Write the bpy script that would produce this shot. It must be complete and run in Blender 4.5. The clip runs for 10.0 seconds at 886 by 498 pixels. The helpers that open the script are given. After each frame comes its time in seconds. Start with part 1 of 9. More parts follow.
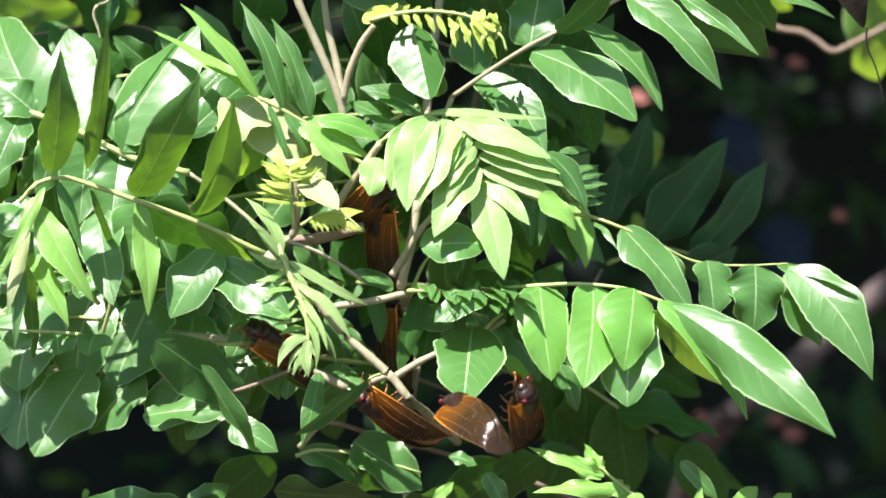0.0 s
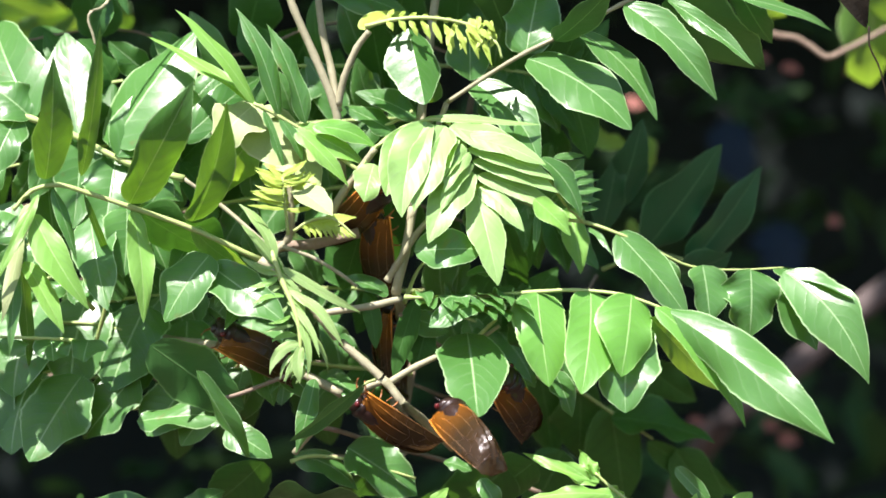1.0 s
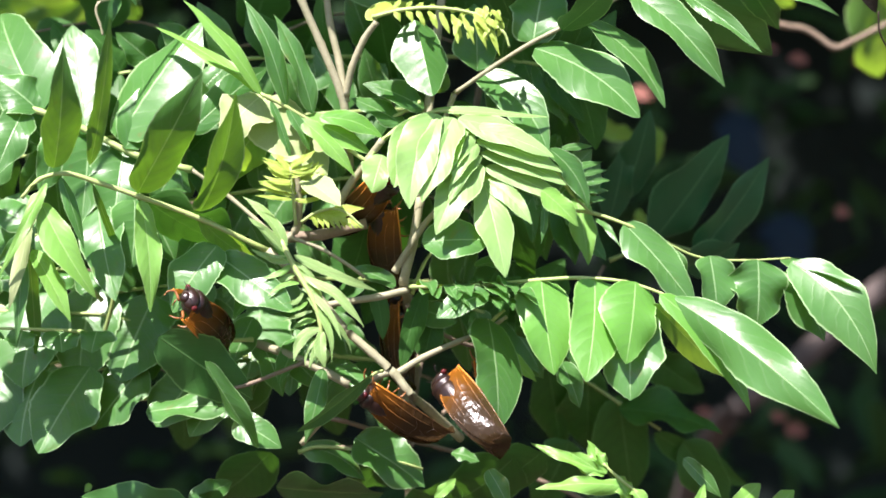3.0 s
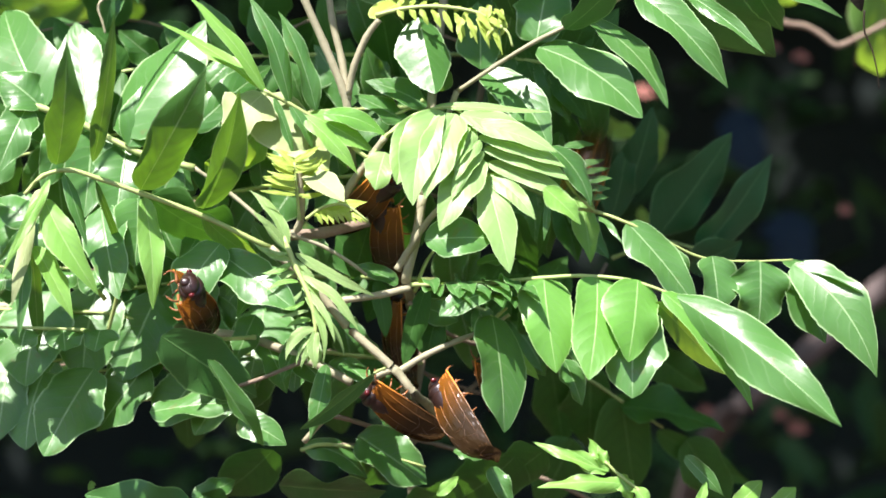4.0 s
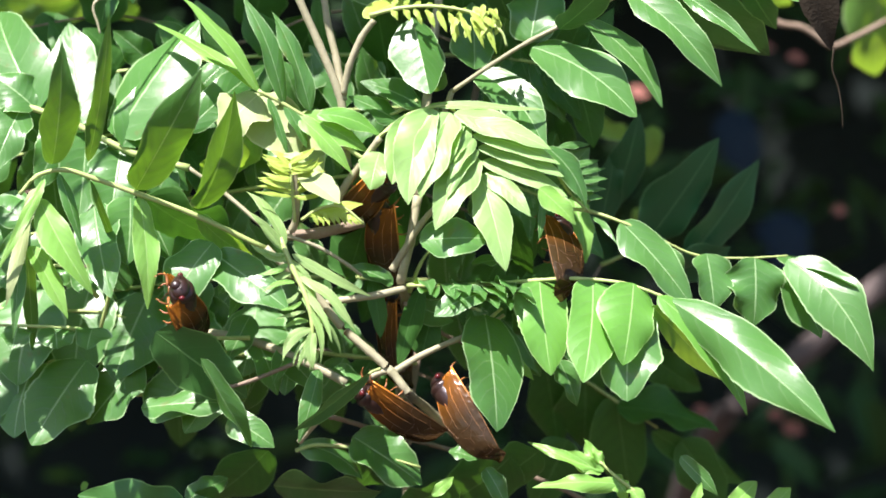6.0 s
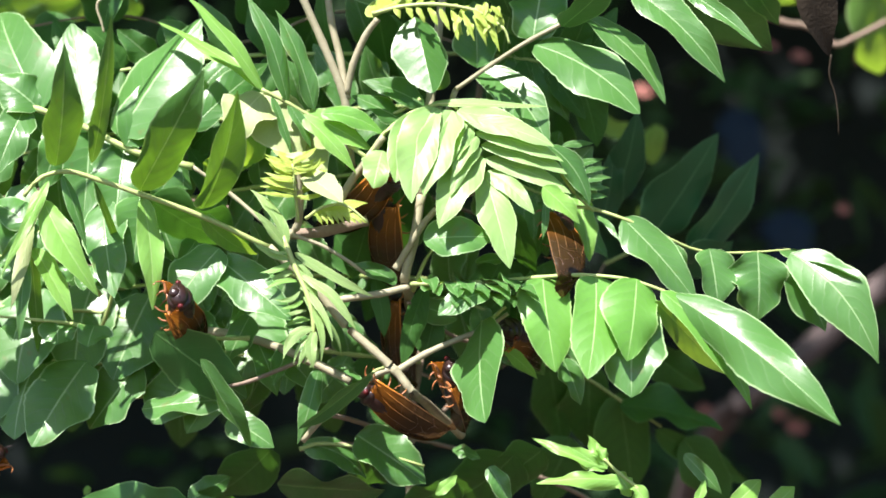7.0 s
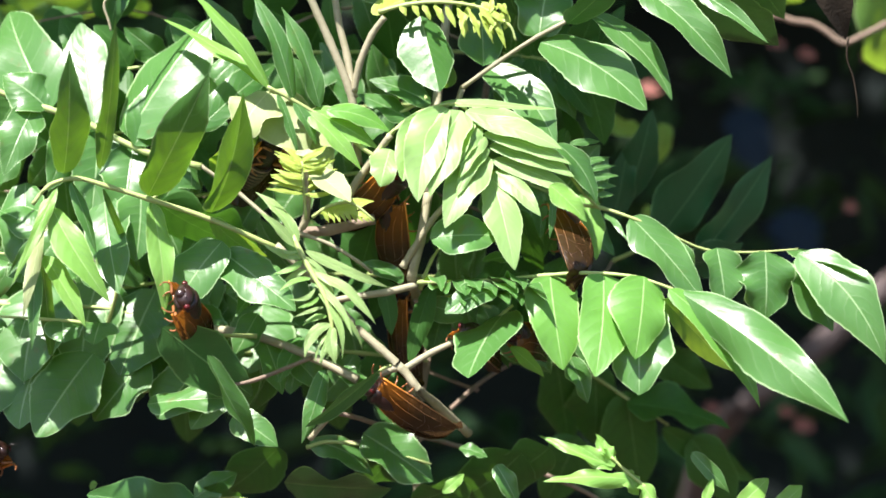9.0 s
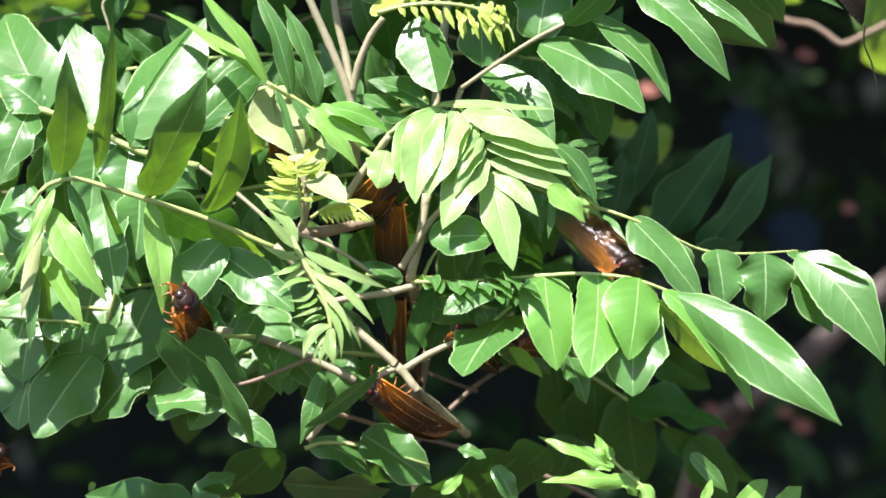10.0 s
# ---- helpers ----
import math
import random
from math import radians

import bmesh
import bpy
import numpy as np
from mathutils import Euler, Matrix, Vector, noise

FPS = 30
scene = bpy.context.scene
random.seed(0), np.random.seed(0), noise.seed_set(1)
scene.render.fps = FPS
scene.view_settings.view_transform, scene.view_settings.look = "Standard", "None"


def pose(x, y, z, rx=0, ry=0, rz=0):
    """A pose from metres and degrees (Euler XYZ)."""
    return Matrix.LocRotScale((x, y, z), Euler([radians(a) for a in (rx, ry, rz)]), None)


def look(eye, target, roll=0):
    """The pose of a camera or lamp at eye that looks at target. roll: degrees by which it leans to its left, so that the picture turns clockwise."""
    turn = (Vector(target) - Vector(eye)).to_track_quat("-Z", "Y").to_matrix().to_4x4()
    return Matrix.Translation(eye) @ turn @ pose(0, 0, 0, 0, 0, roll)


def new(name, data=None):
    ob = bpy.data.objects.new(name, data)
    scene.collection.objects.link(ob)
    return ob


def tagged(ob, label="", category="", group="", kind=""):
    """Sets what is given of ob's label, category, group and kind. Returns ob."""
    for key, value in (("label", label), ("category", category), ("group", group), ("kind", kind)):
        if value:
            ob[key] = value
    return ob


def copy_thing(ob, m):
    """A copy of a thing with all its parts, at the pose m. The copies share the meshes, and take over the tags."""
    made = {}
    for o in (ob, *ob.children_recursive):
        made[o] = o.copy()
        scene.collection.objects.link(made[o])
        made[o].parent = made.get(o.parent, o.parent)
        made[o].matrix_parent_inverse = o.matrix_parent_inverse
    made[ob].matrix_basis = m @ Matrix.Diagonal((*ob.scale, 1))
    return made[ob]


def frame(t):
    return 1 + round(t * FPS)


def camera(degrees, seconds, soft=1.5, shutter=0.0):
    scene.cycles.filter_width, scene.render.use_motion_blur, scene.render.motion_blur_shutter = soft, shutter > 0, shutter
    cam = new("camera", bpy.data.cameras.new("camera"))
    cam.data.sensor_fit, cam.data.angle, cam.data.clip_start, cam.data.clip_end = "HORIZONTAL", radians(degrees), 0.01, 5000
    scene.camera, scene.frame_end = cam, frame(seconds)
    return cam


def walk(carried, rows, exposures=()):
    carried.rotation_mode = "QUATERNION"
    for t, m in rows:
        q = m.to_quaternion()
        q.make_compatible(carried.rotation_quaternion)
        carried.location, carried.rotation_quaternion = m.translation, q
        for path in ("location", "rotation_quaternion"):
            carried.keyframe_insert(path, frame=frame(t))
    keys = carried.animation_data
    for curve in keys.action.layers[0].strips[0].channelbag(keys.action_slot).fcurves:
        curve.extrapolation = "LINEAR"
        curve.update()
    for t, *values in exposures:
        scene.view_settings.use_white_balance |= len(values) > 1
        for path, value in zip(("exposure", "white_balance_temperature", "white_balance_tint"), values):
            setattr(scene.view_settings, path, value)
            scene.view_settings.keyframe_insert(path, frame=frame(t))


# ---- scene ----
cam = camera(24.0, 10.0, 1.7, 0.5)
cam.data.dof.use_dof, cam.data.dof.focus_distance, cam.data.dof.aperture_fstop = True, 0.766, 9.0
walk(cam, [
    (0, pose(0, 0, 1.4, 90.108, 0, 0.071)),
    (0.5, pose(0, 0, 1.4, 90.286, 0, -0.238)),
    (1, pose(0, 0, 1.4, 90.263, 0, -0.071)),
    (1.5, pose(0, 0, 1.4, 90.214, 0, -0.238)),
    (2, pose(0, 0, 1.4, 90.166, 0, -0.309)),
    (2.5, pose(0, 0, 1.4, 90.083, 0, -0.023)),
    (4, pose(0, 0, 1.4, 89.953, 0, 0.203)),
    (4.5, pose(0, 0, 1.4, 89.965, 0, 0.096)),
    (5, pose(0, 0, 1.4, 90.025, 0, -0.047)),
    (5.5, pose(0, 0, 1.4, 90, 0, 0)),
    (7, pose(0, 0, 1.4, 89.929, 0, 0.166)),
    (7.5, pose(0, 0, 1.4, 89.953, 0, 0.214)),
    (8, pose(0, 0, 1.4, 89.81, 0, 0.334)),
    (8.5, pose(0, 0, 1.4, 89.763, 0, 0.464)),
    (9, pose(0, 0, 1.4, 89.882, 0, 0.357)),
    (9.5, pose(0, 0, 1.4, 89.905, 0, 0.263)),
    (10, pose(0, 0, 1.4, 89.905, 0, 0.321)),
], [(0, 1.57), (10, 1.57)])

# ---- world, sun and exposure ----
SUN = Vector((-0.30, -0.45, 0.84)).normalized()
world = bpy.data.worlds.new("sky")
scene.world = world
world.use_nodes = True
wn = world.node_tree.nodes
sky = wn.new("ShaderNodeTexSky")
sky.sky_type, sky.sun_disc = "NISHITA", False
sky.sun_elevation, sky.sun_rotation = math.asin(SUN.z), math.atan2(SUN.x, SUN.y)
wn["Background"].inputs["Strength"].default_value = 0.076
world.node_tree.links.new(sky.outputs["Color"], wn["Background"].inputs["Color"])
sun_data = bpy.data.lights.new("sun", "SUN")
sun_data.energy, sun_data.angle, sun_data.color = 5.0, radians(0.5), (1.0, 0.905, 0.92)
sun = new("sun", sun_data)
sun.matrix_world = look(SUN * 5 + Vector((0, 0.8, 1.4)), (0, 0.8, 1.4))


# ---- materials ----
def nodes_of(name):
    m = bpy.data.materials.new(name)
    m.use_nodes = True
    return m, m.node_tree.nodes, m.node_tree.links


def math_node(n, l, op, a, b=None, clamp=False):
    k = n.new("ShaderNodeMath")
    k.operation, k.use_clamp = op, clamp
    for i, x in enumerate((a, b)):
        if x is None:
            continue
        if isinstance(x, (int, float)):
            k.inputs[i].default_value = x
        else:
            l.new(x, k.inputs[i])
    return k.outputs[0]


def mixed(n, l, fac, a, b):
    k = n.new("ShaderNodeMix")
    k.data_type = "RGBA"
    for sock, x in ((k.inputs[0], fac), (k.inputs[6], a), (k.inputs[7], b)):
        if isinstance(x, (int, float)):
            sock.default_value = x
        elif isinstance(x, tuple):
            sock.default_value = (*x, 1)
        else:
            l.new(x, sock)
    return k.outputs[2]


def noise_node(n, l, scale, detail=3.0, vector=None):
    k = n.new("ShaderNodeTexNoise")
    k.inputs["Scale"].default_value, k.inputs["Detail"].default_value = scale, detail
    if vector is not None:
        l.new(vector, k.inputs["Vector"])
    return k.outputs["Fac"]


def leaf_material(name, blade, blade2, vein, through_colour, through_part=0.35, rough=0.36, spots=0.0, veins=0.25, gloss=0.58):
    """A leaf blade: midrib, uneven side veins, a thin pale margin along the blade's own u and v, mottled in two sizes, half translucent."""
    m, n, l = nodes_of(name)
    bsdf = n["Principled BSDF"]
    uv = n.new("ShaderNodeUVMap")
    sep = n.new("ShaderNodeSeparateXYZ")
    l.new(uv.outputs[0], sep.inputs[0])
    u, v = sep.outputs[0], sep.outputs[1]
    info = n.new("ShaderNodeObjectInfo")
    tc = n.new("ShaderNodeTexCoord")
    big = noise_node(n, l, 60.0, 3.0, tc.outputs["Object"])
    cloud = noise_node(n, l, 150.0, 2.0, tc.outputs["Object"])
    fine = noise_node(n, l, 900.0, 2.0, tc.outputs["Object"])
    side = math_node(n, l, "ABSOLUTE", math_node(n, l, "SUBTRACT", v, 0.5))          # 0 at the midrib, 0.5 at the margin
    rib = math_node(n, l, "SUBTRACT", 1.0, math_node(n, l, "MULTIPLY", side, 44.0), True)
    bent = math_node(n, l, "POWER", math_node(n, l, "MULTIPLY", side, 2.0), 1.35)
    shift = math_node(n, l, "MULTIPLY", math_node(n, l, "SUBTRACT", v, 0.5), 0.9)     # the two halves' veins do not meet
    run = math_node(n, l, "SUBTRACT", math_node(n, l, "MULTIPLY", u, 8.0), math_node(n, l, "MULTIPLY", bent, 2.1))
    run = math_node(n, l, "ADD", run, math_node(n, l, "ADD", shift, math_node(n, l, "MULTIPLY", cloud, 0.7)))
    run = math_node(n, l, "ADD", run, math_node(n, l, "MULTIPLY", info.outputs["Random"], 7.0))
    wave = math_node(n, l, "ABSOLUTE", math_node(n, l, "SUBTRACT", math_node(n, l, "FRACT", run), 0.5))
    lateral = math_node(n, l, "SUBTRACT", 1.0, math_node(n, l, "MULTIPLY", wave, 12.0), True)
    lateral = math_node(n, l, "MULTIPLY", lateral, math_node(n, l, "SUBTRACT", 1.0, math_node(n, l, "MULTIPLY", side, 1.7), True))
    margin = math_node(n, l, "MULTIPLY", math_node(n, l, "SUBTRACT", side, 0.464), 45.0, True)
    tone = math_node(n, l, "ADD", math_node(n, l, "MULTIPLY", info.outputs["Random"], 0.6), math_node(n, l, "MULTIPLY", math_node(n, l, "SUBTRACT", big, 0.3), 1.1), True)
    col = mixed(n, l, tone, blade, blade2)
    col = mixed(n, l, math_node(n, l, "MULTIPLY", fine, 0.25), col, tuple(0.6 * x for x in blade))
    col = mixed(n, l, math_node(n, l, "MULTIPLY", lateral, veins), col, vein)
    col = mixed(n, l, math_node(n, l, "MULTIPLY", rib, 0.9), col, tuple(min(0.9, 1.12 * x) for x in vein))
    col = mixed(n, l, math_node(n, l, "MULTIPLY", margin, 0.85), col, tuple(min(0.9, 1.15 * x) for x in vein))
    if spots:
        brown = math_node(n, l, "MULTIPLY", math_node(n, l, "SUBTRACT", cloud, 0.66), 12.0, True)
        col = mixed(n, l, math_node(n, l, "MULTIPLY", brown, spots), col, (0.16, 0.11, 0.04))
    l.new(col, bsdf.inputs["Base Color"])
    l.new(math_node(n, l, "ADD", math_node(n, l, "MULTIPLY", big, 0.16), rough - 0.08), bsdf.inputs["Roughness"])
    bsdf.inputs["Specular IOR Level"].default_value = gloss
    quilt = math_node(n, l, "MULTIPLY", math_node(n, l, "SQRT", math_node(n, l, "MULTIPLY", wave, 2.0)), 0.48)
    height = math_node(n, l, "ADD", math_node(n, l, "MULTIPLY", fine, 0.25), quilt)
    height = math_node(n, l, "ADD", height, math_node(n, l, "MULTIPLY", rib, -1.0))
    height = math_node(n, l, "ADD", height, math_node(n, l, "MULTIPLY", cloud, 0.8))
    bump = n.new("ShaderNodeBump")
    bump.inputs["Strength"].default_value, bump.inputs["Distance"].default_value = 0.30, 0.0004
    l.new(height, bump.inputs["Height"])
    l.new(bump.outputs[0], bsdf.inputs["Normal"])
    thin = n.new("ShaderNodeBsdfTranslucent")
    thick = math_node(n, l, "ADD", math_node(n, l, "MULTIPLY", lateral, 0.45), math_node(n, l, "MULTIPLY", math_node(n, l, "SUBTRACT", math_node(n, l, "ADD", big, math_node(n, l, "MULTIPLY", wave, -0.12)), 0.42), 2.6), True)
    l.new(mixed(n, l, thick, through_colour, tuple(0.25 * x for x in through_colour)), thin.inputs["Color"])
    mix = n.new("ShaderNodeMixShader")
    mix.inputs[0].default_value = through_part
    l.new(bsdf.outputs[0], mix.inputs[1])
    l.new(thin.outputs[0], mix.inputs[2])
    l.new(mix.outputs[0], n["Material Output"].inputs["Surface"])
    return m


def rough_material(name, a, b, scale, rough=0.7, relief=0.4, size=0.001, spec=0.3):
    """A plain matt surface: two colours mottled at two sizes, with relief."""
    m, n, l = nodes_of(name)
    bsdf = n["Principled BSDF"]
    tc = n.new("ShaderNodeTexCoord")
    big, fine = noise_node(n, l, scale, 4.0, tc.outputs["Object"]), noise_node(n, l, scale * 9, 3.0, tc.outputs["Object"])
    tone = math_node(n, l, "ADD", math_node(n, l, "MULTIPLY", big, 1.1), math_node(n, l, "MULTIPLY", fine, 0.5))
    l.new(mixed(n, l, math_node(n, l, "SUBTRACT", tone, 0.3, True), a, b), bsdf.inputs["Base Color"])
    bsdf.inputs["Roughness"].default_value, bsdf.inputs["Specular IOR Level"].default_value = rough, spec
    bump = n.new("ShaderNodeBump")
    bump.inputs["Strength"].default_value, bump.inputs["Distance"].default_value = relief, size
    l.new(fine, bump.inputs["Height"])
    l.new(bump.outputs[0], bsdf.inputs["Normal"])
    return m


def vein_material(name):
    """Wing veins: orange by the hinge, dark brown towards the wing's tip."""
    m, n, l = nodes_of(name)
    bsdf = n["Principled BSDF"]
    tc = n.new("ShaderNodeTexCoord")
    sep = n.new("ShaderNodeSeparateXYZ")
    l.new(tc.outputs["Object"], sep.inputs[0])
    far = math_node(n, l, "MULTIPLY", math_node(n, l, "SUBTRACT", 0.003, sep.outputs[0]), 85.0, True)
    far = math_node(n, l, "ADD", far, math_node(n, l, "MULTIPLY", noise_node(n, l, 400.0, 2.0, tc.outputs["Object"]), 0.2), True)
    l.new(mixed(n, l, far, (0.78, 0.27, 0.03), (0.17, 0.085, 0.028)), bsdf.inputs["Base Color"])
    bsdf.inputs["Roughness"].default_value = 0.35
    return m


def ringed_material(name):
    """The belly of an insect: dark rings with pale grey-brown edges."""
    m, n, l = nodes_of(name)
    bsdf = n["Principled BSDF"]
    tc = n.new("ShaderNodeTexCoord")
    sep = n.new("ShaderNodeSeparateXYZ")
    l.new(tc.outputs["Object"], sep.inputs[0])
    ring = math_node(n, l, "FRACT", math_node(n, l, "MULTIPLY", sep.outputs[0], 480.0))
    edge = math_node(n, l, "MULTIPLY", math_node(n, l, "SUBTRACT", ring, 0.62), 8.0, True)
    blot = noise_node(n, l, 500.0, 2.0, tc.outputs["Object"])
    l.new(mixed(n, l, math_node(n, l, "MULTIPLY", edge, math_node(n, l, "ADD", blot, 0.3, True)), (0.018, 0.012, 0.012), (0.25, 0.18, 0.13)), bsdf.inputs["Base Color"])
    bsdf.inputs["Roughness"].default_value = 0.4
    return m


def wing_material(name):
    """Amber wing film: half clear, with a glossy skin puckered into small cells."""
    m, n, l = nodes_of(name)
    bsdf = n["Principled BSDF"]
    tc = n.new("ShaderNodeTexCoord")
    tone = noise_node(n, l, 300.0, 3.0, tc.outputs["Object"])
    sep = n.new("ShaderNodeSeparateXYZ")
    l.new(tc.outputs["Object"], sep.inputs[0])
    far = math_node(n, l, "MULTIPLY", math_node(n, l, "ADD", sep.outputs[0], -0.005), -62.0, True)
    amber = mixed(n, l, far, (0.34, 0.125, 0.012), (0.060, 0.036, 0.014))
    l.new(mixed(n, l, math_node(n, l, "MULTIPLY", tone, 0.6), amber, (0.034, 0.018, 0.008)), bsdf.inputs["Base Color"])
    bsdf.inputs["Roughness"].default_value = 0.20
    cells = n.new("ShaderNodeTexVoronoi")
    cells.inputs["Scale"].default_value = 420.0
    l.new(tc.outputs["Object"], cells.inputs["Vector"])
    bump = n.new("ShaderNodeBump")
    bump.inputs["Strength"].default_value, bump.inputs["Distance"].default_value = 0.45, 0.0008
    long = n.new("ShaderNodeMapping")
    long.inputs["Scale"].default_value = (0.12, 1.0, 1.0)
    l.new(tc.outputs["Object"], long.inputs["Vector"])
    pleats = noise_node(n, l, 700.0, 1.0, long.outputs[0])
    l.new(math_node(n, l, "ADD", math_node(n, l, "MULTIPLY", cells.outputs["Distance"], 0.6), math_node(n, l, "MULTIPLY", pleats, 0.7)), bump.inputs["Height"])
    l.new(bump.outputs[0], bsdf.inputs["Normal"])
    clear = n.new("ShaderNodeBsdfTransparent")
    clear.inputs["Color"].default_value = (0.72, 0.50, 0.26, 1)
    mix = n.new("ShaderNodeMixShader")
    mix.inputs[0].default_value = 0.10
    glow = n.new("ShaderNodeBsdfTranslucent")
    l.new(amber, glow.inputs["Color"])
    half = n.new("ShaderNodeMixShader")
    half.inputs[0].default_value = 0.42
    l.new(bsdf.outputs[0], half.inputs[1])
    l.new(glow.outputs[0], half.inputs[2])
    l.new(half.outputs[0], mix.inputs[1])
    l.new(clear.outputs[0], mix.inputs[2])
    l.new(mix.outputs[0], n["Material Output"].inputs["Surface"])
    return m


LUSH = leaf_material("leaf_full_green", (0.115, 0.310, 0.044), (0.150, 0.380, 0.068), (0.36, 0.56, 0.20), (0.26, 0.56, 0.03), 0.34, 0.40, 0.0, 0.16, 0.55)
BRIGHT = leaf_material("leaf_unfolded", (0.250, 0.455, 0.130), (0.315, 0.525, 0.175), (0.48, 0.66, 0.30), (0.38, 0.62, 0.06), 0.38, 0.45, 0.0, 0.2, 0.55)
LEAF = leaf_material("leaf_mature", (0.056, 0.170, 0.034), (0.098, 0.245, 0.062), (0.34, 0.50, 0.24), (0.20, 0.42, 0.02), 0.30, 0.34, 0.4, 0.24, 0.52)
FRESH = leaf_material("leaf_fresh", (0.185, 0.420, 0.070), (0.250, 0.500, 0.110), (0.42, 0.62, 0.24), (0.38, 0.62, 0.04), 0.36, 0.42, 0.0, 0.15, 0.5)
YOUNG = leaf_material("leaf_budding", (0.360, 0.520, 0.060), (0.450, 0.590, 0.110), (0.56, 0.66, 0.24), (0.50, 0.62, 0.05), 0.36, 0.5)
PALE = leaf_material("leaf_pale_underside", (0.32, 0.42, 0.16), (0.43, 0.49, 0.24), (0.50, 0.54, 0.30), (0.30, 0.44, 0.08), 0.25, 0.6, 0.0, 0.3, 0.35)
# darker copy of the leaf green, with shade put into its colour
SHADE = leaf_material("leaf_painted_shade", (0.040, 0.130, 0.024), (0.058, 0.170, 0.032), (0.11, 0.24, 0.07), (0.10, 0.28, 0.02), 0.28, 0.48, 0.0, 0.12, 0.3)
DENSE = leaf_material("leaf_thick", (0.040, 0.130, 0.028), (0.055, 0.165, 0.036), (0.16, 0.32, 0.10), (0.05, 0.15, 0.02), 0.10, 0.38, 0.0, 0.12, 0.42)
# dark leaf green with bluish sky light and shade painted into it, for leaf_g
SKY_SHADE = leaf_material("leaf_skylit_shade", (0.026, 0.105, 0.044), (0.036, 0.135, 0.056), (0.10, 0.22, 0.11), (0.03, 0.11, 0.03), 0.10, 0.42, 0.0, 0.12, 0.4)
TENDER = leaf_material("leaf_tender", (0.240, 0.420, 0.120), (0.320, 0.490, 0.170), (0.50, 0.60, 0.28), (0.38, 0.56, 0.06), 0.34, 0.45, 0.0, 0.15, 0.5)
TWIG = rough_material("green_twig", (0.20, 0.20, 0.11), (0.40, 0.37, 0.25), 140.0, 0.55, 0.3, 0.0006)
STALK = rough_material("leaf_stalk", (0.28, 0.38, 0.11), (0.40, 0.48, 0.19), 90.0, 0.5, 0.2)
BARK = rough_material("brown_bark", (0.15, 0.11, 0.075), (0.28, 0.22, 0.16), 90.0, 0.85, 0.5)
# thicket green darkened: the gloom behind the shrub is put into its colour
GLOOM = leaf_material("leaf_painted_gloom", (0.028, 0.075, 0.026), (0.040, 0.100, 0.032), (0.05, 0.10, 0.04), (0.04, 0.10, 0.01), 0.2, 0.6, 0.0, 0.1, 0.2)
GREY = rough_material("grey_bark", (0.055, 0.044, 0.040), (0.11, 0.088, 0.080), 40.0, 0.85, 0.6)
RUST = rough_material("rusty_dry_leaf", (0.16, 0.058, 0.044), (0.24, 0.105, 0.080), 40.0, 0.8, 0.4)
# darker bark copy for trunk and limbs, shade put into the colour
TRUNK = rough_material("bark_painted_shade", (0.026, 0.029, 0.024), (0.050, 0.052, 0.044), 40.0, 0.9, 0.6)
BLUISH = leaf_material("hazy_blue_patch", (0.012, 0.024, 0.040), (0.016, 0.030, 0.050), (0.020, 0.034, 0.05), (0.005, 0.01, 0.015), 0.10, 0.6, 0.0, 0.1, 0.10)
# near-black brown of the dangling leaf and its tendril
BLACK_BROWN = rough_material("black_brown_leaf", (0.018, 0.014, 0.008), (0.034, 0.026, 0.016), 90.0, 0.7, 0.4, 0.001, 0.2)
SOIL = rough_material("leaf_litter_soil", (0.035, 0.024, 0.016), (0.10, 0.065, 0.045), 9.0, 0.95, 0.9, 0.02)
DEEP_SHADE = rough_material("painted_deep_shade", (0.009, 0.014, 0.014), (0.020, 0.027, 0.023), 3.0, 0.95, 0.5, 0.02, 0.1)
BLACK = rough_material("insect_shell", (0.010, 0.005, 0.004), (0.030, 0.012, 0.009), 300.0, 0.30, 0.4, 0.0002, 0.5)
BANDS = ringed_material("insect_belly")
RED = rough_material("insect_eye", (0.055, 0.006, 0.008), (0.12, 0.013, 0.014), 500.0, 0.25, 0.05, 0.0001, 0.4)
ORANGE = vein_material("insect_vein")
SEPIA = rough_material("insect_fine_vein", (0.05, 0.022, 0.010), (0.12, 0.055, 0.020), 300.0, 0.35, 0.1, 0.0001, 0.5)
LEG = rough_material("insect_leg", (0.20, 0.07, 0.022), (0.36, 0.15, 0.05), 300.0, 0.4, 0.2, 0.0001, 0.5)
FILM = wing_material("insect_wing_film")


# ---- builders ----
def part(name, bm, material, parent=None, label="", at=(0, 0, 0), smooth=True):
    """Links a bmesh as one mesh object under a thing or a part."""
    me = bpy.data.meshes.new(name)
    bm.to_mesh(me)
    bm.free()
    me.materials.append(material)
    if smooth:
        for p in me.polygons:
            p.use_smooth = True
    ob = new(name, me)
    ob.location = at
    if parent is not None:
        ob.parent = parent
    return tagged(ob, label)


def glide(points, steps):
    """Points along a smooth line through the given ones."""
    p = [Vector(q) for q in points]
    p = [2 * p[0] - p[1]] + p + [2 * p[-1] - p[-2]]
    out = []
    for i in range(1, len(p) - 2):
        for k in range(steps):
            t = k / steps
            a, b, c, d = p[i - 1:i + 3]
            out.append(0.5 * (2 * b + (c - a) * t + (2 * a - 5 * b + 4 * c - d) * t * t + (3 * b - a - 3 * c + d) * t ** 3))
    return out + [p[-2]]


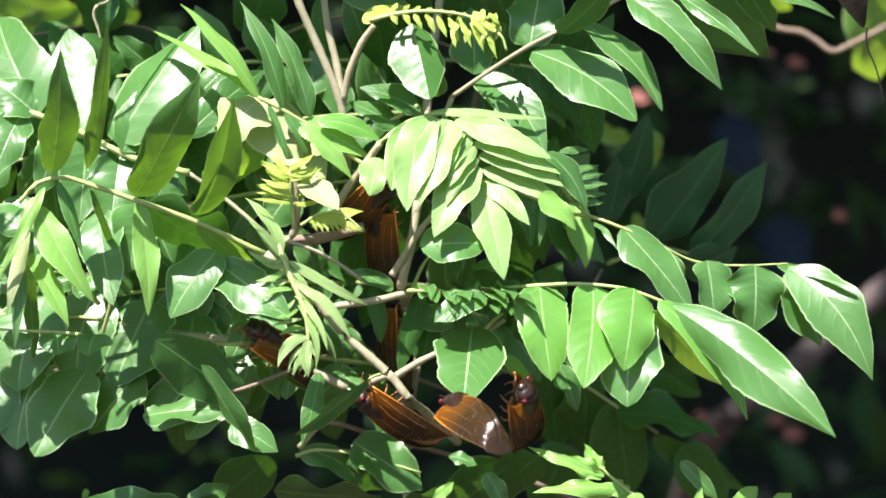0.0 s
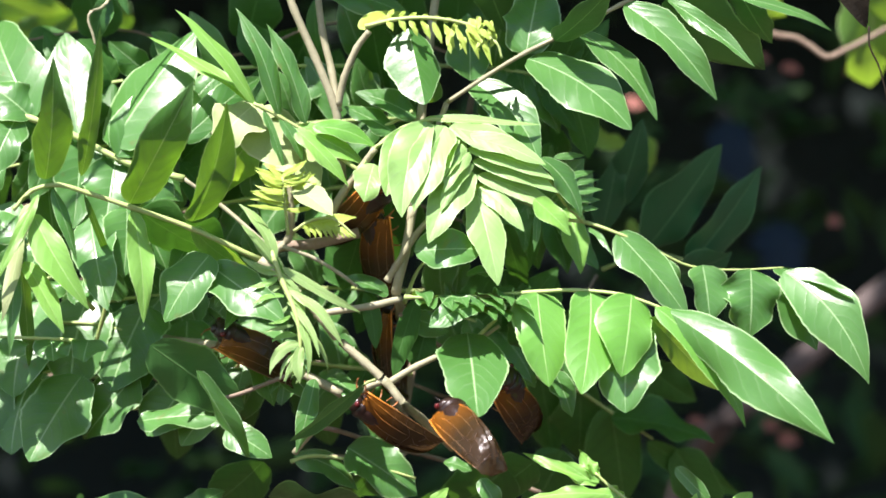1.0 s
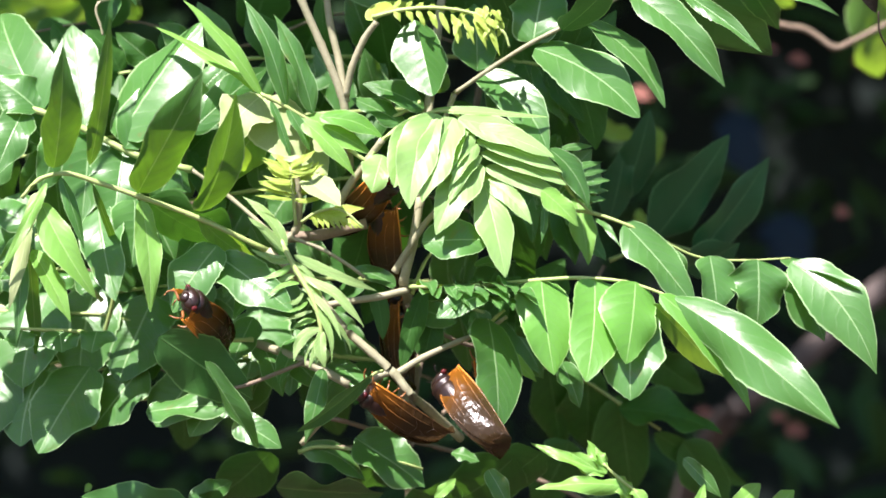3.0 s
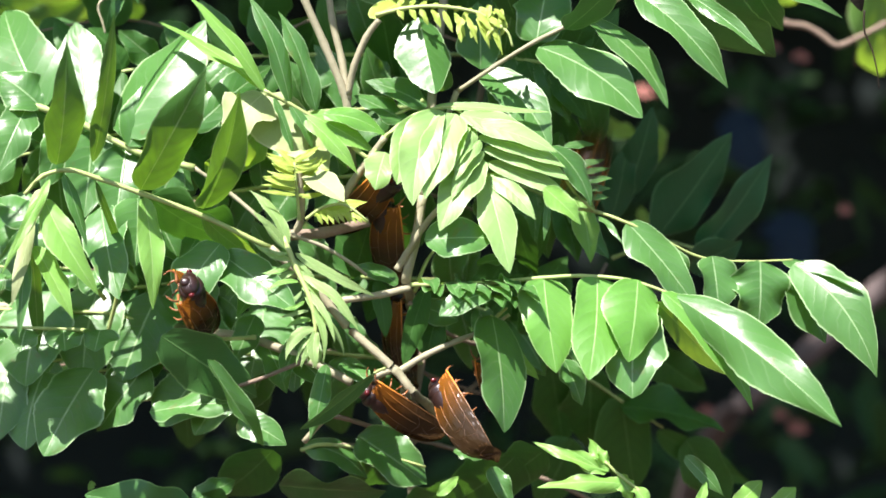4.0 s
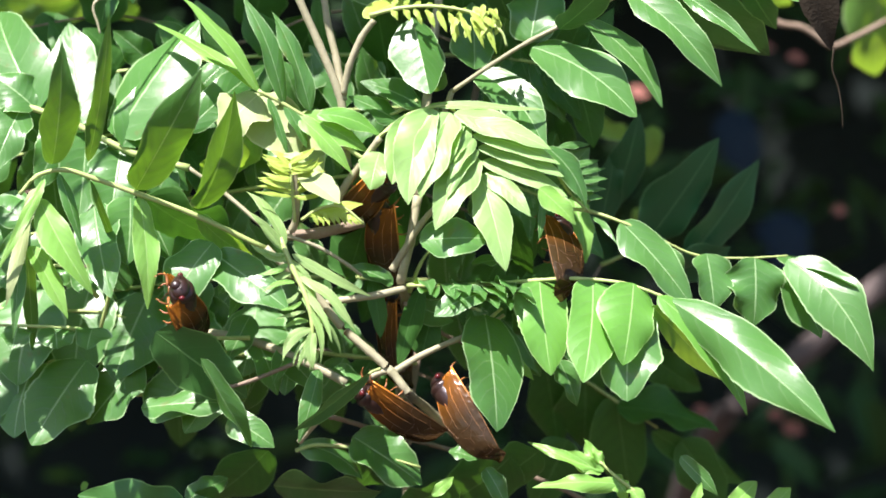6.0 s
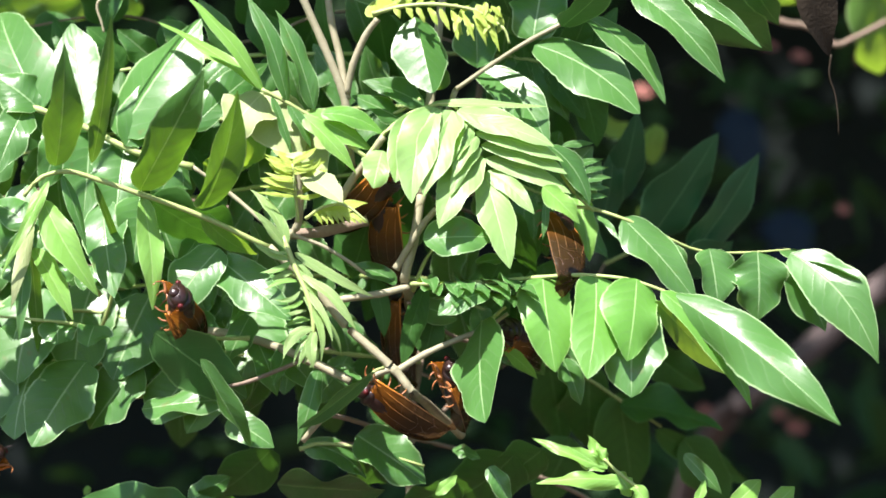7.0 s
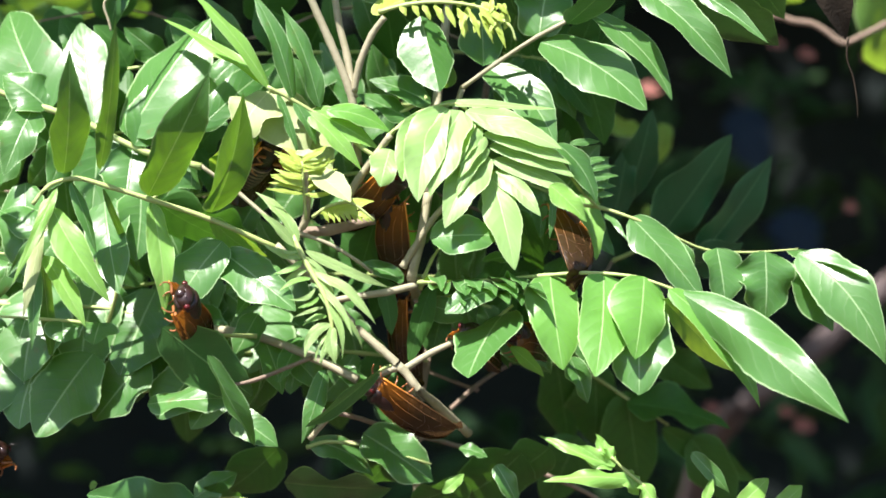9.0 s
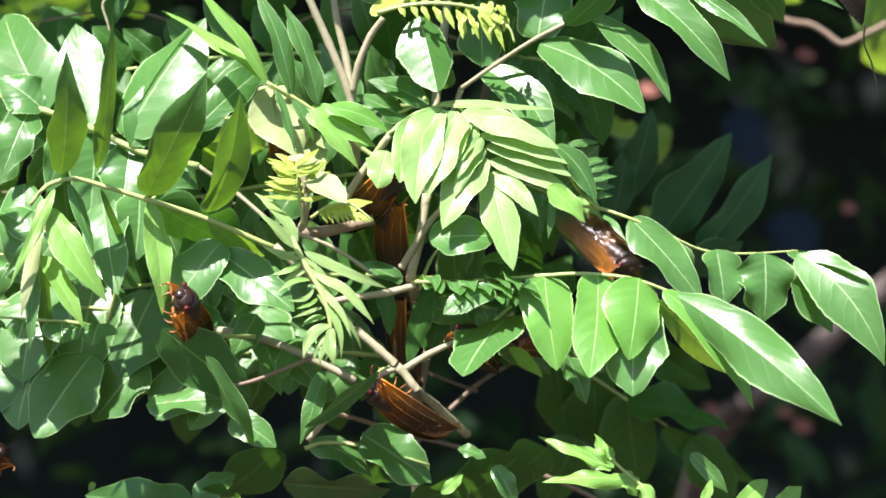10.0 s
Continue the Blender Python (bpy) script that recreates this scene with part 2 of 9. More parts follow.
def tube(bm, points, r0, r1, sides=8, steps=5, knots=0.0):
    """A tapered round stem along a smooth line, closed at both ends; knots: swellings at the given points."""
    line = glide(points, steps)
    rings = []
    for i, c in enumerate(line):
        d = (line[min(i + 1, len(line) - 1)] - line[max(i - 1, 0)]).normalized()
        e = d.orthogonal().normalized()
        f = d.cross(e)
        r = r0 + (r1 - r0) * i / (len(line) - 1)
        if knots and i % steps == 0:
            r *= 1 + knots
        rings.append([bm.verts.new(c + (e * math.cos(a) + f * math.sin(a)) * r) for a in (2 * math.pi * k / sides for k in range(sides))])
    for a, b in zip(rings, rings[1:]):
        for k in range(sides):
            bm.faces.new((a[k], a[(k + 1) % sides], b[(k + 1) % sides], b[k]))
    bm.faces.new(rings[0][::-1])
    bm.faces.new(rings[-1])
    return bm


def blade(bm, tip, width, normal, fold, arch, side, rows=18, seed=0, broad=0.0, peak=0.38, wave=1.0):
    """A leaflet from the origin to tip: ovate with a drawn-out point, widest at peak, uneven and toothed, folded along its midrib (degrees),
    arched off its plane and curved aside (parts of its length), with waving margins (wave: how much) that droop a little. broad: rounder, below 0 slimmer at both ends."""
    rnd = random.Random(seed)
    uvl = bm.loops.layers.uv.verify()
    tip, n = Vector(tip), Vector(normal)
    length = tip.length
    a = tip / length
    n = (n - a * n.dot(a)).normalized()
    s = a.cross(n)
    cols = (-1.0, -0.72, -0.38, -0.08, 0.0, 0.08, 0.38, 0.72, 1.0)
    total = 1.40 - 0.42 * broad
    e1, e2 = peak * total, (1 - peak) * total
    most = peak ** e1 * (1 - peak) ** e2
    twist, curl, camber = wave * rnd.uniform(-0.30, 0.30), wave * rnd.uniform(0.0, 0.10), wave * rnd.uniform(0.04, 0.18)
    uneven = {m: (rnd.uniform(0.82, 1.10), rnd.uniform(0, 6.3), rnd.uniform(6, 13), wave * rnd.uniform(0.12, 0.32), rnd.uniform(0, 6.3)) for m in (-1, 1)}
    grid = []
    for i in range(rows + 1):
        u = i / rows
        half = 0.5 * width * (u ** e1 * (1 - u) ** e2 / most if 0 < u < 1 else 0.0)
        half = half * (1 - 0.30 * max(0.0, (u - 0.72) / 0.28) ** 1.5) + 0.004 * width
        mid = a * (length * u) + n * (length * (arch * 4 * u * (1 - u) - curl * u ** 3)) + s * (side * length * 4 * u * (1 - u))
        line = []
        for c in cols:
            size, p1, freq, amp, p2 = uneven[1 if c > 0 else -1]
            h = half * (1 + (size - 1) * abs(c) + 0.075 * abs(c) * math.sin(freq * u * 1.3 + p1))
            if abs(c) == 1:
                h *= 1 + 0.010 * (1 if i % 2 else -1) + rnd.uniform(-0.018, 0.018)
            tilt = math.radians(fold) + amp * math.sin(freq * u + p2) * abs(c) ** 1.5
            lift = abs(c) * h * math.sin(tilt) + c * h * twist * u - camber * h * c * c
            lift += 0.012 * h * math.sin(u * 44 - abs(c) * 5) * (1 - abs(abs(c) - 0.5))
            line.append((bm.verts.new(mid + s * (c * h * math.cos(tilt)) + n * lift), u, 0.5 + c / 2))
        grid.append(line)
    for p, q in zip(grid, grid[1:]):
        for k in range(len(cols) - 1):
            quad = (p[k], q[k], q[k + 1], p[k + 1])
            f = bm.faces.new([w[0] for w in quad])
            for loop, w in zip(f.loops, quad):
                loop[uvl].uv = (w[1], w[2])
    return bm


def compound_leaf(parent, root, points, r0, r1, label, material=None):
    """A compound leaf of a shrub: its stalk is the mesh, its leaflets hang under it. The origin is where it joins the twig."""
    bm = tube(bmesh.new(), [Vector(p) - Vector(root) for p in points], r0, r1, 8, 5, 0.18)
    return part("compound_leaf", bm, material or STALK, parent, label, Vector(root) - parent.location)


def leaflet(leaf, root, tip, width, normal, fold, arch, side, material, broad=0.0, peak=0.38, wave=1.0):
    bm = blade(bmesh.new(), Vector(tip) - Vector(root), width, normal, fold, arch, side, 26, round(1e4 * (root[0] + 3 * root[2] + 7 * tip[0])), broad, peak, wave)
    return part("leaflet", bm, material, leaf, "", Vector(root) - leaf.location - leaf.parent.location)


def stem(parent, points, r0, r1, material, label):
    bm = tube(bmesh.new(), [Vector(p) - Vector(points[0]) for p in points], r0, r1, 10, 6, 0.12)
    return part("twig", bm, material, parent, label, Vector(points[0]) - parent.location)



# ---- ground and distance ----
def ground_sheet():
    bm = bmesh.new()
    rnd = random.Random(5)
    xs = [-2500, -300, -40, -12] + [-6 + 0.5 * i for i in range(25)] + [12, 40, 300, 2500]
    ys = [-2500, -300, -40, -8] + [-3 + 0.5 * i for i in range(25)] + [14, 40, 300, 2500]
    grid = [[bm.verts.new((x, y, rnd.uniform(-0.03, 0.0))) for x in xs] for y in ys]
    for a, b in zip(grid, grid[1:]):
        for k in range(len(xs) - 1):
            bm.faces.new((a[k], a[k + 1], b[k + 1], b[k]))
    return tagged(part("ground", bm, SOIL), "dark bare soil with leaf litter", "ground", kind="structure")


def simple_leaf(bm, at, axis, normal, length, width):
    """A small pointed leaf of six faces for masses of foliage."""
    s = axis.cross(normal).normalized()
    uvl = bm.loops.layers.uv.verify()
    prof = ((0.0, 0.05), (0.3, 0.9), (0.65, 0.75), (1.0, 0.03))
    rows = [[(bm.verts.new(at + axis * (length * u) + s * (c * h * width / 2) + normal * (length * 0.1 * (abs(c) + 2 * u * (1 - u)))), u, 0.5 + c / 2) for c in (-1, 0, 1)] for u, h in prof]
    for p, q in zip(rows, rows[1:]):
        for k in range(2):
            quad = (p[k], q[k], q[k + 1], p[k + 1])
            f = bm.faces.new([w[0] for w in quad])
            for loop, w in zip(f.loops, quad):
                loop[uvl].uv = (w[1], w[2])


def foliage(name, label, low, high, count, size, material, seed, parent=None):
    """Foliage that nobody could count: small leaves spread through a box in clumps."""
    rnd = random.Random(seed)
    bm = bmesh.new()
    clumps = [Vector([rnd.uniform(a, b) for a, b in zip(low, high)]) for _ in range(max(1, count // 14))]
    for i in range(count):
        c = clumps[i % len(clumps)] + Vector([rnd.gauss(0, 1.6 * size) for _ in range(3)])
        axis = Vector([rnd.gauss(0, 1), rnd.gauss(0, 1), rnd.gauss(-0.4, 0.6)]).normalized()
        nrm = Vector((rnd.gauss(0, 0.5), rnd.gauss(-0.3, 0.5), 1))
        nrm = (nrm - axis * nrm.dot(axis)).normalized()
        k = rnd.uniform(0.6, 1.3)
        simple_leaf(bm, c, axis, nrm, size * k, size * k * 0.42)
    return tagged(part(name, bm, material, parent), label, "foliage", kind="stuff")


ground_sheet()
# one near-black sheet; its colour stands for the shade deep in the thicket
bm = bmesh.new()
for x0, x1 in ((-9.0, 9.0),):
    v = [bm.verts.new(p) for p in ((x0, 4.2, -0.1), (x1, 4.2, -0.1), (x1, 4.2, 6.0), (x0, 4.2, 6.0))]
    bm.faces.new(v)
tagged(part("backdrop", bm, DEEP_SHADE), "near-black sheet painted as the deep shade of the thicket", "backdrop", kind="structure")
# overhanging branches of an unseen taller tree, added to keep the sun from all that lies behind the shrub
def added_shade_tree():
    """An unseen taller tree added beside the view: trunk, limbs and the crown that hangs over the thicket."""
    tree = tagged(new("tree"), "unseen tall tree with dense crown, added to shade the thicket", "tree")
    tree.location = (-1.9, 3.0, 0)
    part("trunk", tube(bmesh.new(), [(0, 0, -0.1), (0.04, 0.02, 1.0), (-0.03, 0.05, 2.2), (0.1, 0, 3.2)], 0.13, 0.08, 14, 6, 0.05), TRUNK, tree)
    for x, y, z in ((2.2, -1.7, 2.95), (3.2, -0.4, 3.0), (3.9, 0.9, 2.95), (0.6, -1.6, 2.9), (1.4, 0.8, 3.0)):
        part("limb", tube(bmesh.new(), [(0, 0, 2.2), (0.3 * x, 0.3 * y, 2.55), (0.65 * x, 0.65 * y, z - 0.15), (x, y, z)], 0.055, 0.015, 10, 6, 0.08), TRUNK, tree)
    return tree


tall = added_shade_tree()
crown = foliage("crown", "dense dark green crown, added unseen to block the sun", (-2.6, 0.95, 2.6), (2.6, 4.4, 3.2), 14000, 0.15, SHADE, 11)
crown.parent = tall
crown.location = -tall.location
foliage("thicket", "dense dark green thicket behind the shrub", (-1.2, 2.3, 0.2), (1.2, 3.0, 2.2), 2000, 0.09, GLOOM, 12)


# ---- behind the shrub: a grey branch, a thin twig, dry leaves and sunlit leaves out of focus ----
def plain_thing(name, bm, material, label, category, group=""):
    return tagged(part(name, bm, material), label, category, group)


plain_thing("grey_branch", tube(bmesh.new(), [(0.3559, 1.5334, 1.4004), (0.3164, 1.5334, 1.3692), (0.2644, 1.5334, 1.3235), (0.209, 1.5544, 1.2761), (0.1964, 1.6807, 1.2136), (0.1856, 1.87, 1.0659)], 0.0083, 0.0108, 12, 6, 0.06), GREY, "thick grey branch crossing behind the shrub", "branch")
plain_thing("thin_twig", tube(bmesh.new(), [(0.1426, 1.05, 1.5221), (0.1532, 1.05, 1.5162), (0.1611, 1.05, 1.5153), (0.1702, 1.05, 1.5125), (0.1788, 1.05, 1.5113), (0.1862, 1.05, 1.5073), (0.1947, 1.05, 1.5016), (0.2038, 1.05, 1.505), (0.2152, 1.05, 1.5107), (0.2323, 1.05, 1.5199)], 0.0017, 0.0013, 12, 6, 0.06), BARK, "thin reddish-brown twig in the sun", "branch")
ob = plain_thing("far_leaf", blade(bmesh.new(), (0.0090, 0.0409, -0.0560), 0.038, (0.13, -0.75, -0.64), 12, 0.06, 0.03, 12, 2, 0.5), FRESH, "yellow-green leaf in the sun behind the shrub", "leaf", "leaves in the background")
ob.location = (0.2185, 1.0495, 1.5426)
ob = plain_thing("far_leaf", blade(bmesh.new(), (0.034, 0.0288, -0.0340), 0.0280, (0.13, -0.75, -0.64), 12, 0.06, 0.03, 12, 3, 0.5), FRESH, "yellow-green leaf in the sun behind the shrub", "leaf", "leaves in the background")
ob.location = (0.2066, 1.0495, 1.5397)
ob = plain_thing("far_leaf", blade(bmesh.new(), (0.0244, 0.0178, -0.0145), 0.0156, (0.13, -0.75, -0.64), 12, 0.06, 0.03, 12, 4, 0.5), FRESH, "yellow-green leaf in the sun behind the shrub", "leaf", "leaves in the background")
ob.location = (0.1530, 1.0495, 1.5390)
ob = plain_thing("far_leaf", blade(bmesh.new(), (0.0003, 0.0179, -0.0207), 0.0113, (0.13, -0.75, -0.64), 12, 0.06, 0.03, 12, 5, 0.5), FRESH, "yellow-green leaf in the sun behind the shrub", "leaf", "leaves in the background")
ob.location = (0.1041, 1.0495, 1.4615)
ob = plain_thing("far_leaf", blade(bmesh.new(), (0.0209, 0.0108, -0.008), 0.0113, (0.13, -0.75, -0.64), 12, 0.06, 0.03, 12, 6, 0.5), FRESH, "yellow-green leaf in the sun behind the shrub", "leaf", "leaves in the background")
ob.location = (0.0757, 1.0495, 1.4643)
ob = plain_thing("far_leaf", blade(bmesh.new(), (0.0055, 0.0129, -0.0142), 0.0075, (0.13, -0.75, -0.64), 12, 0.06, 0.03, 12, 7, 0.5), FRESH, "yellow-green leaf in the sun behind the shrub", "leaf", "leaves in the background")
ob.location = (0.0956, 1.0495, 1.4202)
ob = plain_thing("far_leaf", blade(bmesh.new(), (0.0502, 0.0143, -0.0155), 0.0290, (0, -0.77, -0.64), 12, 0.06, 0.03, 12, 8, 0.5), FRESH, "yellow-green leaf in the sun behind the shrub", "leaf", "leaves in the background")
ob.location = (-0.2288, 1.0495, 1.534)
ob = plain_thing("far_leaf", blade(bmesh.new(), (0.0451, -0.0143, 0.0154), 0.0188, (0, -0.77, -0.64), 12, 0.06, 0.03, 12, 9, 0.5), LEAF, "yellow-green leaf in the sun behind the shrub", "leaf", "leaves in the background")
ob.location = (-0.2231, 1.0495, 1.5084)
ob = plain_thing("far_leaf", blade(bmesh.new(), (0.0288, 0.0131, -0.0143), 0.0188, (0, -0.77, -0.64), 12, 0.06, 0.03, 12, 10, 0.5), LEAF, "yellow-green leaf in the sun behind the shrub", "leaf", "leaves in the background")
ob.location = (-0.2316, 1.0495, 1.5198)
ob = plain_thing("far_leaf", blade(bmesh.new(), (0.0064, 0.0143, -0.0155), 0.0188, (0, -0.77, -0.64), 12, 0.06, 0.03, 12, 11, 0.5), LEAF, "yellow-green leaf in the sun behind the shrub", "leaf", "leaves in the background")
ob.location = (-0.1662, 1.0495, 1.5312)
ob = plain_thing("dry_leaf", blade(bmesh.new(), (0.0132, -0.0016, -0.0027), 0.0099, (0, -0.87, 0.5), 12, 0.06, 0.03, 12, 12, 0.5), RUST, "dry rust-coloured leaf caught on a twig", "dry leaf", "dry leaves in the background")
ob.location = (0.2469, 1.5965, 1.2739)
ob = plain_thing("dry_leaf", blade(bmesh.new(), (0.0163, -0.002, -0.0033), 0.0122, (0, -0.87, 0.5), 12, 0.06, 0.03, 12, 13, 0.5), RUST, "dry rust-coloured leaf caught on a twig", "dry leaf", "dry leaves in the background")
ob.location = (0.2583, 1.5965, 1.2633)
ob = plain_thing("dry_leaf", blade(bmesh.new(), (0.0122, -0.0015, -0.0026), 0.0091, (0, -0.87, 0.5), 12, 0.06, 0.03, 12, 14, 0.5), RUST, "dry rust-coloured leaf caught on a twig", "dry leaf", "dry leaves in the background")
ob.location = (0.2959, 1.5965, 1.4296)
ob = plain_thing("dry_leaf", blade(bmesh.new(), (0.0132, -0.0016, -0.003), 0.0099, (0, -0.87, 0.5), 12, 0.06, 0.03, 12, 15, 0.5), RUST, "dry rust-coloured leaf caught on a twig", "dry leaf", "dry leaves in the background")
ob.location = (0.2391, 1.5965, 1.5552)
ob = plain_thing("dry_leaf", blade(bmesh.new(), (0.0142, -0.0017, -0.0032), 0.0107, (0, -0.87, 0.5), 12, 0.06, 0.03, 12, 16, 0.5), RUST, "dry rust-coloured leaf caught on a twig", "dry leaf", "dry leaves in the background")
ob.location = (0.2615, 1.5965, 1.5466)
ob = plain_thing("dry_leaf", blade(bmesh.new(), (0.0111, -0.0014, -0.0025), 0.0084, (0, -0.87, 0.5), 12, 0.06, 0.03, 12, 17, 0.5), RUST, "dry rust-coloured leaf caught on a twig", "dry leaf", "dry leaves in the background")
ob.location = (0.3107, 1.5965, 1.5442)
ob = plain_thing("dry_leaf", blade(bmesh.new(), (0.0123, -0.0015, -0.0025), 0.0091, (0, -0.87, 0.5), 12, 0.06, 0.03, 12, 18, 0.5), RUST, "dry rust-coloured leaf caught on a twig", "dry leaf", "dry leaves in the background")
ob.location = (0.1522, 1.5965, 1.3149)
ob = plain_thing("dry_leaf", blade(bmesh.new(), (0.0164, -0.002, -0.0036), 0.0122, (0, -0.87, 0.5), 12, 0.06, 0.03, 12, 19, 0.5), RUST, "dry rust-coloured leaf caught on a twig", "dry leaf", "dry leaves in the background")
ob.location = (0.1406, 1.5965, 1.5208)
ob = plain_thing("dry_leaf", blade(bmesh.new(), (0.0133, -0.0016, -0.0027), 0.0099, (0, -0.87, 0.5), 12, 0.06, 0.03, 12, 20, 0.5), RUST, "dry rust-coloured leaf caught on a twig", "dry leaf", "dry leaves in the background")
ob.location = (0.1906, 1.5965, 1.276)

# added blades, painted blue-grey to stand in for dull, hazy blue patches
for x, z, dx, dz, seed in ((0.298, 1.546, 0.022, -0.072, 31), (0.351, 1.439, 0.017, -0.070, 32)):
    ob = plain_thing("far_leaf", blade(bmesh.new(), (dx, -0.012, dz), 0.050, (0.1, -0.92, 0.3), 8, 0.05, 0.03, 12, seed, 0.6), BLUISH, "leaf-shaped blade standing in for a hazy blue patch", "leaf", "leaves in the background")
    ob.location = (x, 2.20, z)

# ---- the shrub ----
shrub = tagged(new("shrub"), "sunlit green shrub with compound leaves, standing in soil", "shrub")
shrub.location = (-0.0083, 0.7886, 0)

stem(shrub, [(-0.0055, 0.8454, 0.5384), (-0.0089, 0.8391, 1.1591), (-0.0132, 0.8465, 1.2747), (-0.0174, 0.8439, 1.3208), (-0.0181, 0.8349, 1.3571), (-0.0154, 0.8045, 1.3789), (-0.0166, 0.7834, 1.3875), (-0.0132, 0.7823, 1.4023), (-0.0104, 0.7844, 1.4194)], 0.00231, 0.00168, TWIG, "grey-green upright main stem of the shrub")
stem(shrub, [(-0.0199, 0.7823, 1.3917), (-0.0167, 0.7802, 1.397), (-0.0093, 0.776, 1.4086), (-0.0034, 0.7739, 1.4153)], 0.00147, 0.00105, TWIG, "pale twig forking up from the main stem")
stem(shrub, [(-0.0474, 0.7802, 1.3786), (-0.0389, 0.7792, 1.3804), (-0.0262, 0.7802, 1.3822), (-0.0147, 0.7834, 1.3849)], 0.00126, 0.00137, TWIG, "pale level twig")
stem(shrub, [(-0.0666, 0.7697, 1.3998), (-0.05, 0.7718, 1.3845), (-0.0385, 0.7718, 1.3709), (-0.028, 0.7707, 1.3616), (-0.0196, 0.7707, 1.3538), (-0.0134, 0.7718, 1.3458), (-0.0078, 0.795, 1.3394), (0.0049, 0.815, 1.3262)], 0.00147, 0.00168, TWIG, "pale slanting twig carrying insects")
stem(shrub, [(-0.0201, 0.7714, 1.3534), (-0.0092, 0.7739, 1.3599), (0.0034, 0.776, 1.3655), (0.0139, 0.7781, 1.3696), (0.022, 0.7794, 1.3749)], 0.00137, 0.00063, TWIG, "pale side twig")
stem(shrub, [(-0.0197, 0.7714, 1.3552), (-0.028, 0.7707, 1.3521), (-0.0384, 0.7697, 1.3449), (-0.0468, 0.7707, 1.3365), (-0.0543, 0.7739, 1.3278)], 0.00137, 0.00105, TWIG, "pale side twig running down")
stem(shrub, [(-0.0368, 0.7802, 1.4298), (-0.038, 0.7792, 1.4477), (-0.0399, 0.7781, 1.4582), (-0.0472, 0.7771, 1.4761), (-0.0545, 0.776, 1.4928), (-0.0587, 0.776, 1.5054)], 0.00168, 0.00137, TWIG, "pale upright twig")
stem(shrub, [(-0.0382, 0.7785, 1.4551), (-0.0407, 0.7813, 1.4701), (-0.0443, 0.7823, 1.4851), (-0.0464, 0.7823, 1.502)], 0.00147, 0.00126, TWIG, "pale upright twig beside it")
stem(shrub, [(-0.0382, 0.7781, 1.4572), (-0.0358, 0.776, 1.4675), (-0.0313, 0.7739, 1.4778), (-0.0264, 0.7718, 1.4843)], 0.00137, 0.00116, TWIG, "curving green twig")
stem(shrub, [(-0.0409, 0.7781, 1.4171), (-0.0362, 0.776, 1.4244), (-0.0302, 0.7739, 1.4327), (-0.0242, 0.7701, 1.4405)], 0.00168, 0.00126, TWIG, "slanting twig under the insects")
stem(shrub, [(-0.0617, 0.7739, 1.4023), (-0.0563, 0.7718, 1.4075), (-0.0549, 0.7676, 1.4169), (-0.0558, 0.7655, 1.4293)], 0.00147, 0.00126, TWIG, "twig under yellow buds")
stem(shrub, [(-0.0643, 0.7802, 1.4044), (-0.0474, 0.7802, 1.4055), (-0.0305, 0.7813, 1.4097)], 0.0021, 0.00189, BARK, "twig behind buds")
stem(shrub, [(-0.0582, 0.7697, 1.4044), (-0.0468, 0.7707, 1.4002), (-0.0365, 0.7728, 1.3939), (-0.0313, 0.776, 1.3897)], 0.00074, 0.00063, TWIG, "dotted thin twig")
stem(shrub, [(-0.1922, 0.84, 1.3764), (-0.1571, 0.835, 1.3758), (-0.1359, 0.83, 1.3744), (-0.1091, 0.815, 1.3688), (-0.0787, 0.7970, 1.3656), (-0.0546, 0.7928, 1.3572), (-0.0372, 0.7886, 1.3489)], 0.00168, 0.00168, TWIG, "low twig through shaded leaves")
stem(shrub, [(-0.0527, 0.797, 1.3365), (-0.0397, 0.796, 1.3344), (-0.0231, 0.82, 1.3269), (-0.0055, 0.845, 1.3201), (0.0176, 0.85, 1.3132), (0.0405, 0.85, 1.3046), (0.059, 0.85, 1.2954), (0.0729, 0.85, 1.2804)], 0.00095, 0.00084, BARK, "lower twig through shaded leaves")
stem(shrub, [(-0.0104, 0.7844, 1.4194), (-0.0052, 0.8012, 1.4741), (0.0035, 0.8097, 1.5297), (0.0212, 0.8139, 1.5701), (0.0473, 0.8076, 1.5841), (0.0889, 0.7886, 1.614)], 0.00189, 0.00105, TWIG, "tall twig above")
stem(shrub, [(-0.0154, 0.7886, 1.3788), (0.0081, 0.8286, 1.362), (0.0459, 0.8644, 1.3627), (0.0663, 0.8854, 1.393)], 0.00084, 0.00063, BARK, "thin twig bearing shaded leaves")
stem(shrub, [(-0.0174, 0.8139, 1.3208), (0.0084, 0.8602, 1.3419), (0.0278, 0.8854, 1.3522)], 0.00105, 0.00074, BARK, "thin twig bearing shaded leaves")
stem(shrub, [(-0.0089, 0.8391, 1.1591), (0.0467, 0.797, 1.2468), (0.0824, 0.7676, 1.2962)], 0.00126, 0.00084, TWIG, "low twig ending in a new shoot")
stem(shrub, [(0.0467, 0.797, 1.2468), (0.0833, 0.776, 1.2719), (0.1053, 0.7676, 1.2878)], 0.00105, 0.00084, TWIG, "low twig ending in new leaf tips")
stem(shrub, [(-0.0132, 0.8265, 1.2747), (-0.0494, 0.8139, 1.2855), (-0.0797, 0.8076, 1.2995)], 0.00105, 0.00084, BARK, "low twig")
stem(shrub, [(-0.0174, 0.8139, 1.3208), (-0.0403, 0.8076, 1.3232), (-0.0577, 0.8055, 1.3216)], 0.00105, 0.00084, BARK, "low twig")
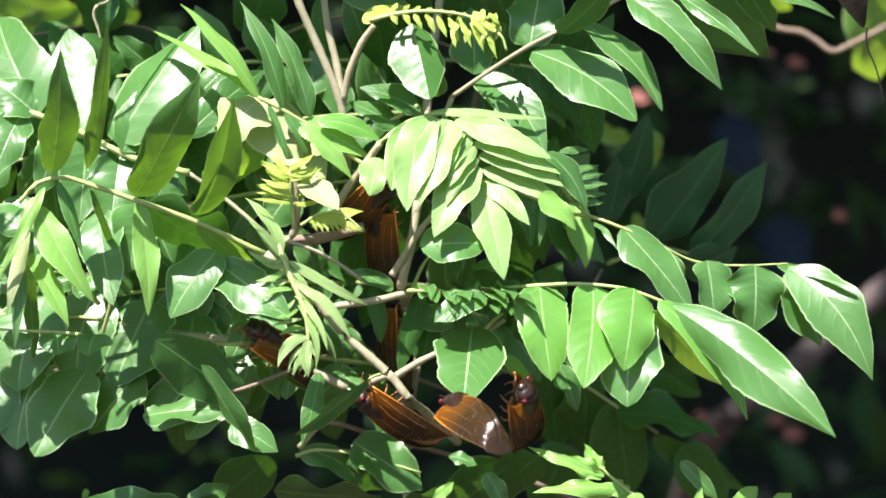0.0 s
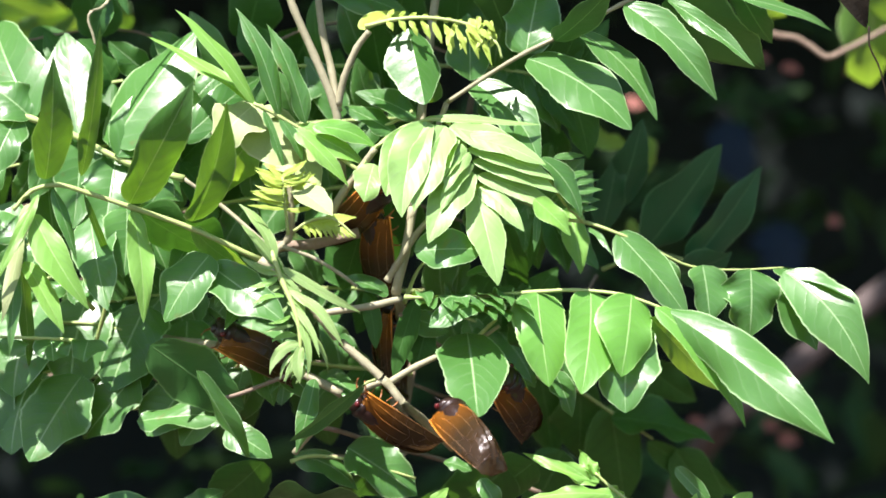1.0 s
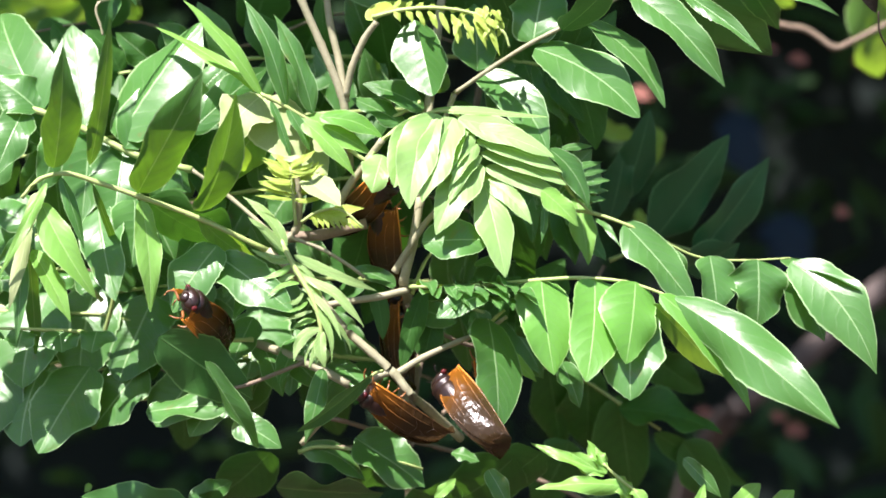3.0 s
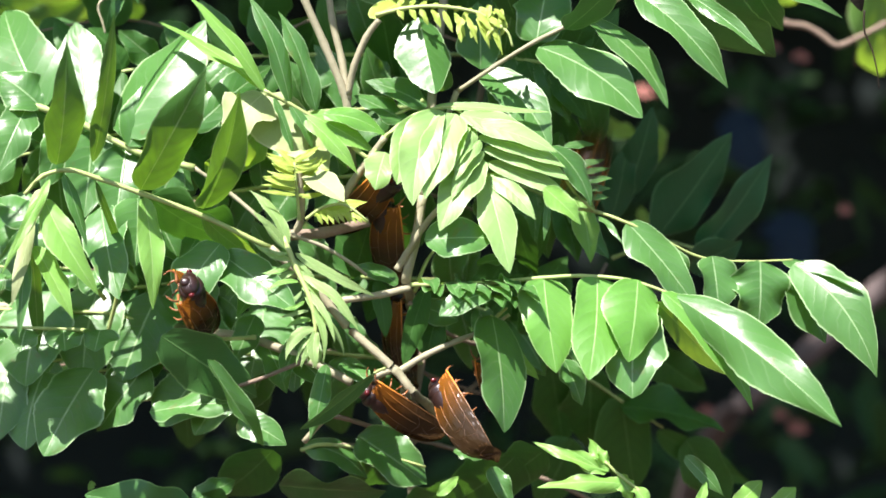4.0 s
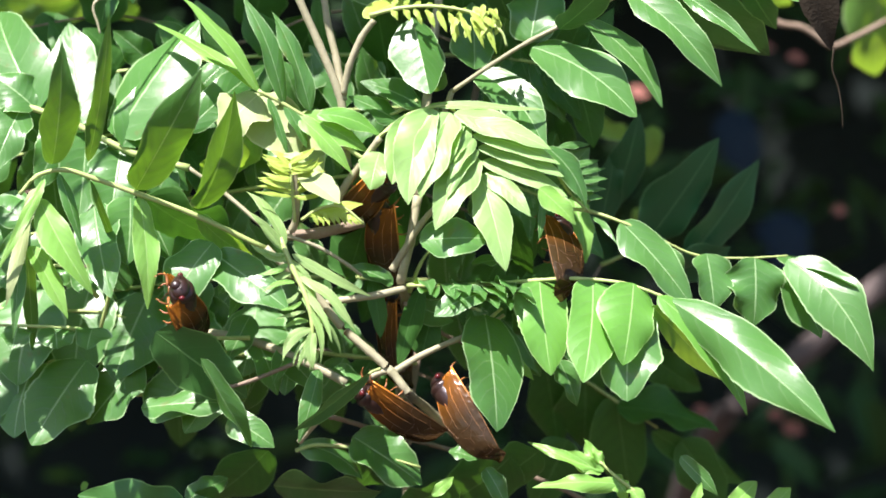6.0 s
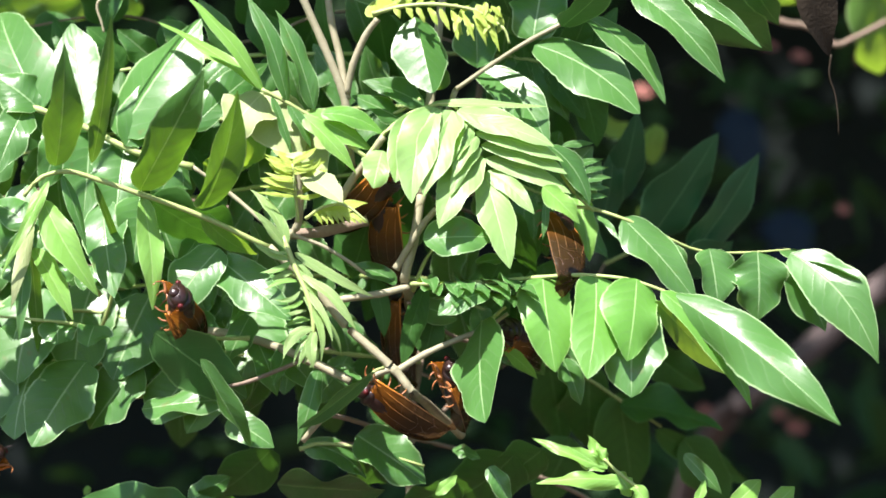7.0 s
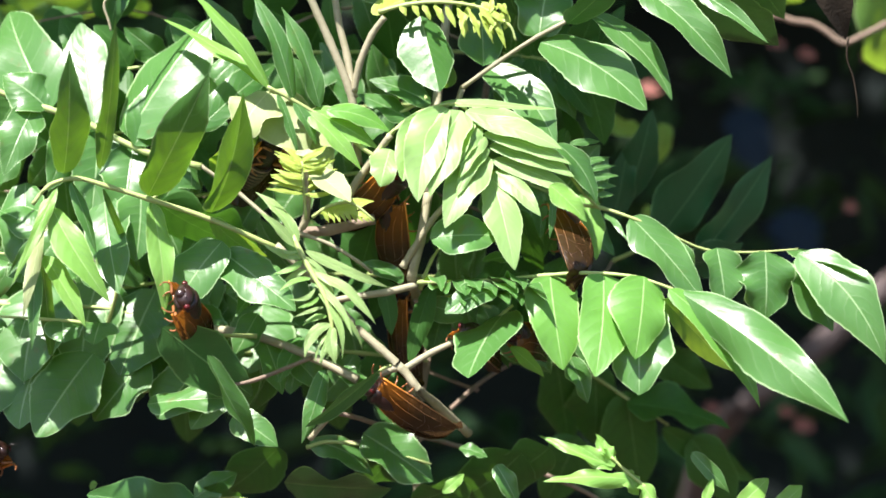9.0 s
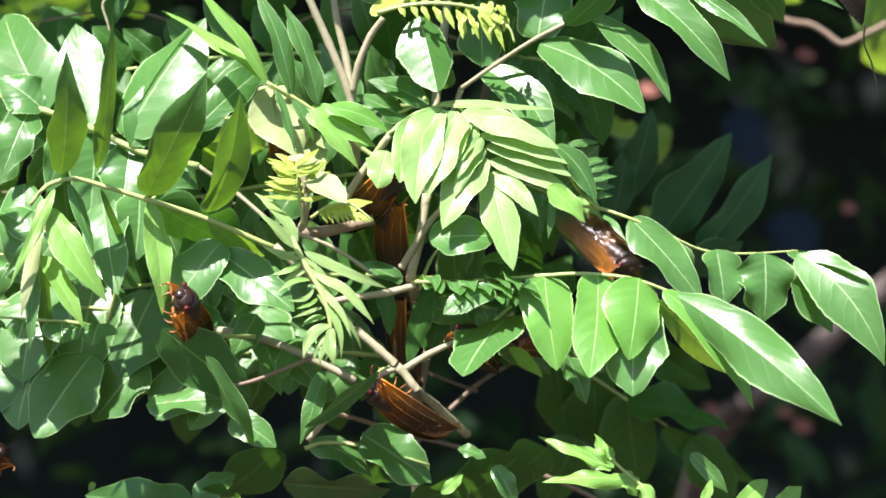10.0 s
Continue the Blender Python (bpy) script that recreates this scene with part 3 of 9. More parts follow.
stem(shrub, [(-0.0538, 0.7809, 1.3578), (-0.0742, 0.7732, 1.3499), (-0.0843, 0.7688, 1.3481)], 0.00084, 0.00063, BARK, "thin twig among shaded leaves")
stem(shrub, [(-0.0645, 0.7823, 1.4045), (-0.082, 0.7876, 1.4194), (-0.0968, 0.7865, 1.4301)], 0.00084, 0.00074, TWIG, "thin twig among leaves")
stem(shrub, [(-0.0104, 0.7844, 1.4194), (-0.0041, 0.7918, 1.441), (0.0024, 0.7886, 1.459)], 0.00126, 0.00105, TWIG, "upright twig")
stem(shrub, [(-0.0034, 0.7781, 1.4154), (0.0162, 0.7865, 1.4237), (0.0329, 0.7781, 1.4403)], 0.00074, 0.00063, BARK, "thin twig behind the bright leaf")
stem(shrub, [(-0.0174, 0.8139, 1.3208), (-0.0056, 0.8644, 1.3862), (0.0062, 0.8749, 1.4334), (0.0157, 0.8749, 1.4809), (0.0227, 0.8728, 1.5233), (0.0212, 0.8139, 1.5701)], 0.00168, 0.00105, BARK, "inner upright stem")
stem(shrub, [(0.0212, 0.8139, 1.5701), (-0.0009, 0.8055, 1.5695), (-0.0182, 0.797, 1.5666)], 0.00084, 0.00063, BARK, "twig above")

leaf_r1 = compound_leaf(shrub, (-0.0144, 0.7823, 1.3858), [(-0.0144, 0.7823, 1.3858), (0.0097, 0.776, 1.3859), (0.0335, 0.7676, 1.3877), (0.0487, 0.7613, 1.3884), (0.0649, 0.7571, 1.3867), (0.078, 0.755, 1.3822), (0.0811, 0.755, 1.3797)], 0.00084, 0.00046, "drooping glossy green compound leaf with hanging leaflets", STALK)
leaflet(leaf_r1, (0.0349, 0.7670, 1.3877), (0.0384, 0.7540, 1.3536), 0.0194, (0.29, -0.88, 0.38), 3, 0.049, 0.03, LUSH, 0.75, 0.34, 0.7)
leaflet(leaf_r1, (0.0540, 0.7600, 1.3880), (0.0492, 0.7430, 1.3515), 0.0200, (0.24, -0.88, 0.4), 3, 0.035, -0.02, LUSH, 0.75, 0.36, 0.7)
leaflet(leaf_r1, (0.0685, 0.7560, 1.3867), (0.0636, 0.7420, 1.3580), 0.0219, (0.29, -0.88, 0.38), 3, 0.046, 0, LUSH, 0.75, 0.38, 0.7)
leaflet(leaf_r1, (0.0679, 0.7637, 1.3785), (0.0646, 0.7442, 1.3457), 0.0232, (-0.16, -0.84, 0.52), 7, 0.068, 0, LEAF, 0.5, 0.5)
leaflet(leaf_r1, (0.0748, 0.754, 1.3787), (0.1065, 0.7889, 1.3476), 0.0099, (0.36, -0.78, -0.51), 11, 0.035, 0, FRESH)
leaflet(leaf_r1, (0.0801, 0.7540, 1.3814), (0.1317, 0.7120, 1.3373), 0.0196, (-0.56, -0.74, 0.37), -12, 0.03, -0.03, LEAF, -0.9, 0.46, 1.3)
leaflet(leaf_r1, (0.0767, 0.7522, 1.3823), (0.1095, 0.745, 1.3406), 0.0133, (0.29, -0.88, 0.38), 1, 0.059, -0.04, LUSH, 0, 0.38, 0.8)
leaflet(leaf_r1, (-0.0107, 0.7750, 1.3864), (-0.0051, 0.7520, 1.3837), 0.0065, (0.18, -0.35, 0.92), 16, 0.104, -0.04, LEAF, 0.2, 0.4, 1.0)
leaflet(leaf_r1, (-0.0081, 0.7750, 1.3836), (-0.0033, 0.7520, 1.3826), 0.0087, (-0.02, -0.35, 0.92), 16, 0.064, -0.03, LEAF, 0.2, 0.4, 1.0)
leaflet(leaf_r1, (-0.0046, 0.7750, 1.3800), (0.0030, 0.7520, 1.3787), 0.0073, (0.10, -0.35, 0.92), 9, 0.083, -0.07, LEAF, 0.2, 0.4, 1.0)
leaflet(leaf_r1, (-0.0018, 0.7750, 1.3858), (0.0033, 0.7520, 1.3834), 0.0064, (-0.01, -0.35, 0.92), 13, 0.079, 0.02, LEAF, 0.2, 0.4, 1.0)
leaflet(leaf_r1, (-0.0004, 0.7750, 1.3835), (0.0038, 0.7520, 1.3825), 0.0072, (0.26, -0.35, 0.92), 13, 0.083, -0.03, LEAF, 0.2, 0.4, 1.0)
leaflet(leaf_r1, (0.0024, 0.7750, 1.3805), (0.0084, 0.7520, 1.3800), 0.0069, (0.30, -0.35, 0.92), 11, 0.089, 0.06, LEAF, 0.2, 0.4, 1.0)
leaflet(leaf_r1, (0.0047, 0.7750, 1.3862), (0.0090, 0.7520, 1.3843), 0.0071, (0.16, -0.35, 0.92), 12, 0.053, 0.03, LEAF, 0.2, 0.4, 1.0)
leaflet(leaf_r1, (0.0089, 0.7750, 1.3829), (0.0145, 0.7520, 1.3809), 0.0074, (0.16, -0.35, 0.92), 12, 0.116, 0.02, LEAF, 0.2, 0.4, 1.0)
leaflet(leaf_r1, (0.0104, 0.7750, 1.3808), (0.0189, 0.7520, 1.3792), 0.0066, (-0.07, -0.35, 0.92), 8, 0.053, -0.05, LEAF, 0.2, 0.4, 1.0)
leaflet(leaf_r1, (0.0132, 0.7750, 1.3861), (0.0219, 0.7520, 1.3845), 0.0067, (0.28, -0.35, 0.92), 8, 0.062, 0.03, LEAF, 0.2, 0.4, 1.0)
leaflet(leaf_r1, (0.0152, 0.7750, 1.3832), (0.0219, 0.7520, 1.3811), 0.0084, (0.01, -0.35, 0.92), 12, 0.119, -0.00, LEAF, 0.2, 0.4, 1.0)
leaflet(leaf_r1, (0.0185, 0.7750, 1.3810), (0.0239, 0.7520, 1.3786), 0.0065, (0.21, -0.35, 0.92), 8, 0.068, -0.04, LEAF, 0.2, 0.4, 1.0)
leaflet(leaf_r1, (0.0208, 0.7750, 1.3854), (0.0248, 0.7520, 1.3834), 0.0080, (0.28, -0.35, 0.92), 12, 0.113, 0.02, LEAF, 0.2, 0.4, 1.0)
leaflet(leaf_r1, (0.0243, 0.7750, 1.3832), (0.0321, 0.7520, 1.3816), 0.0067, (-0.04, -0.35, 0.92), 11, 0.096, 0.05, LEAF, 0.2, 0.4, 1.0)
leaflet(leaf_r1, (0.0270, 0.7750, 1.3804), (0.0331, 0.7520, 1.3789), 0.0064, (0.26, -0.35, 0.92), 8, 0.118, 0.07, LEAF, 0.2, 0.4, 1.0)

leaf_r2 = compound_leaf(shrub, (0.0462, 0.7886, 1.4148), [(0.0462, 0.7886, 1.4148), (0.0557, 0.7865, 1.4134), (0.0683, 0.7844, 1.4087), (0.0804, 0.7886, 1.4034), (0.0948, 0.7928, 1.397), (0.1112, 0.7949, 1.3955), (0.1306, 0.7949, 1.3963)], 0.00074, 0.00032, "arching green compound leaf with toothed leaflets", STALK)
leaflet(leaf_r2, (0.0662, 0.7848, 1.4098), (0.0936, 0.7777, 1.3774), 0.0191, (0.25, -0.88, 0.4), 12, 0.034, 0, LEAF)
leaflet(leaf_r2, (0.0996, 0.7934, 1.3974), (0.1017, 0.785, 1.3755), 0.0195, (0.27, -0.89, 0.37), 11, 0.03, 0, LEAF)
leaflet(leaf_r2, (0.1181, 0.7949, 1.3959), (0.1172, 0.7887, 1.3699), 0.022, (0.20, -0.87, 0.45), 6, 0.048, 0, LEAF)
leaflet(leaf_r2, (0.1309, 0.7991, 1.3929), (0.1439, 0.7948, 1.3649), 0.0175, (0.25, -0.87, 0.42), 7, 0.028, 0, LEAF)
leaflet(leaf_r2, (0.1306, 0.7949, 1.3948), (0.1594, 0.7746, 1.3544), 0.0203, (-0.07, -0.91, 0.41), 6, 0.1, -0.06, LEAF, -0.6, 0.38, 0.8)
leaflet(leaf_r2, (0.1294, 0.8076, 1.3963), (0.1544, 0.7789, 1.3844), 0.0131, (0.03, -0.36, 0.93), 7, 0.038, 0, LEAF)
leaflet(leaf_r2, (0.081, 0.7949, 1.4034), (0.093, 0.7955, 1.3808), 0.0096, (0.4, -0.89, 0.19), 1, 0.063, 0, LEAF)

leaf_t = compound_leaf(shrub, (0.0024, 0.7886, 1.459), [(0.0024, 0.7886, 1.459), (0.0172, 0.7844, 1.4687), (0.0319, 0.7802, 1.4774), (0.0519, 0.7781, 1.4871), (0.0665, 0.776, 1.4949), (0.0875, 0.776, 1.5054)], 0.00084, 0.00074, "broad glossy compound leaf on a pale stalk", TWIG)
leaflet(leaf_t, (0.012, 0.792, 1.4672), (0.0374, 0.7745, 1.4355), 0.0172, (0.01, -0.87, 0.49), 14, 0.062, -0.08, LEAF, 0.3, 0.38, 0.4)
leaflet(leaf_t, (0.0326, 0.7804, 1.4751), (0.0711, 0.7694, 1.449), 0.0225, (0.22, -0.80, 0.55), 8, 0.040, -0.06, LEAF, 0.55, 0.42, 0.7)
leaflet(leaf_t, (0.0506, 0.7842, 1.4863), (0.0821, 0.7767, 1.4537), 0.0140, (0.25, -0.80, 0.55), 9, 0.038, -0.08, LEAF, 0.3, 0.42, 0.8)
leaflet(leaf_t, (0.0682, 0.776, 1.4953), (0.1024, 0.7648, 1.4603), 0.0168, (0.16, -0.88, 0.44), 23, 0.09, 0, LEAF)
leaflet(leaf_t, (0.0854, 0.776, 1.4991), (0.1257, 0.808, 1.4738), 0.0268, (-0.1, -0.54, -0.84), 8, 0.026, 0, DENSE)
leaflet(leaf_t, (0.0846, 0.7781, 1.4973), (0.1142, 0.7577, 1.4717), 0.0067, (-0.17, -0.86, 0.49), 24, 0.04, 0, LEAF)
leaflet(leaf_t, (0.0319, 0.7803, 1.4768), (0.0379, 0.7942, 1.5079), 0.0212, (0.03, -0.91, 0.4), 4, 0.057, 0, LEAF, 0.4)
leaflet(leaf_t, (0.0425, 0.7791, 1.4815), (0.0624, 0.7523, 1.4981), 0.0126, (-0.09, -0.57, -0.82), 1, 0.04, 0, DENSE)
leaflet(leaf_t, (0.0111, 0.79, 1.4675), (0.0104, 0.7964, 1.4941), 0.0181, (0.43, -0.88, 0.22), 12, 0.025, 0, LEAF)
leaflet(leaf_t, (-0.0122, 0.7760, 1.4856), (-0.0056, 0.7620, 1.4564), 0.0204, (0.12, -0.86, 0.49), -22, 0.01, 0, LEAF, 0.4, 0.42, 0.15)
leaflet(leaf_t, (0.1107, 0.776, 1.498), (0.148, 0.7845, 1.4878), 0.0059, (0.31, -0.83, 0.45), 11, 0.061, 0, LEAF)
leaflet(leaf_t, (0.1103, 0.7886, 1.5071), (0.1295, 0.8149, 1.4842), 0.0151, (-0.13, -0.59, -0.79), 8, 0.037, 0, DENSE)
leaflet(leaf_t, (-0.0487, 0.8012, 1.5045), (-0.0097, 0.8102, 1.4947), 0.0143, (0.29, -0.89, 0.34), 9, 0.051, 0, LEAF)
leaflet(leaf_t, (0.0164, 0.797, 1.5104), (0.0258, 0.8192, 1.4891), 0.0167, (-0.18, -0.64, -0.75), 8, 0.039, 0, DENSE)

leaf_c = compound_leaf(shrub, (-0.0301, 0.7718, 1.4326), [(-0.0301, 0.7718, 1.4326), (-0.0234, 0.7714, 1.4416), (-0.0134, 0.7714, 1.4489), (-0.0008, 0.7714, 1.4521), (0.0059, 0.7714, 1.4473), (0.01, 0.7714, 1.4368), (0.0134, 0.771, 1.4253)], 0.00084, 0.00046, "bright yellow-green young compound leaf in full sun", STALK)
leaflet(leaf_c, (-0.0046, 0.7700, 1.4509), (-0.0136, 0.7500, 1.4165), 0.0165, (0.02, -0.86, 0.52), 22, 0.04, 0.05, BRIGHT, 0.4, 0.42, 0.7)
leaflet(leaf_c, (-0.0098, 0.7720, 1.4492), (-0.0193, 0.7560, 1.4236), 0.0153, (0.10, -0.86, 0.5), 20, 0.03, 0.05, BRIGHT, 0.5, 0.45, 0.7)
leaflet(leaf_c, (0.0019, 0.7690, 1.4494), (-0.0092, 0.7520, 1.4181), 0.0148, (0.04, -0.84, 0.54), 22, 0.034, 0.03, BRIGHT, 0.4, 0.38, 0.7)
leaflet(leaf_c, (0.0121, 0.7680, 1.4325), (-0.0039, 0.7520, 1.4067), 0.0128, (0.08, -0.84, 0.53), 8, 0.05, 0.05, BRIGHT, 0.2, 0.42, 0.7)
leaflet(leaf_c, (0.0134, 0.7700, 1.4257), (0.0215, 0.7540, 1.3912), 0.0132, (0.08, -0.87, 0.48), 9, 0.05, 0, BRIGHT, 0.1, 0.42, 0.7)
leaflet(leaf_c, (0.0142, 0.7700, 1.4269), (0.0309, 0.7600, 1.4105), 0.0075, (0.08, -0.84, 0.53), 8, 0.05, -0.04, BRIGHT)
leaflet(leaf_c, (0.0134, 0.7700, 1.4315), (0.0447, 0.7640, 1.4176), 0.0087, (0.05, -0.84, 0.54), 2, 0.02, -0.04, BRIGHT, 0.1, 0.42, 0.6)
leaflet(leaf_c, (0.0121, 0.7688, 1.4365), (0.0434, 0.7628, 1.4250), 0.0087, (0.05, -0.84, 0.54), 2, 0.02, -0.04, BRIGHT, 0.1, 0.42, 0.6)
leaflet(leaf_c, (0.0100, 0.7676, 1.4410), (0.0421, 0.7616, 1.4299), 0.0087, (0.05, -0.84, 0.54), 2, 0.02, -0.04, BRIGHT, 0.1, 0.42, 0.6)
leaflet(leaf_c, (0.0071, 0.7664, 1.4455), (0.0388, 0.7604, 1.4353), 0.0087, (0.05, -0.84, 0.54), 2, 0.02, -0.04, BRIGHT, 0.1, 0.42, 0.6)
leaflet(leaf_c, (-0.0059, 0.7720, 1.4525), (0.0375, 0.7760, 1.4505), 0.0046, (0.10, -0.66, 0.74), 8, 0.03, 0.03, BRIGHT)
leaflet(leaf_c, (0.0033, 0.7680, 1.4489), (0.0332, 0.7660, 1.4401), 0.0092, (0.05, -0.84, 0.54), 2, 0.02, -0.03, BRIGHT, 0.2, 0.42, 0.6)
leaflet(leaf_c, (0.0108, 0.7670, 1.4397), (0.0016, 0.7570, 1.4244), 0.0070, (0.17, -0.84, 0.52), 10, 0.06, 0.05, BRIGHT, 0.2, 0.4, 1.6)
leaflet(leaf_c, (0.0121, 0.7670, 1.4356), (0.0004, 0.7560, 1.4174), 0.0066, (0.12, -0.83, 0.55), 12, 0.06, 0.05, BRIGHT, 0.2, 0.4, 1.6)
leaflet(leaf_c, (0.0079, 0.7690, 1.4448), (-0.0016, 0.7570, 1.4277), 0.0087, (0.11, -0.82, 0.56), 8, 0.048, 0, BRIGHT, 0.2, 0.4, 1.2)
leaflet(leaf_c, (0.0058, 0.7700, 1.4478), (-0.0033, 0.7550, 1.4240), 0.0103, (0.05, -0.84, 0.53), 20, 0.04, 0.03, BRIGHT, 0.3, 0.4, 0.8)
leaflet(leaf_c, (-0.0243, 0.7716, 1.4354), (-0.0277, 0.7618, 1.4213), 0.0122, (0.08, -0.83, 0.55), 5, 0.047, 0, BRIGHT, 0.6)

leaf_v = compound_leaf(shrub, (0.1485, 0.765, 1.5952), [(0.1485, 0.765, 1.5952), (0.1464, 0.765, 1.5703), (0.1406, 0.765, 1.5412), (0.1386, 0.765, 1.5174)], 0.00084, 0.00063, "dark brown-black leaf dangling from a thin twig", BARK)
leaflet(leaf_v, (0.1386, 0.765, 1.5174), (0.1475, 0.775, 1.4742), 0.0172, (0.30, -0.80, -0.52), 10, 0.03, 0.08, BLACK_BROWN, 0.5, 0.45)
part("tendril", tube(bmesh.new(), [Vector(p) - Vector((0.1475, 0.775, 1.475)) for p in [(0.1475, 0.775, 1.475), (0.1473, 0.776, 1.4675), (0.15, 0.777, 1.4603), (0.1515, 0.777, 1.4518), (0.1521, 0.778, 1.4456)]], 0.00042, 0.00022, 6, 5), BLACK_BROWN, leaf_v, "", Vector((0.1475, 0.775, 1.475)) - Vector((0.1485, 0.765, 1.5952)))
stem(shrub, [(0.0889, 0.7886, 1.614), (0.1180, 0.7760, 1.6160), (0.1485, 0.765, 1.5952)], 0.00105, 0.00084, BARK, "thin twig reaching out above")
stem(shrub, [(-0.0182, 0.797, 1.5666), (-0.0700, 0.8100, 1.5640), (-0.1257, 0.815, 1.524)], 0.00063, 0.00063, BARK, "thin twig reaching out above")
leaf_w = compound_leaf(shrub, (-0.1257, 0.815, 1.524), [(-0.1257, 0.815, 1.524), (-0.1272, 0.81, 1.5056), (-0.1301, 0.805, 1.4976), (-0.134, 0.8, 1.4948), (-0.1351, 0.8, 1.4913), (-0.1336, 0.8, 1.4865), (-0.1325, 0.8, 1.4822)], 0.00074, 0.00042, "drooping dark shoot with a hooked tip", TWIG)
leaflet(leaf_w, (-0.1286, 0.808, 1.5014), (-0.1329, 0.806, 1.4837), 0.0085, (0.3, -0.7, -0.6), 10, 0.03, 0.08, DENSE, 0.4, 0.4)
leaflet(leaf_w, (-0.1272, 0.812, 1.5103), (-0.1215, 0.812, 1.4949), 0.0040, (0.3, -0.7, -0.6), 10, 0.03, 0.02, DENSE, 0.2, 0.4)

# unseen twig and leaf_x, added so their shadows fall on the lower left leaves
stem(shrub, [(-0.0700, 0.8100, 1.5640), (-0.1300, 0.7600, 1.5660), (-0.1950, 0.7080, 1.5420)], 0.00074, 0.00063, TWIG, "twig reaching out above")
leaf_x = compound_leaf(shrub, (-0.1950, 0.7080, 1.5420), [(-0.1950, 0.7080, 1.5420), (-0.2020, 0.7040, 1.5250), (-0.2120, 0.7000, 1.5080)], 0.00074, 0.00042, "unseen leaf added overhead to shade the ones below", STALK)
leaflet(leaf_x, (-0.2306, 0.697, 1.5031), (-0.2125, 0.7029, 1.5128), 0.0150, (-0.30, -0.45, 0.84), 6, 0.03, 0.0, LEAF, 0.40, 0.42, 0.60)
leaflet(leaf_x, (-0.2188, 0.7004, 1.5147), (-0.1995, 0.6994, 1.5211), 0.0150, (-0.30, -0.45, 0.84), 6, 0.03, 0.0, LEAF, 0.40, 0.42, 0.60)
leaflet(leaf_x, (-0.234, 0.6987, 1.5199), (-0.2185, 0.7011, 1.5268), 0.0150, (-0.30, -0.45, 0.84), 6, 0.03, 0.0, LEAF, 0.40, 0.42, 0.60)
leaflet(leaf_x, (-0.211, 0.701, 1.5005), (-0.1927, 0.6988, 1.506), 0.0129, (-0.30, -0.45, 0.84), 6, 0.03, 0.0, LEAF, 0.40, 0.42, 0.60)
leaflet(leaf_x, (-0.2446, 0.7012, 1.5101), (-0.2263, 0.6986, 1.5153), 0.0171, (-0.30, -0.45, 0.84), 6, 0.03, 0.0, LEAF, 0.40, 0.42, 0.60)
leaflet(leaf_x, (-0.2189, 0.6961, 1.5285), (-0.2062, 0.7037, 1.5372), 0.0129, (-0.30, -0.45, 0.84), 6, 0.03, 0.0, LEAF, 0.40, 0.42, 0.60)

leaf_c2 = compound_leaf(shrub, (0.0328, 0.776, 1.4402), [(0.0328, 0.776, 1.4402), (0.0403, 0.7781, 1.4297), (0.0467, 0.7802, 1.4203), (0.0544, 0.7844, 1.4134)], 0.00063, 0.00053, "fine ferny young leaf behind the sunlit one", STALK)
leaflet(leaf_c2, (0.0375, 0.7768, 1.4377), (0.0531, 0.777, 1.4154), 0.0118, (0.47, -0.82, 0.32), 13, 0.04, -0.08, LEAF)
leaflet(leaf_c2, (0.0426, 0.7814, 1.4379), (0.0546, 0.7861, 1.439), 0.0031, (0.31, -0.88, 0.35), 7, 0.063, 0, LEAF)
leaflet(leaf_c2, (0.0336, 0.7472, 1.4213), (0.0474, 0.7465, 1.4087), 0.0093, (0.36, -0.83, 0.43), 8, 0.026, 0, FRESH)
leaflet(leaf_c2, (0.0456, 0.7786, 1.4298), (0.0582, 0.7839, 1.4332), 0.0029, (0.25, -0.87, 0.43), 9, 0.039, 0, LEAF)
leaflet(leaf_c2, (0.0467, 0.7791, 1.4272), (0.0603, 0.7836, 1.43), 0.0029, (0.21, -0.89, 0.4), 1, 0.053, 0, LEAF)
leaflet(leaf_c2, (0.0478, 0.7797, 1.4245), (0.0612, 0.7832, 1.4261), 0.003, (0.18, -0.89, 0.41), 12, 0.042, 0, LEAF)
leaflet(leaf_c2, (0.0489, 0.7804, 1.4218), (0.0608, 0.7846, 1.4225), 0.0029, (0.29, -0.89, 0.36), 9, 0.064, 0, LEAF)
leaflet(leaf_c2, (0.0511, 0.7819, 1.4189), (0.0598, 0.7847, 1.4189), 0.0027, (0.29, -0.9, 0.33), 8, 0.051, 0, LEAF)
leaflet(leaf_c2, (0.0372, 0.7794, 1.4192), (0.0339, 0.8024, 1.3937), 0.0047, (-0.04, -0.74, -0.67), 6, 0.051, 0, SHADE)
leaflet(leaf_c2, (0.0498, 0.8124, 1.42), (0.0545, 0.8016, 1.3948), 0.0125, (0.23, -0.88, 0.42), 9, 0.056, 0, FRESH, 0.4)
leaflet(leaf_c2, (0.0361, 0.779, 1.4213), (0.0347, 0.7717, 1.4023), 0.0033, (0.44, -0.85, 0.29), 13, 0.053, 0, LEAF)
leaflet(leaf_c2, (0.0555, 0.7844, 1.4119), (0.0641, 0.7724, 1.4023), 0.0028, (0.11, -0.57, 0.81), 1, 0.055, 0, LEAF)

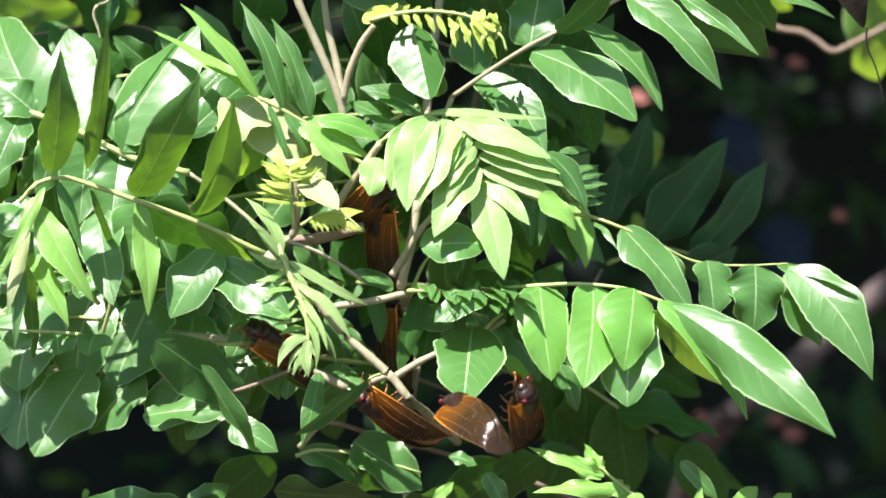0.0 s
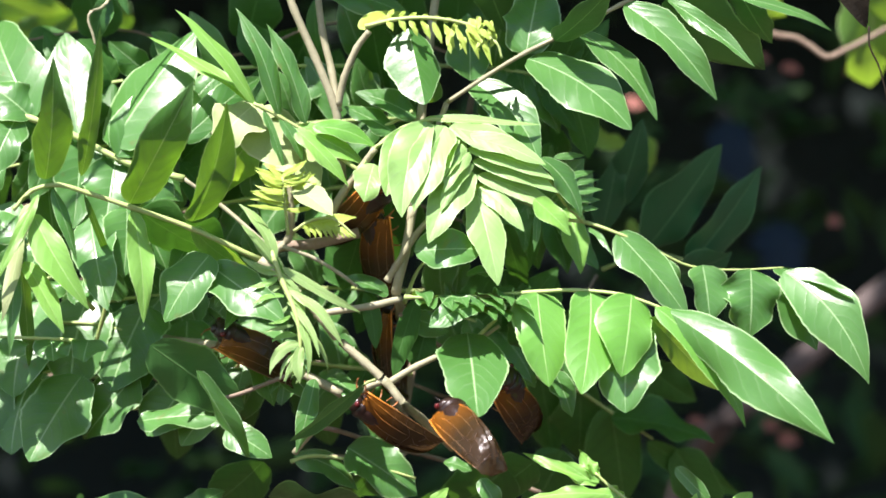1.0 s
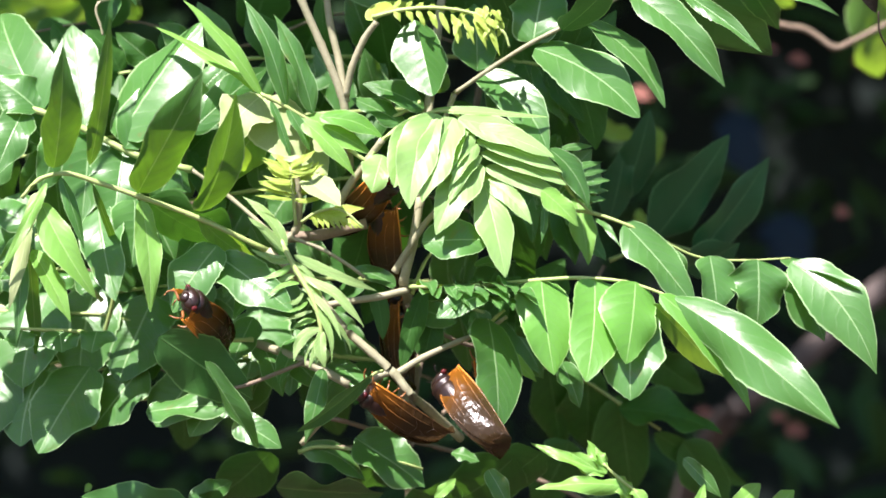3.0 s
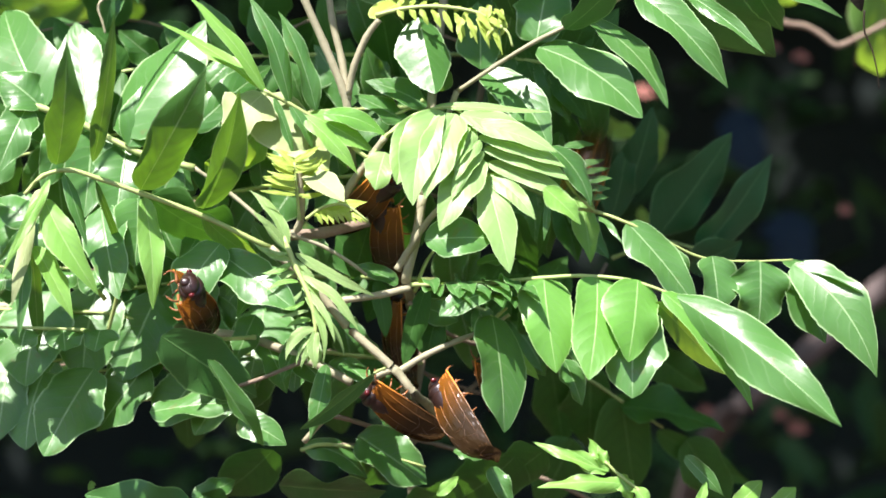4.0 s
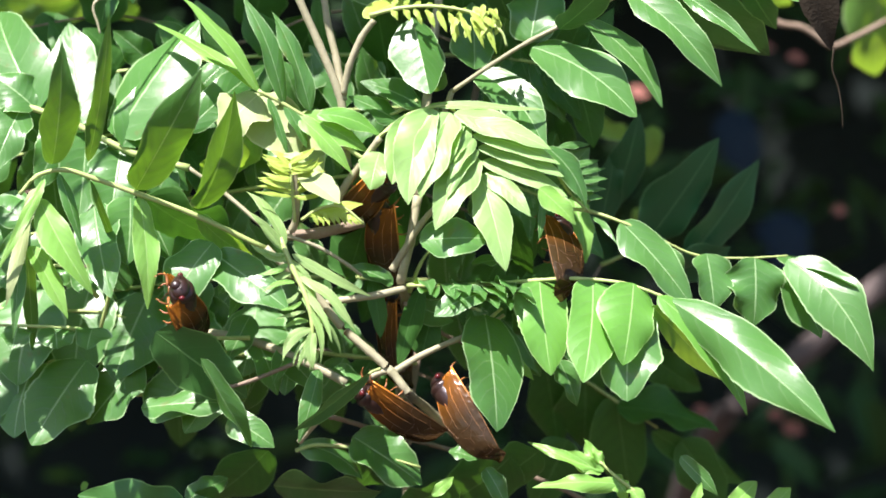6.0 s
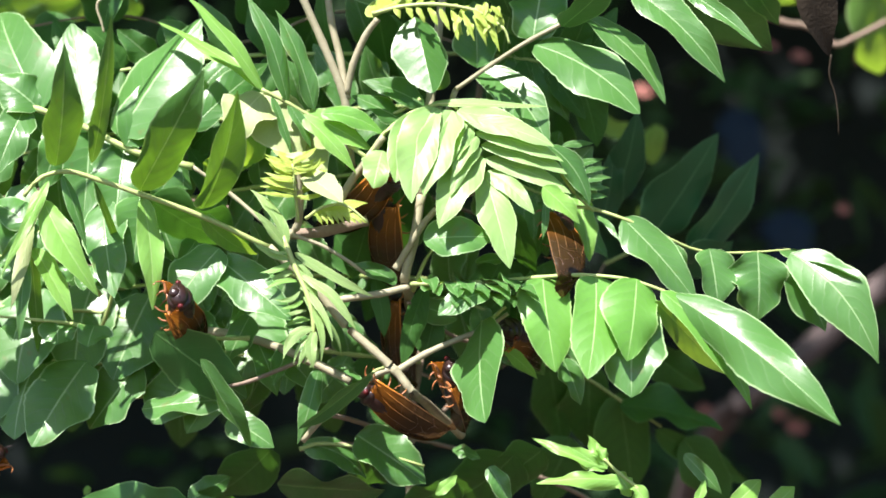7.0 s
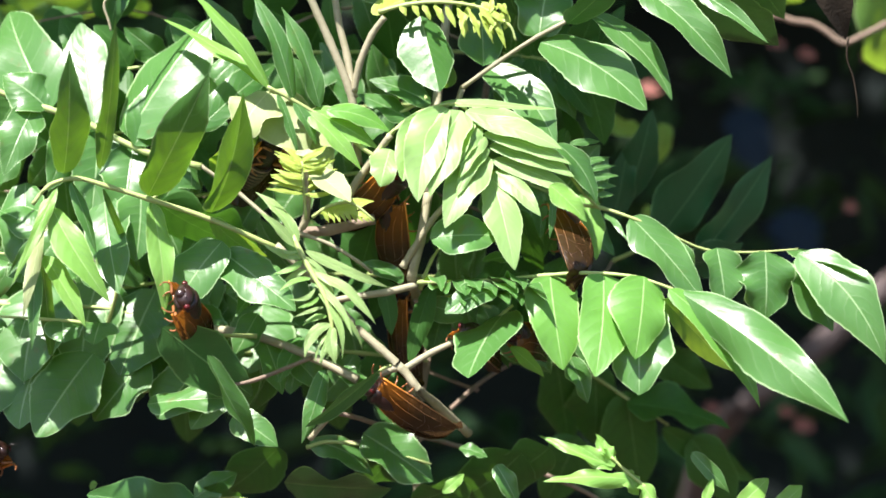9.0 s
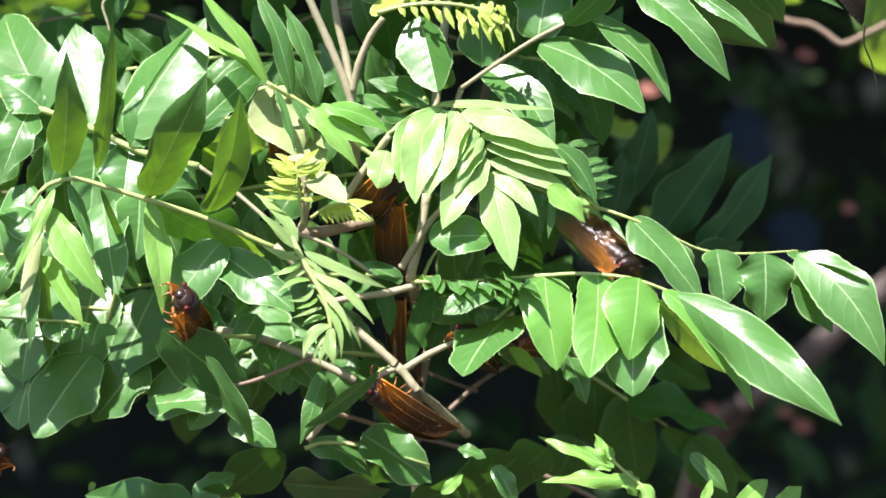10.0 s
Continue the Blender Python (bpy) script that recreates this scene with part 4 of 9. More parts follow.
leaf_y = compound_leaf(shrub, (-0.0553, 0.7665, 1.4096), [(-0.0553, 0.7665, 1.4096), (-0.056, 0.7644, 1.4199), (-0.0567, 0.7634, 1.4308)], 0.00063, 0.00042, "unfolding yellow-green leaf bud", STALK)
leaflet(leaf_y, (-0.0562, 0.7618, 1.4188), (-0.0696, 0.7586, 1.4205), 0.0019, (0.26, -0.89, 0.38), 1, 0.066, -0.024, YOUNG)
leaflet(leaf_y, (-0.0564, 0.7642, 1.4189), (-0.0445, 0.7678, 1.4206), 0.0019, (0.23, -0.92, 0.32), 7, 0.063, 0.11, YOUNG)
leaflet(leaf_y, (-0.0562, 0.7616, 1.42), (-0.0686, 0.76, 1.4232), 0.0021, (0.23, -0.86, 0.45), 9, 0.03, 0.008, YOUNG)
leaflet(leaf_y, (-0.0566, 0.7667, 1.4201), (-0.0452, 0.7728, 1.4253), 0.0019, (0.29, -0.87, 0.39), 12, 0.03, 0.052, YOUNG)
leaflet(leaf_y, (-0.0562, 0.7613, 1.4211), (-0.0684, 0.7597, 1.4256), 0.0022, (0.27, -0.86, 0.43), 12, 0.06, 0.048, YOUNG)
leaflet(leaf_y, (-0.0565, 0.7653, 1.4212), (-0.0441, 0.7715, 1.4253), 0.0023, (0.28, -0.85, 0.44), 11, 0.048, 0.035, YOUNG)
leaflet(leaf_y, (-0.0563, 0.7617, 1.4223), (-0.0676, 0.7589, 1.4249), 0.0026, (0.3, -0.9, 0.32), 13, 0.065, -0.055, YOUNG)
leaflet(leaf_y, (-0.0567, 0.7668, 1.4224), (-0.0466, 0.7713, 1.4246), 0.0021, (0.33, -0.89, 0.3), 9, 0.027, -0.002, YOUNG)
leaflet(leaf_y, (-0.0564, 0.763, 1.4235), (-0.067, 0.7595, 1.4258), 0.0026, (0.36, -0.88, 0.31), 13, 0.046, -0.129, YOUNG)
leaflet(leaf_y, (-0.0566, 0.7651, 1.4236), (-0.044, 0.7713, 1.4286), 0.0024, (0.3, -0.89, 0.36), 12, 0.057, -0.026, YOUNG)
leaflet(leaf_y, (-0.0564, 0.7618, 1.4246), (-0.0663, 0.7597, 1.4262), 0.0025, (0.24, -0.92, 0.3), 12, 0.045, -0.074, YOUNG)
leaflet(leaf_y, (-0.0567, 0.7663, 1.4248), (-0.0472, 0.7719, 1.4286), 0.0022, (0.34, -0.85, 0.4), 11, 0.057, -0.032, YOUNG)
leaflet(leaf_y, (-0.0563, 0.7606, 1.4257), (-0.0664, 0.7589, 1.4281), 0.002, (0.24, -0.89, 0.38), 8, 0.07, -0.139, YOUNG)
leaflet(leaf_y, (-0.0567, 0.7658, 1.4259), (-0.0468, 0.7711, 1.4307), 0.002, (0.34, -0.89, 0.3), 12, 0.032, 0.044, YOUNG)
leaflet(leaf_y, (-0.0566, 0.7646, 1.427), (-0.0652, 0.7633, 1.4311), 0.0022, (0.28, -0.91, 0.3), 9, 0.043, -0.158, YOUNG)
leaflet(leaf_y, (-0.0563, 0.7605, 1.4269), (-0.0446, 0.7679, 1.432), 0.0023, (0.38, -0.85, 0.37), 8, 0.067, 0.025, YOUNG)
leaflet(leaf_y, (-0.0565, 0.7617, 1.4281), (-0.0649, 0.7592, 1.4315), 0.002, (0.39, -0.87, 0.3), 9, 0.056, -0.091, YOUNG)
leaflet(leaf_y, (-0.0565, 0.7621, 1.4281), (-0.0471, 0.7665, 1.4324), 0.002, (0.29, -0.91, 0.3), 11, 0.051, 0.097, YOUNG)
leaflet(leaf_y, (-0.0566, 0.7624, 1.4293), (-0.067, 0.7619, 1.4336), 0.002, (0.22, -0.88, 0.42), 9, 0.051, -0.07, YOUNG)
leaflet(leaf_y, (-0.0564, 0.7606, 1.4292), (-0.046, 0.7663, 1.4334), 0.0023, (0.37, -0.88, 0.3), 9, 0.032, 0.195, YOUNG)
leaflet(leaf_y, (-0.0568, 0.7647, 1.4306), (-0.0669, 0.7625, 1.4346), 0.0022, (0.32, -0.89, 0.33), 7, 0.032, -0.057, YOUNG)
leaflet(leaf_y, (-0.0565, 0.7614, 1.4304), (-0.048, 0.7647, 1.4331), 0.0017, (0.25, -0.9, 0.34), 11, 0.05, 0.159, YOUNG)
leaflet(leaf_y, (-0.0569, 0.7663, 1.4318), (-0.064, 0.766, 1.4362), 0.0029, (0.31, -0.84, 0.44), 9, 0.036, -0.01, YOUNG)
leaflet(leaf_y, (-0.0565, 0.7605, 1.4315), (-0.0476, 0.7648, 1.4369), 0.0025, (0.25, -0.92, 0.32), 11, 0.057, 0.06, YOUNG)
leaflet(leaf_y, (-0.0567, 0.7634, 1.4308), (-0.0497, 0.7674, 1.436), 0.0029, (0.27, -0.9, 0.34), 12, 0.068, 0, YOUNG)
leaflet(leaf_y, (-0.0563, 0.7635, 1.4292), (-0.063, 0.7642, 1.4358), 0.0027, (0.21, -0.93, 0.31), 12, 0.045, 0, YOUNG)
leaflet(leaf_y, (-0.053, 0.769, 1.4273), (-0.0382, 0.7569, 1.4162), 0.013, (0.09, -0.61, 0.79), 12, 0.023, 0, PALE, 0, 0.38, 0.3)
leaflet(leaf_y, (-0.0557, 0.7634, 1.4323), (-0.0548, 0.7654, 1.4355), 0.0086, (-0.1, -0.82, 0.56), 5, 0.043, 0, PALE)

leaf_y2 = compound_leaf(shrub, (-0.0528, 0.7665, 1.4102), [(-0.0528, 0.7665, 1.4102), (-0.0464, 0.7644, 1.4143), (-0.0381, 0.7634, 1.4151), (-0.0298, 0.763, 1.4089)], 0.00063, 0.00042, "curling yellow-green leaf bud", STALK)
leaflet(leaf_y2, (-0.049, 0.7652, 1.4131), (-0.0464, 0.7642, 1.4081), 0.0021, (0.3, -0.89, 0.34), 8, 0.047, 0, YOUNG)
leaflet(leaf_y2, (-0.0471, 0.7647, 1.4133), (-0.0443, 0.763, 1.4081), 0.0021, (0.28, -0.85, 0.44), 12, 0.029, 0, YOUNG)
leaflet(leaf_y2, (-0.0452, 0.7643, 1.4133), (-0.0422, 0.7624, 1.4081), 0.002, (0.21, -0.87, 0.44), 8, 0.056, 0, YOUNG)
leaflet(leaf_y2, (-0.0433, 0.7641, 1.4133), (-0.0401, 0.7629, 1.4082), 0.002, (0.22, -0.91, 0.35), 8, 0.06, 0, YOUNG)
leaflet(leaf_y2, (-0.0414, 0.7638, 1.4132), (-0.0381, 0.763, 1.4082), 0.002, (0.21, -0.93, 0.3), 13, 0.059, 0, YOUNG)
leaflet(leaf_y2, (-0.0395, 0.7636, 1.413), (-0.036, 0.7626, 1.4083), 0.002, (0.23, -0.91, 0.36), 12, 0.059, 0, YOUNG)
leaflet(leaf_y2, (-0.0377, 0.7633, 1.4127), (-0.0339, 0.7625, 1.4083), 0.0021, (0.29, -0.87, 0.4), 1, 0.069, 0, YOUNG)
leaflet(leaf_y2, (-0.0358, 0.7632, 1.4122), (-0.0318, 0.7625, 1.4084), 0.002, (0.21, -0.9, 0.38), 7, 0.05, 0, YOUNG)
leaflet(leaf_y2, (-0.0339, 0.7632, 1.4117), (-0.0298, 0.763, 1.4084), 0.0022, (0.3, -0.86, 0.41), 11, 0.035, 0, YOUNG)
leaflet(leaf_y2, (-0.0507, 0.7658, 1.4116), (-0.0302, 0.7737, 1.4166), 0.0062, (0.06, -0.63, 0.77), 11, 0.033, 0, YOUNG)

leaf_y3 = compound_leaf(shrub, (-0.028, 0.7718, 1.486), [(-0.028, 0.7718, 1.486), (-0.0175, 0.7697, 1.4883), (-0.005, 0.7676, 1.4889), (0.0096, 0.7676, 1.4866), (0.02, 0.7676, 1.4803), (0.0227, 0.7676, 1.4741)], 0.00084, 0.00042, "curling yellow-green leaf bud at a twig end", STALK)
leaflet(leaf_y3, (-0.0196, 0.7701, 1.4887), (-0.0175, 0.7683, 1.4839), 0.0025, (0.22, -0.88, 0.42), 8, 0.056, 0, YOUNG)
leaflet(leaf_y3, (-0.0154, 0.7693, 1.4886), (-0.0129, 0.7679, 1.4832), 0.0025, (0.26, -0.9, 0.35), 13, 0.065, 0, YOUNG)
leaflet(leaf_y3, (-0.0113, 0.7686, 1.4883), (-0.0083, 0.7672, 1.4821), 0.0024, (0.23, -0.92, 0.32), 1, 0.049, 0, YOUNG)
leaflet(leaf_y3, (-0.0071, 0.7679, 1.4878), (-0.0037, 0.7663, 1.4807), 0.0025, (0.31, -0.89, 0.35), 11, 0.061, 0, YOUNG)
leaflet(leaf_y3, (-0.0029, 0.7676, 1.4873), (0.0008, 0.7659, 1.4792), 0.0025, (0.32, -0.89, 0.33), 7, 0.023, 0, YOUNG)
leaflet(leaf_y3, (0.0012, 0.7676, 1.4866), (0.0054, 0.7656, 1.4774), 0.0024, (0.22, -0.93, 0.3), 12, 0.039, 0, YOUNG)
leaflet(leaf_y3, (0.0054, 0.7676, 1.4858), (0.01, 0.7647, 1.4753), 0.0025, (0.28, -0.89, 0.37), 8, 0.022, 0, YOUNG)
leaflet(leaf_y3, (0.0096, 0.7676, 1.4849), (0.0145, 0.7654, 1.4732), 0.0026, (0.36, -0.88, 0.32), 9, 0.041, 0, YOUNG)
leaflet(leaf_y3, (0.0137, 0.7676, 1.4838), (0.0191, 0.7647, 1.4706), 0.0025, (0.34, -0.88, 0.33), 11, 0.039, 0, YOUNG)
leaflet(leaf_y3, (-0.0196, 0.7701, 1.4889), (-0.0172, 0.7723, 1.4928), 0.0021, (0.26, -0.89, 0.36), 1, 0.05, 0, YOUNG)
leaflet(leaf_y3, (-0.0154, 0.7693, 1.4888), (-0.013, 0.7718, 1.4921), 0.0021, (0.35, -0.86, 0.38), 13, 0.023, 0, YOUNG)
leaflet(leaf_y3, (-0.0113, 0.7686, 1.4885), (-0.0088, 0.7702, 1.4913), 0.0021, (0.19, -0.92, 0.35), 9, 0.06, 0, YOUNG)
leaflet(leaf_y3, (-0.0071, 0.7679, 1.4881), (-0.0046, 0.7699, 1.4906), 0.0021, (0.28, -0.87, 0.39), 8, 0.061, 0, YOUNG)
leaflet(leaf_y3, (-0.0029, 0.7676, 1.4877), (-0.0004, 0.7692, 1.4899), 0.0021, (0.24, -0.89, 0.38), 12, 0.022, 0, YOUNG)
leaflet(leaf_y3, (0.0012, 0.7676, 1.4871), (0.0038, 0.7693, 1.4893), 0.0021, (0.34, -0.89, 0.32), 7, 0.027, 0, YOUNG)
leaflet(leaf_y3, (0.0054, 0.7676, 1.4864), (0.0079, 0.7694, 1.4887), 0.0021, (0.31, -0.88, 0.36), 11, 0.022, 0, YOUNG)
leaflet(leaf_y3, (0.0096, 0.7676, 1.4856), (0.0121, 0.7694, 1.488), 0.0021, (0.32, -0.89, 0.33), 9, 0.03, 0, YOUNG)
leaflet(leaf_y3, (0.0137, 0.7676, 1.4847), (0.0163, 0.7691, 1.4874), 0.0021, (0.24, -0.93, 0.29), 13, 0.022, 0, YOUNG)
leaflet(leaf_y3, (-0.0301, 0.7718, 1.485), (-0.0136, 0.7855, 1.4939), 0.0085, (0.1, -0.62, 0.77), 13, 0.034, 0, YOUNG)
leaflet(leaf_y3, (0.0138, 0.7654, 1.4853), (0.0184, 0.7644, 1.4805), 0.0026, (0.22, -0.89, 0.39), 1, 0.033, 0, YOUNG)
leaflet(leaf_y3, (0.0038, 0.7652, 1.4846), (0.0023, 0.7612, 1.4777), 0.0024, (0.34, -0.84, 0.42), 12, 0.039, 0, YOUNG)
leaflet(leaf_y3, (0.0104, 0.7674, 1.4836), (0.0149, 0.7659, 1.4766), 0.0031, (0.37, -0.83, 0.42), 9, 0.046, 0, YOUNG)
leaflet(leaf_y3, (0.0094, 0.7657, 1.4865), (0.0149, 0.7645, 1.4792), 0.0023, (0.22, -0.92, 0.32), 11, 0.023, 0, YOUNG)
leaflet(leaf_y3, (0.0106, 0.7689, 1.4889), (0.0148, 0.7671, 1.4823), 0.0029, (0.22, -0.9, 0.38), 11, 0.058, 0, YOUNG)
leaflet(leaf_y3, (0.014, 0.7672, 1.4895), (0.0133, 0.7641, 1.4837), 0.0023, (0.25, -0.87, 0.43), 9, 0.04, 0, YOUNG)
leaflet(leaf_y3, (0.0032, 0.7676, 1.4816), (0.0039, 0.765, 1.4754), 0.0029, (0.34, -0.85, 0.4), 8, 0.036, 0, YOUNG)
leaflet(leaf_y3, (0.0159, 0.7677, 1.488), (0.0204, 0.7675, 1.4835), 0.0023, (0.24, -0.92, 0.3), 11, 0.067, 0, YOUNG)
leaflet(leaf_y3, (0.0167, 0.7683, 1.4844), (0.0128, 0.7637, 1.4767), 0.0019, (0.19, -0.88, 0.44), 9, 0.064, 0, YOUNG)
leaflet(leaf_y3, (0.0202, 0.7706, 1.4838), (0.0185, 0.7679, 1.4782), 0.0029, (0.25, -0.9, 0.36), 12, 0.063, 0, YOUNG)
leaflet(leaf_y3, (0.0059, 0.7706, 1.4876), (0.0026, 0.7667, 1.4794), 0.0025, (0.29, -0.91, 0.31), 8, 0.029, 0, YOUNG)
leaflet(leaf_y3, (0.0089, 0.7677, 1.4819), (0.0073, 0.7653, 1.477), 0.0028, (0.24, -0.9, 0.37), 12, 0.038, 0, YOUNG)
leaflet(leaf_y3, (0.0142, 0.7663, 1.4816), (0.0183, 0.7656, 1.4757), 0.003, (0.32, -0.89, 0.32), 9, 0.023, 0, YOUNG)
leaflet(leaf_y3, (0.0189, 0.7705, 1.4884), (0.0172, 0.7658, 1.4798), 0.0023, (0.22, -0.87, 0.44), 8, 0.044, 0, YOUNG)

leaf_s = compound_leaf(shrub, (-0.0603, 0.7613, 1.4033), [(-0.0603, 0.7613, 1.4033), (-0.0553, 0.7581, 1.392), (-0.0504, 0.755, 1.3818), (-0.0482, 0.7539, 1.3726), (-0.0482, 0.7539, 1.365)], 0.00105, 0.00063, "young compound leaf with narrow drooping leaflets", STALK)
leaflet(leaf_s, (-0.056, 0.7595, 1.3977), (-0.027, 0.766, 1.3819), 0.0039, (0.36, -0.89, 0.29), 7, 0.022, 0.03, TENDER)
leaflet(leaf_s, (-0.0532, 0.7573, 1.3895), (-0.0319, 0.7537, 1.37), 0.0048, (0.27, -0.85, 0.45), 13, 0.065, -0.05, TENDER)
leaflet(leaf_s, (-0.051, 0.7556, 1.3838), (-0.0406, 0.7492, 1.3661), 0.0031, (0.19, -0.89, 0.42), 11, 0.023, -0.06, TENDER)
leaflet(leaf_s, (-0.0489, 0.7544, 1.3767), (-0.0374, 0.7583, 1.3599), 0.0027, (0.53, -0.83, 0.17), 11, 0.057, -0.1, TENDER)
leaflet(leaf_s, (-0.0585, 0.7604, 1.4002), (-0.0729, 0.764, 1.4209), 0.0052, (0.33, -0.86, 0.38), 11, 0.069, 0.06, TENDER)
leaflet(leaf_s, (-0.0592, 0.7602, 1.3992), (-0.071, 0.7568, 1.4129), 0.004, (0.52, -0.82, 0.25), 14, 0.049, 0, TENDER)
leaflet(leaf_s, (-0.0574, 0.7591, 1.3951), (-0.0707, 0.7578, 1.4018), 0.0032, (0.28, -0.89, 0.37), 11, 0.03, -0.1, TENDER)
leaflet(leaf_s, (-0.0482, 0.7539, 1.3706), (-0.0578, 0.7453, 1.3598), 0.0041, (0.34, -0.86, 0.39), 9, 0.031, 0.18, TENDER)
leaflet(leaf_s, (-0.0478, 0.7539, 1.3695), (-0.0471, 0.7492, 1.3563), 0.0044, (0.35, -0.88, 0.33), 12, 0.062, 0.1, TENDER)
leaflet(leaf_s, (-0.0489, 0.7539, 1.3675), (-0.0531, 0.7472, 1.3569), 0.0028, (0.48, -0.82, 0.32), 9, 0.064, 0, TENDER)
leaflet(leaf_s, (-0.0574, 0.7593, 1.3961), (-0.0458, 0.7601, 1.3763), 0.0039, (0.49, -0.84, 0.25), 1, 0.057, -0.06, TENDER)
leaflet(leaf_s, (-0.052, 0.7552, 1.3818), (-0.0443, 0.7496, 1.3583), 0.003, (0.37, -0.87, 0.33), 11, 0.047, -0.1, TENDER)
leaflet(leaf_s, (-0.0584, 0.7581, 1.3977), (-0.0661, 0.7571, 1.4002), 0.0016, (0.24, -0.89, 0.4), 1, 0.024, -0.2, TENDER)
leaflet(leaf_s, (-0.0572, 0.7588, 1.3942), (-0.0675, 0.7544, 1.3906), 0.0025, (0.27, -0.9, 0.34), 8, 0.041, -0.1, FRESH)
leaflet(leaf_s, (-0.056, 0.7596, 1.3907), (-0.0646, 0.7564, 1.3873), 0.0023, (0.22, -0.93, 0.31), 9, 0.07, 0, TENDER)
leaflet(leaf_s, (-0.0545, 0.756, 1.3873), (-0.0657, 0.7507, 1.3841), 0.0022, (0.29, -0.86, 0.42), 8, 0.026, 0.1, FRESH)
leaflet(leaf_s, (-0.0533, 0.7567, 1.3838), (-0.0628, 0.7517, 1.3808), 0.0019, (0.34, -0.87, 0.37), 12, 0.043, -0.2, TENDER)
leaflet(leaf_s, (-0.0519, 0.7532, 1.3804), (-0.0594, 0.7484, 1.3777), 0.0017, (0.36, -0.82, 0.44), 12, 0.037, -0.1, FRESH)
leaflet(leaf_s, (-0.0507, 0.7544, 1.3769), (-0.0612, 0.7506, 1.3744), 0.0015, (0.24, -0.9, 0.37), 11, 0.022, 0, TENDER)
leaflet(leaf_s, (-0.0496, 0.7557, 1.3734), (-0.0583, 0.7524, 1.371), 0.0026, (0.24, -0.9, 0.37), 1, 0.029, 0.1, FRESH)
leaflet(leaf_s, (-0.0574, 0.7592, 1.3957), (-0.0485, 0.7579, 1.3834), 0.002, (0.28, -0.91, 0.3), 1, 0.047, -0.12, TENDER)
leaflet(leaf_s, (-0.0561, 0.7582, 1.3922), (-0.0474, 0.7567, 1.3799), 0.002, (0.29, -0.9, 0.32), 9, 0.024, -0.12, TENDER)
leaflet(leaf_s, (-0.0548, 0.7572, 1.3887), (-0.0463, 0.7552, 1.3765), 0.0021, (0.32, -0.88, 0.37), 9, 0.056, -0.12, TENDER)
leaflet(leaf_s, (-0.0535, 0.7562, 1.3852), (-0.0451, 0.752, 1.3731), 0.002, (0.18, -0.88, 0.43), 8, 0.034, -0.12, TENDER)
leaflet(leaf_s, (-0.0522, 0.7552, 1.3818), (-0.0441, 0.7522, 1.3696), 0.0021, (0.28, -0.87, 0.4), 1, 0.024, -0.12, TENDER)
leaflet(leaf_s, (-0.0482, 0.7539, 1.3675), (-0.0544, 0.7483, 1.3576), 0.0018, (0.24, -0.9, 0.36), 11, 0.054, 0.15, TENDER)
leaflet(leaf_s, (-0.0482, 0.7539, 1.3667), (-0.0525, 0.7474, 1.356), 0.0019, (0.37, -0.85, 0.37), 8, 0.021, 0.07, TENDER)
leaflet(leaf_s, (-0.0482, 0.7539, 1.3659), (-0.0508, 0.7493, 1.3575), 0.0019, (0.33, -0.86, 0.38), 13, 0.045, -0.01, TENDER)
leaflet(leaf_s, (-0.0482, 0.7539, 1.365), (-0.049, 0.7501, 1.3559), 0.0019, (0.31, -0.89, 0.34), 7, 0.061, -0.09, TENDER)
leaflet(leaf_s, (-0.0482, 0.7539, 1.3642), (-0.0473, 0.7514, 1.3574), 0.0019, (0.21, -0.91, 0.36), 8, 0.061, -0.17, TENDER)

leaf_l = compound_leaf(shrub, (-0.0666, 0.7697, 1.3998), [(-0.0666, 0.7697, 1.3998), (-0.0919, 0.7634, 1.4122), (-0.112, 0.7592, 1.4198), (-0.1271, 0.7571, 1.4252), (-0.1381, 0.756, 1.4285), (-0.148, 0.756, 1.4264), (-0.1545, 0.756, 1.4197)], 0.00101, 0.00072, "compound leaf with backlit upright and hanging leaflets", STALK)
leaflet(leaf_l, (-0.1427, 0.756, 1.4305), (-0.1324, 0.7244, 1.4693), 0.0145, (0.28, -0.71, -0.65), 13, 0.063, 0, LEAF, -0.4, 0.4, 1.0)
leaflet(leaf_l, (-0.1297, 0.7567, 1.4314), (-0.1136, 0.7101, 1.4776), 0.0075, (0.23, -0.64, -0.73), 8, 0.042, 0, LEAF, -0.4, 0.4, 1.0)
leaflet(leaf_l, (-0.1128, 0.759, 1.4212), (-0.0843, 0.7264, 1.4601), 0.0181, (0.24, -0.65, -0.72), 9, 0.064, -0.04, LEAF, -0.4, 0.4, 1.0)
leaflet(leaf_l, (-0.0907, 0.7634, 1.4143), (-0.072, 0.7251, 1.4521), 0.0198, (0.34, -0.57, -0.75), 24, 0.057, 0, LEAF, -0.4, 0.4, 1.0)
leaflet(leaf_l, (-0.1402, 0.756, 1.4273), (-0.1311, 0.753, 1.4006), 0.0061, (0.53, -0.81, 0.27), 1, 0.033, 0, LEAF, -0.4, 0.4, 1.0)
leaflet(leaf_l, (-0.1289, 0.7569, 1.4248), (-0.122, 0.7895, 1.3912), 0.0033, (0.32, -0.71, -0.62), 9, 0.035, 0, LEAF, -0.4, 0.4, 1.0)
leaflet(leaf_l, (-0.1474, 0.756, 1.4182), (-0.1266, 0.7507, 1.3839), 0.0126, (0.29, -0.9, 0.32), 12, 0.063, 0.05, FRESH)
leaflet(leaf_l, (-0.1509, 0.756, 1.401), (-0.136, 0.7508, 1.3748), 0.009, (0.37, -0.85, 0.38), 13, 0.036, 0, FRESH)
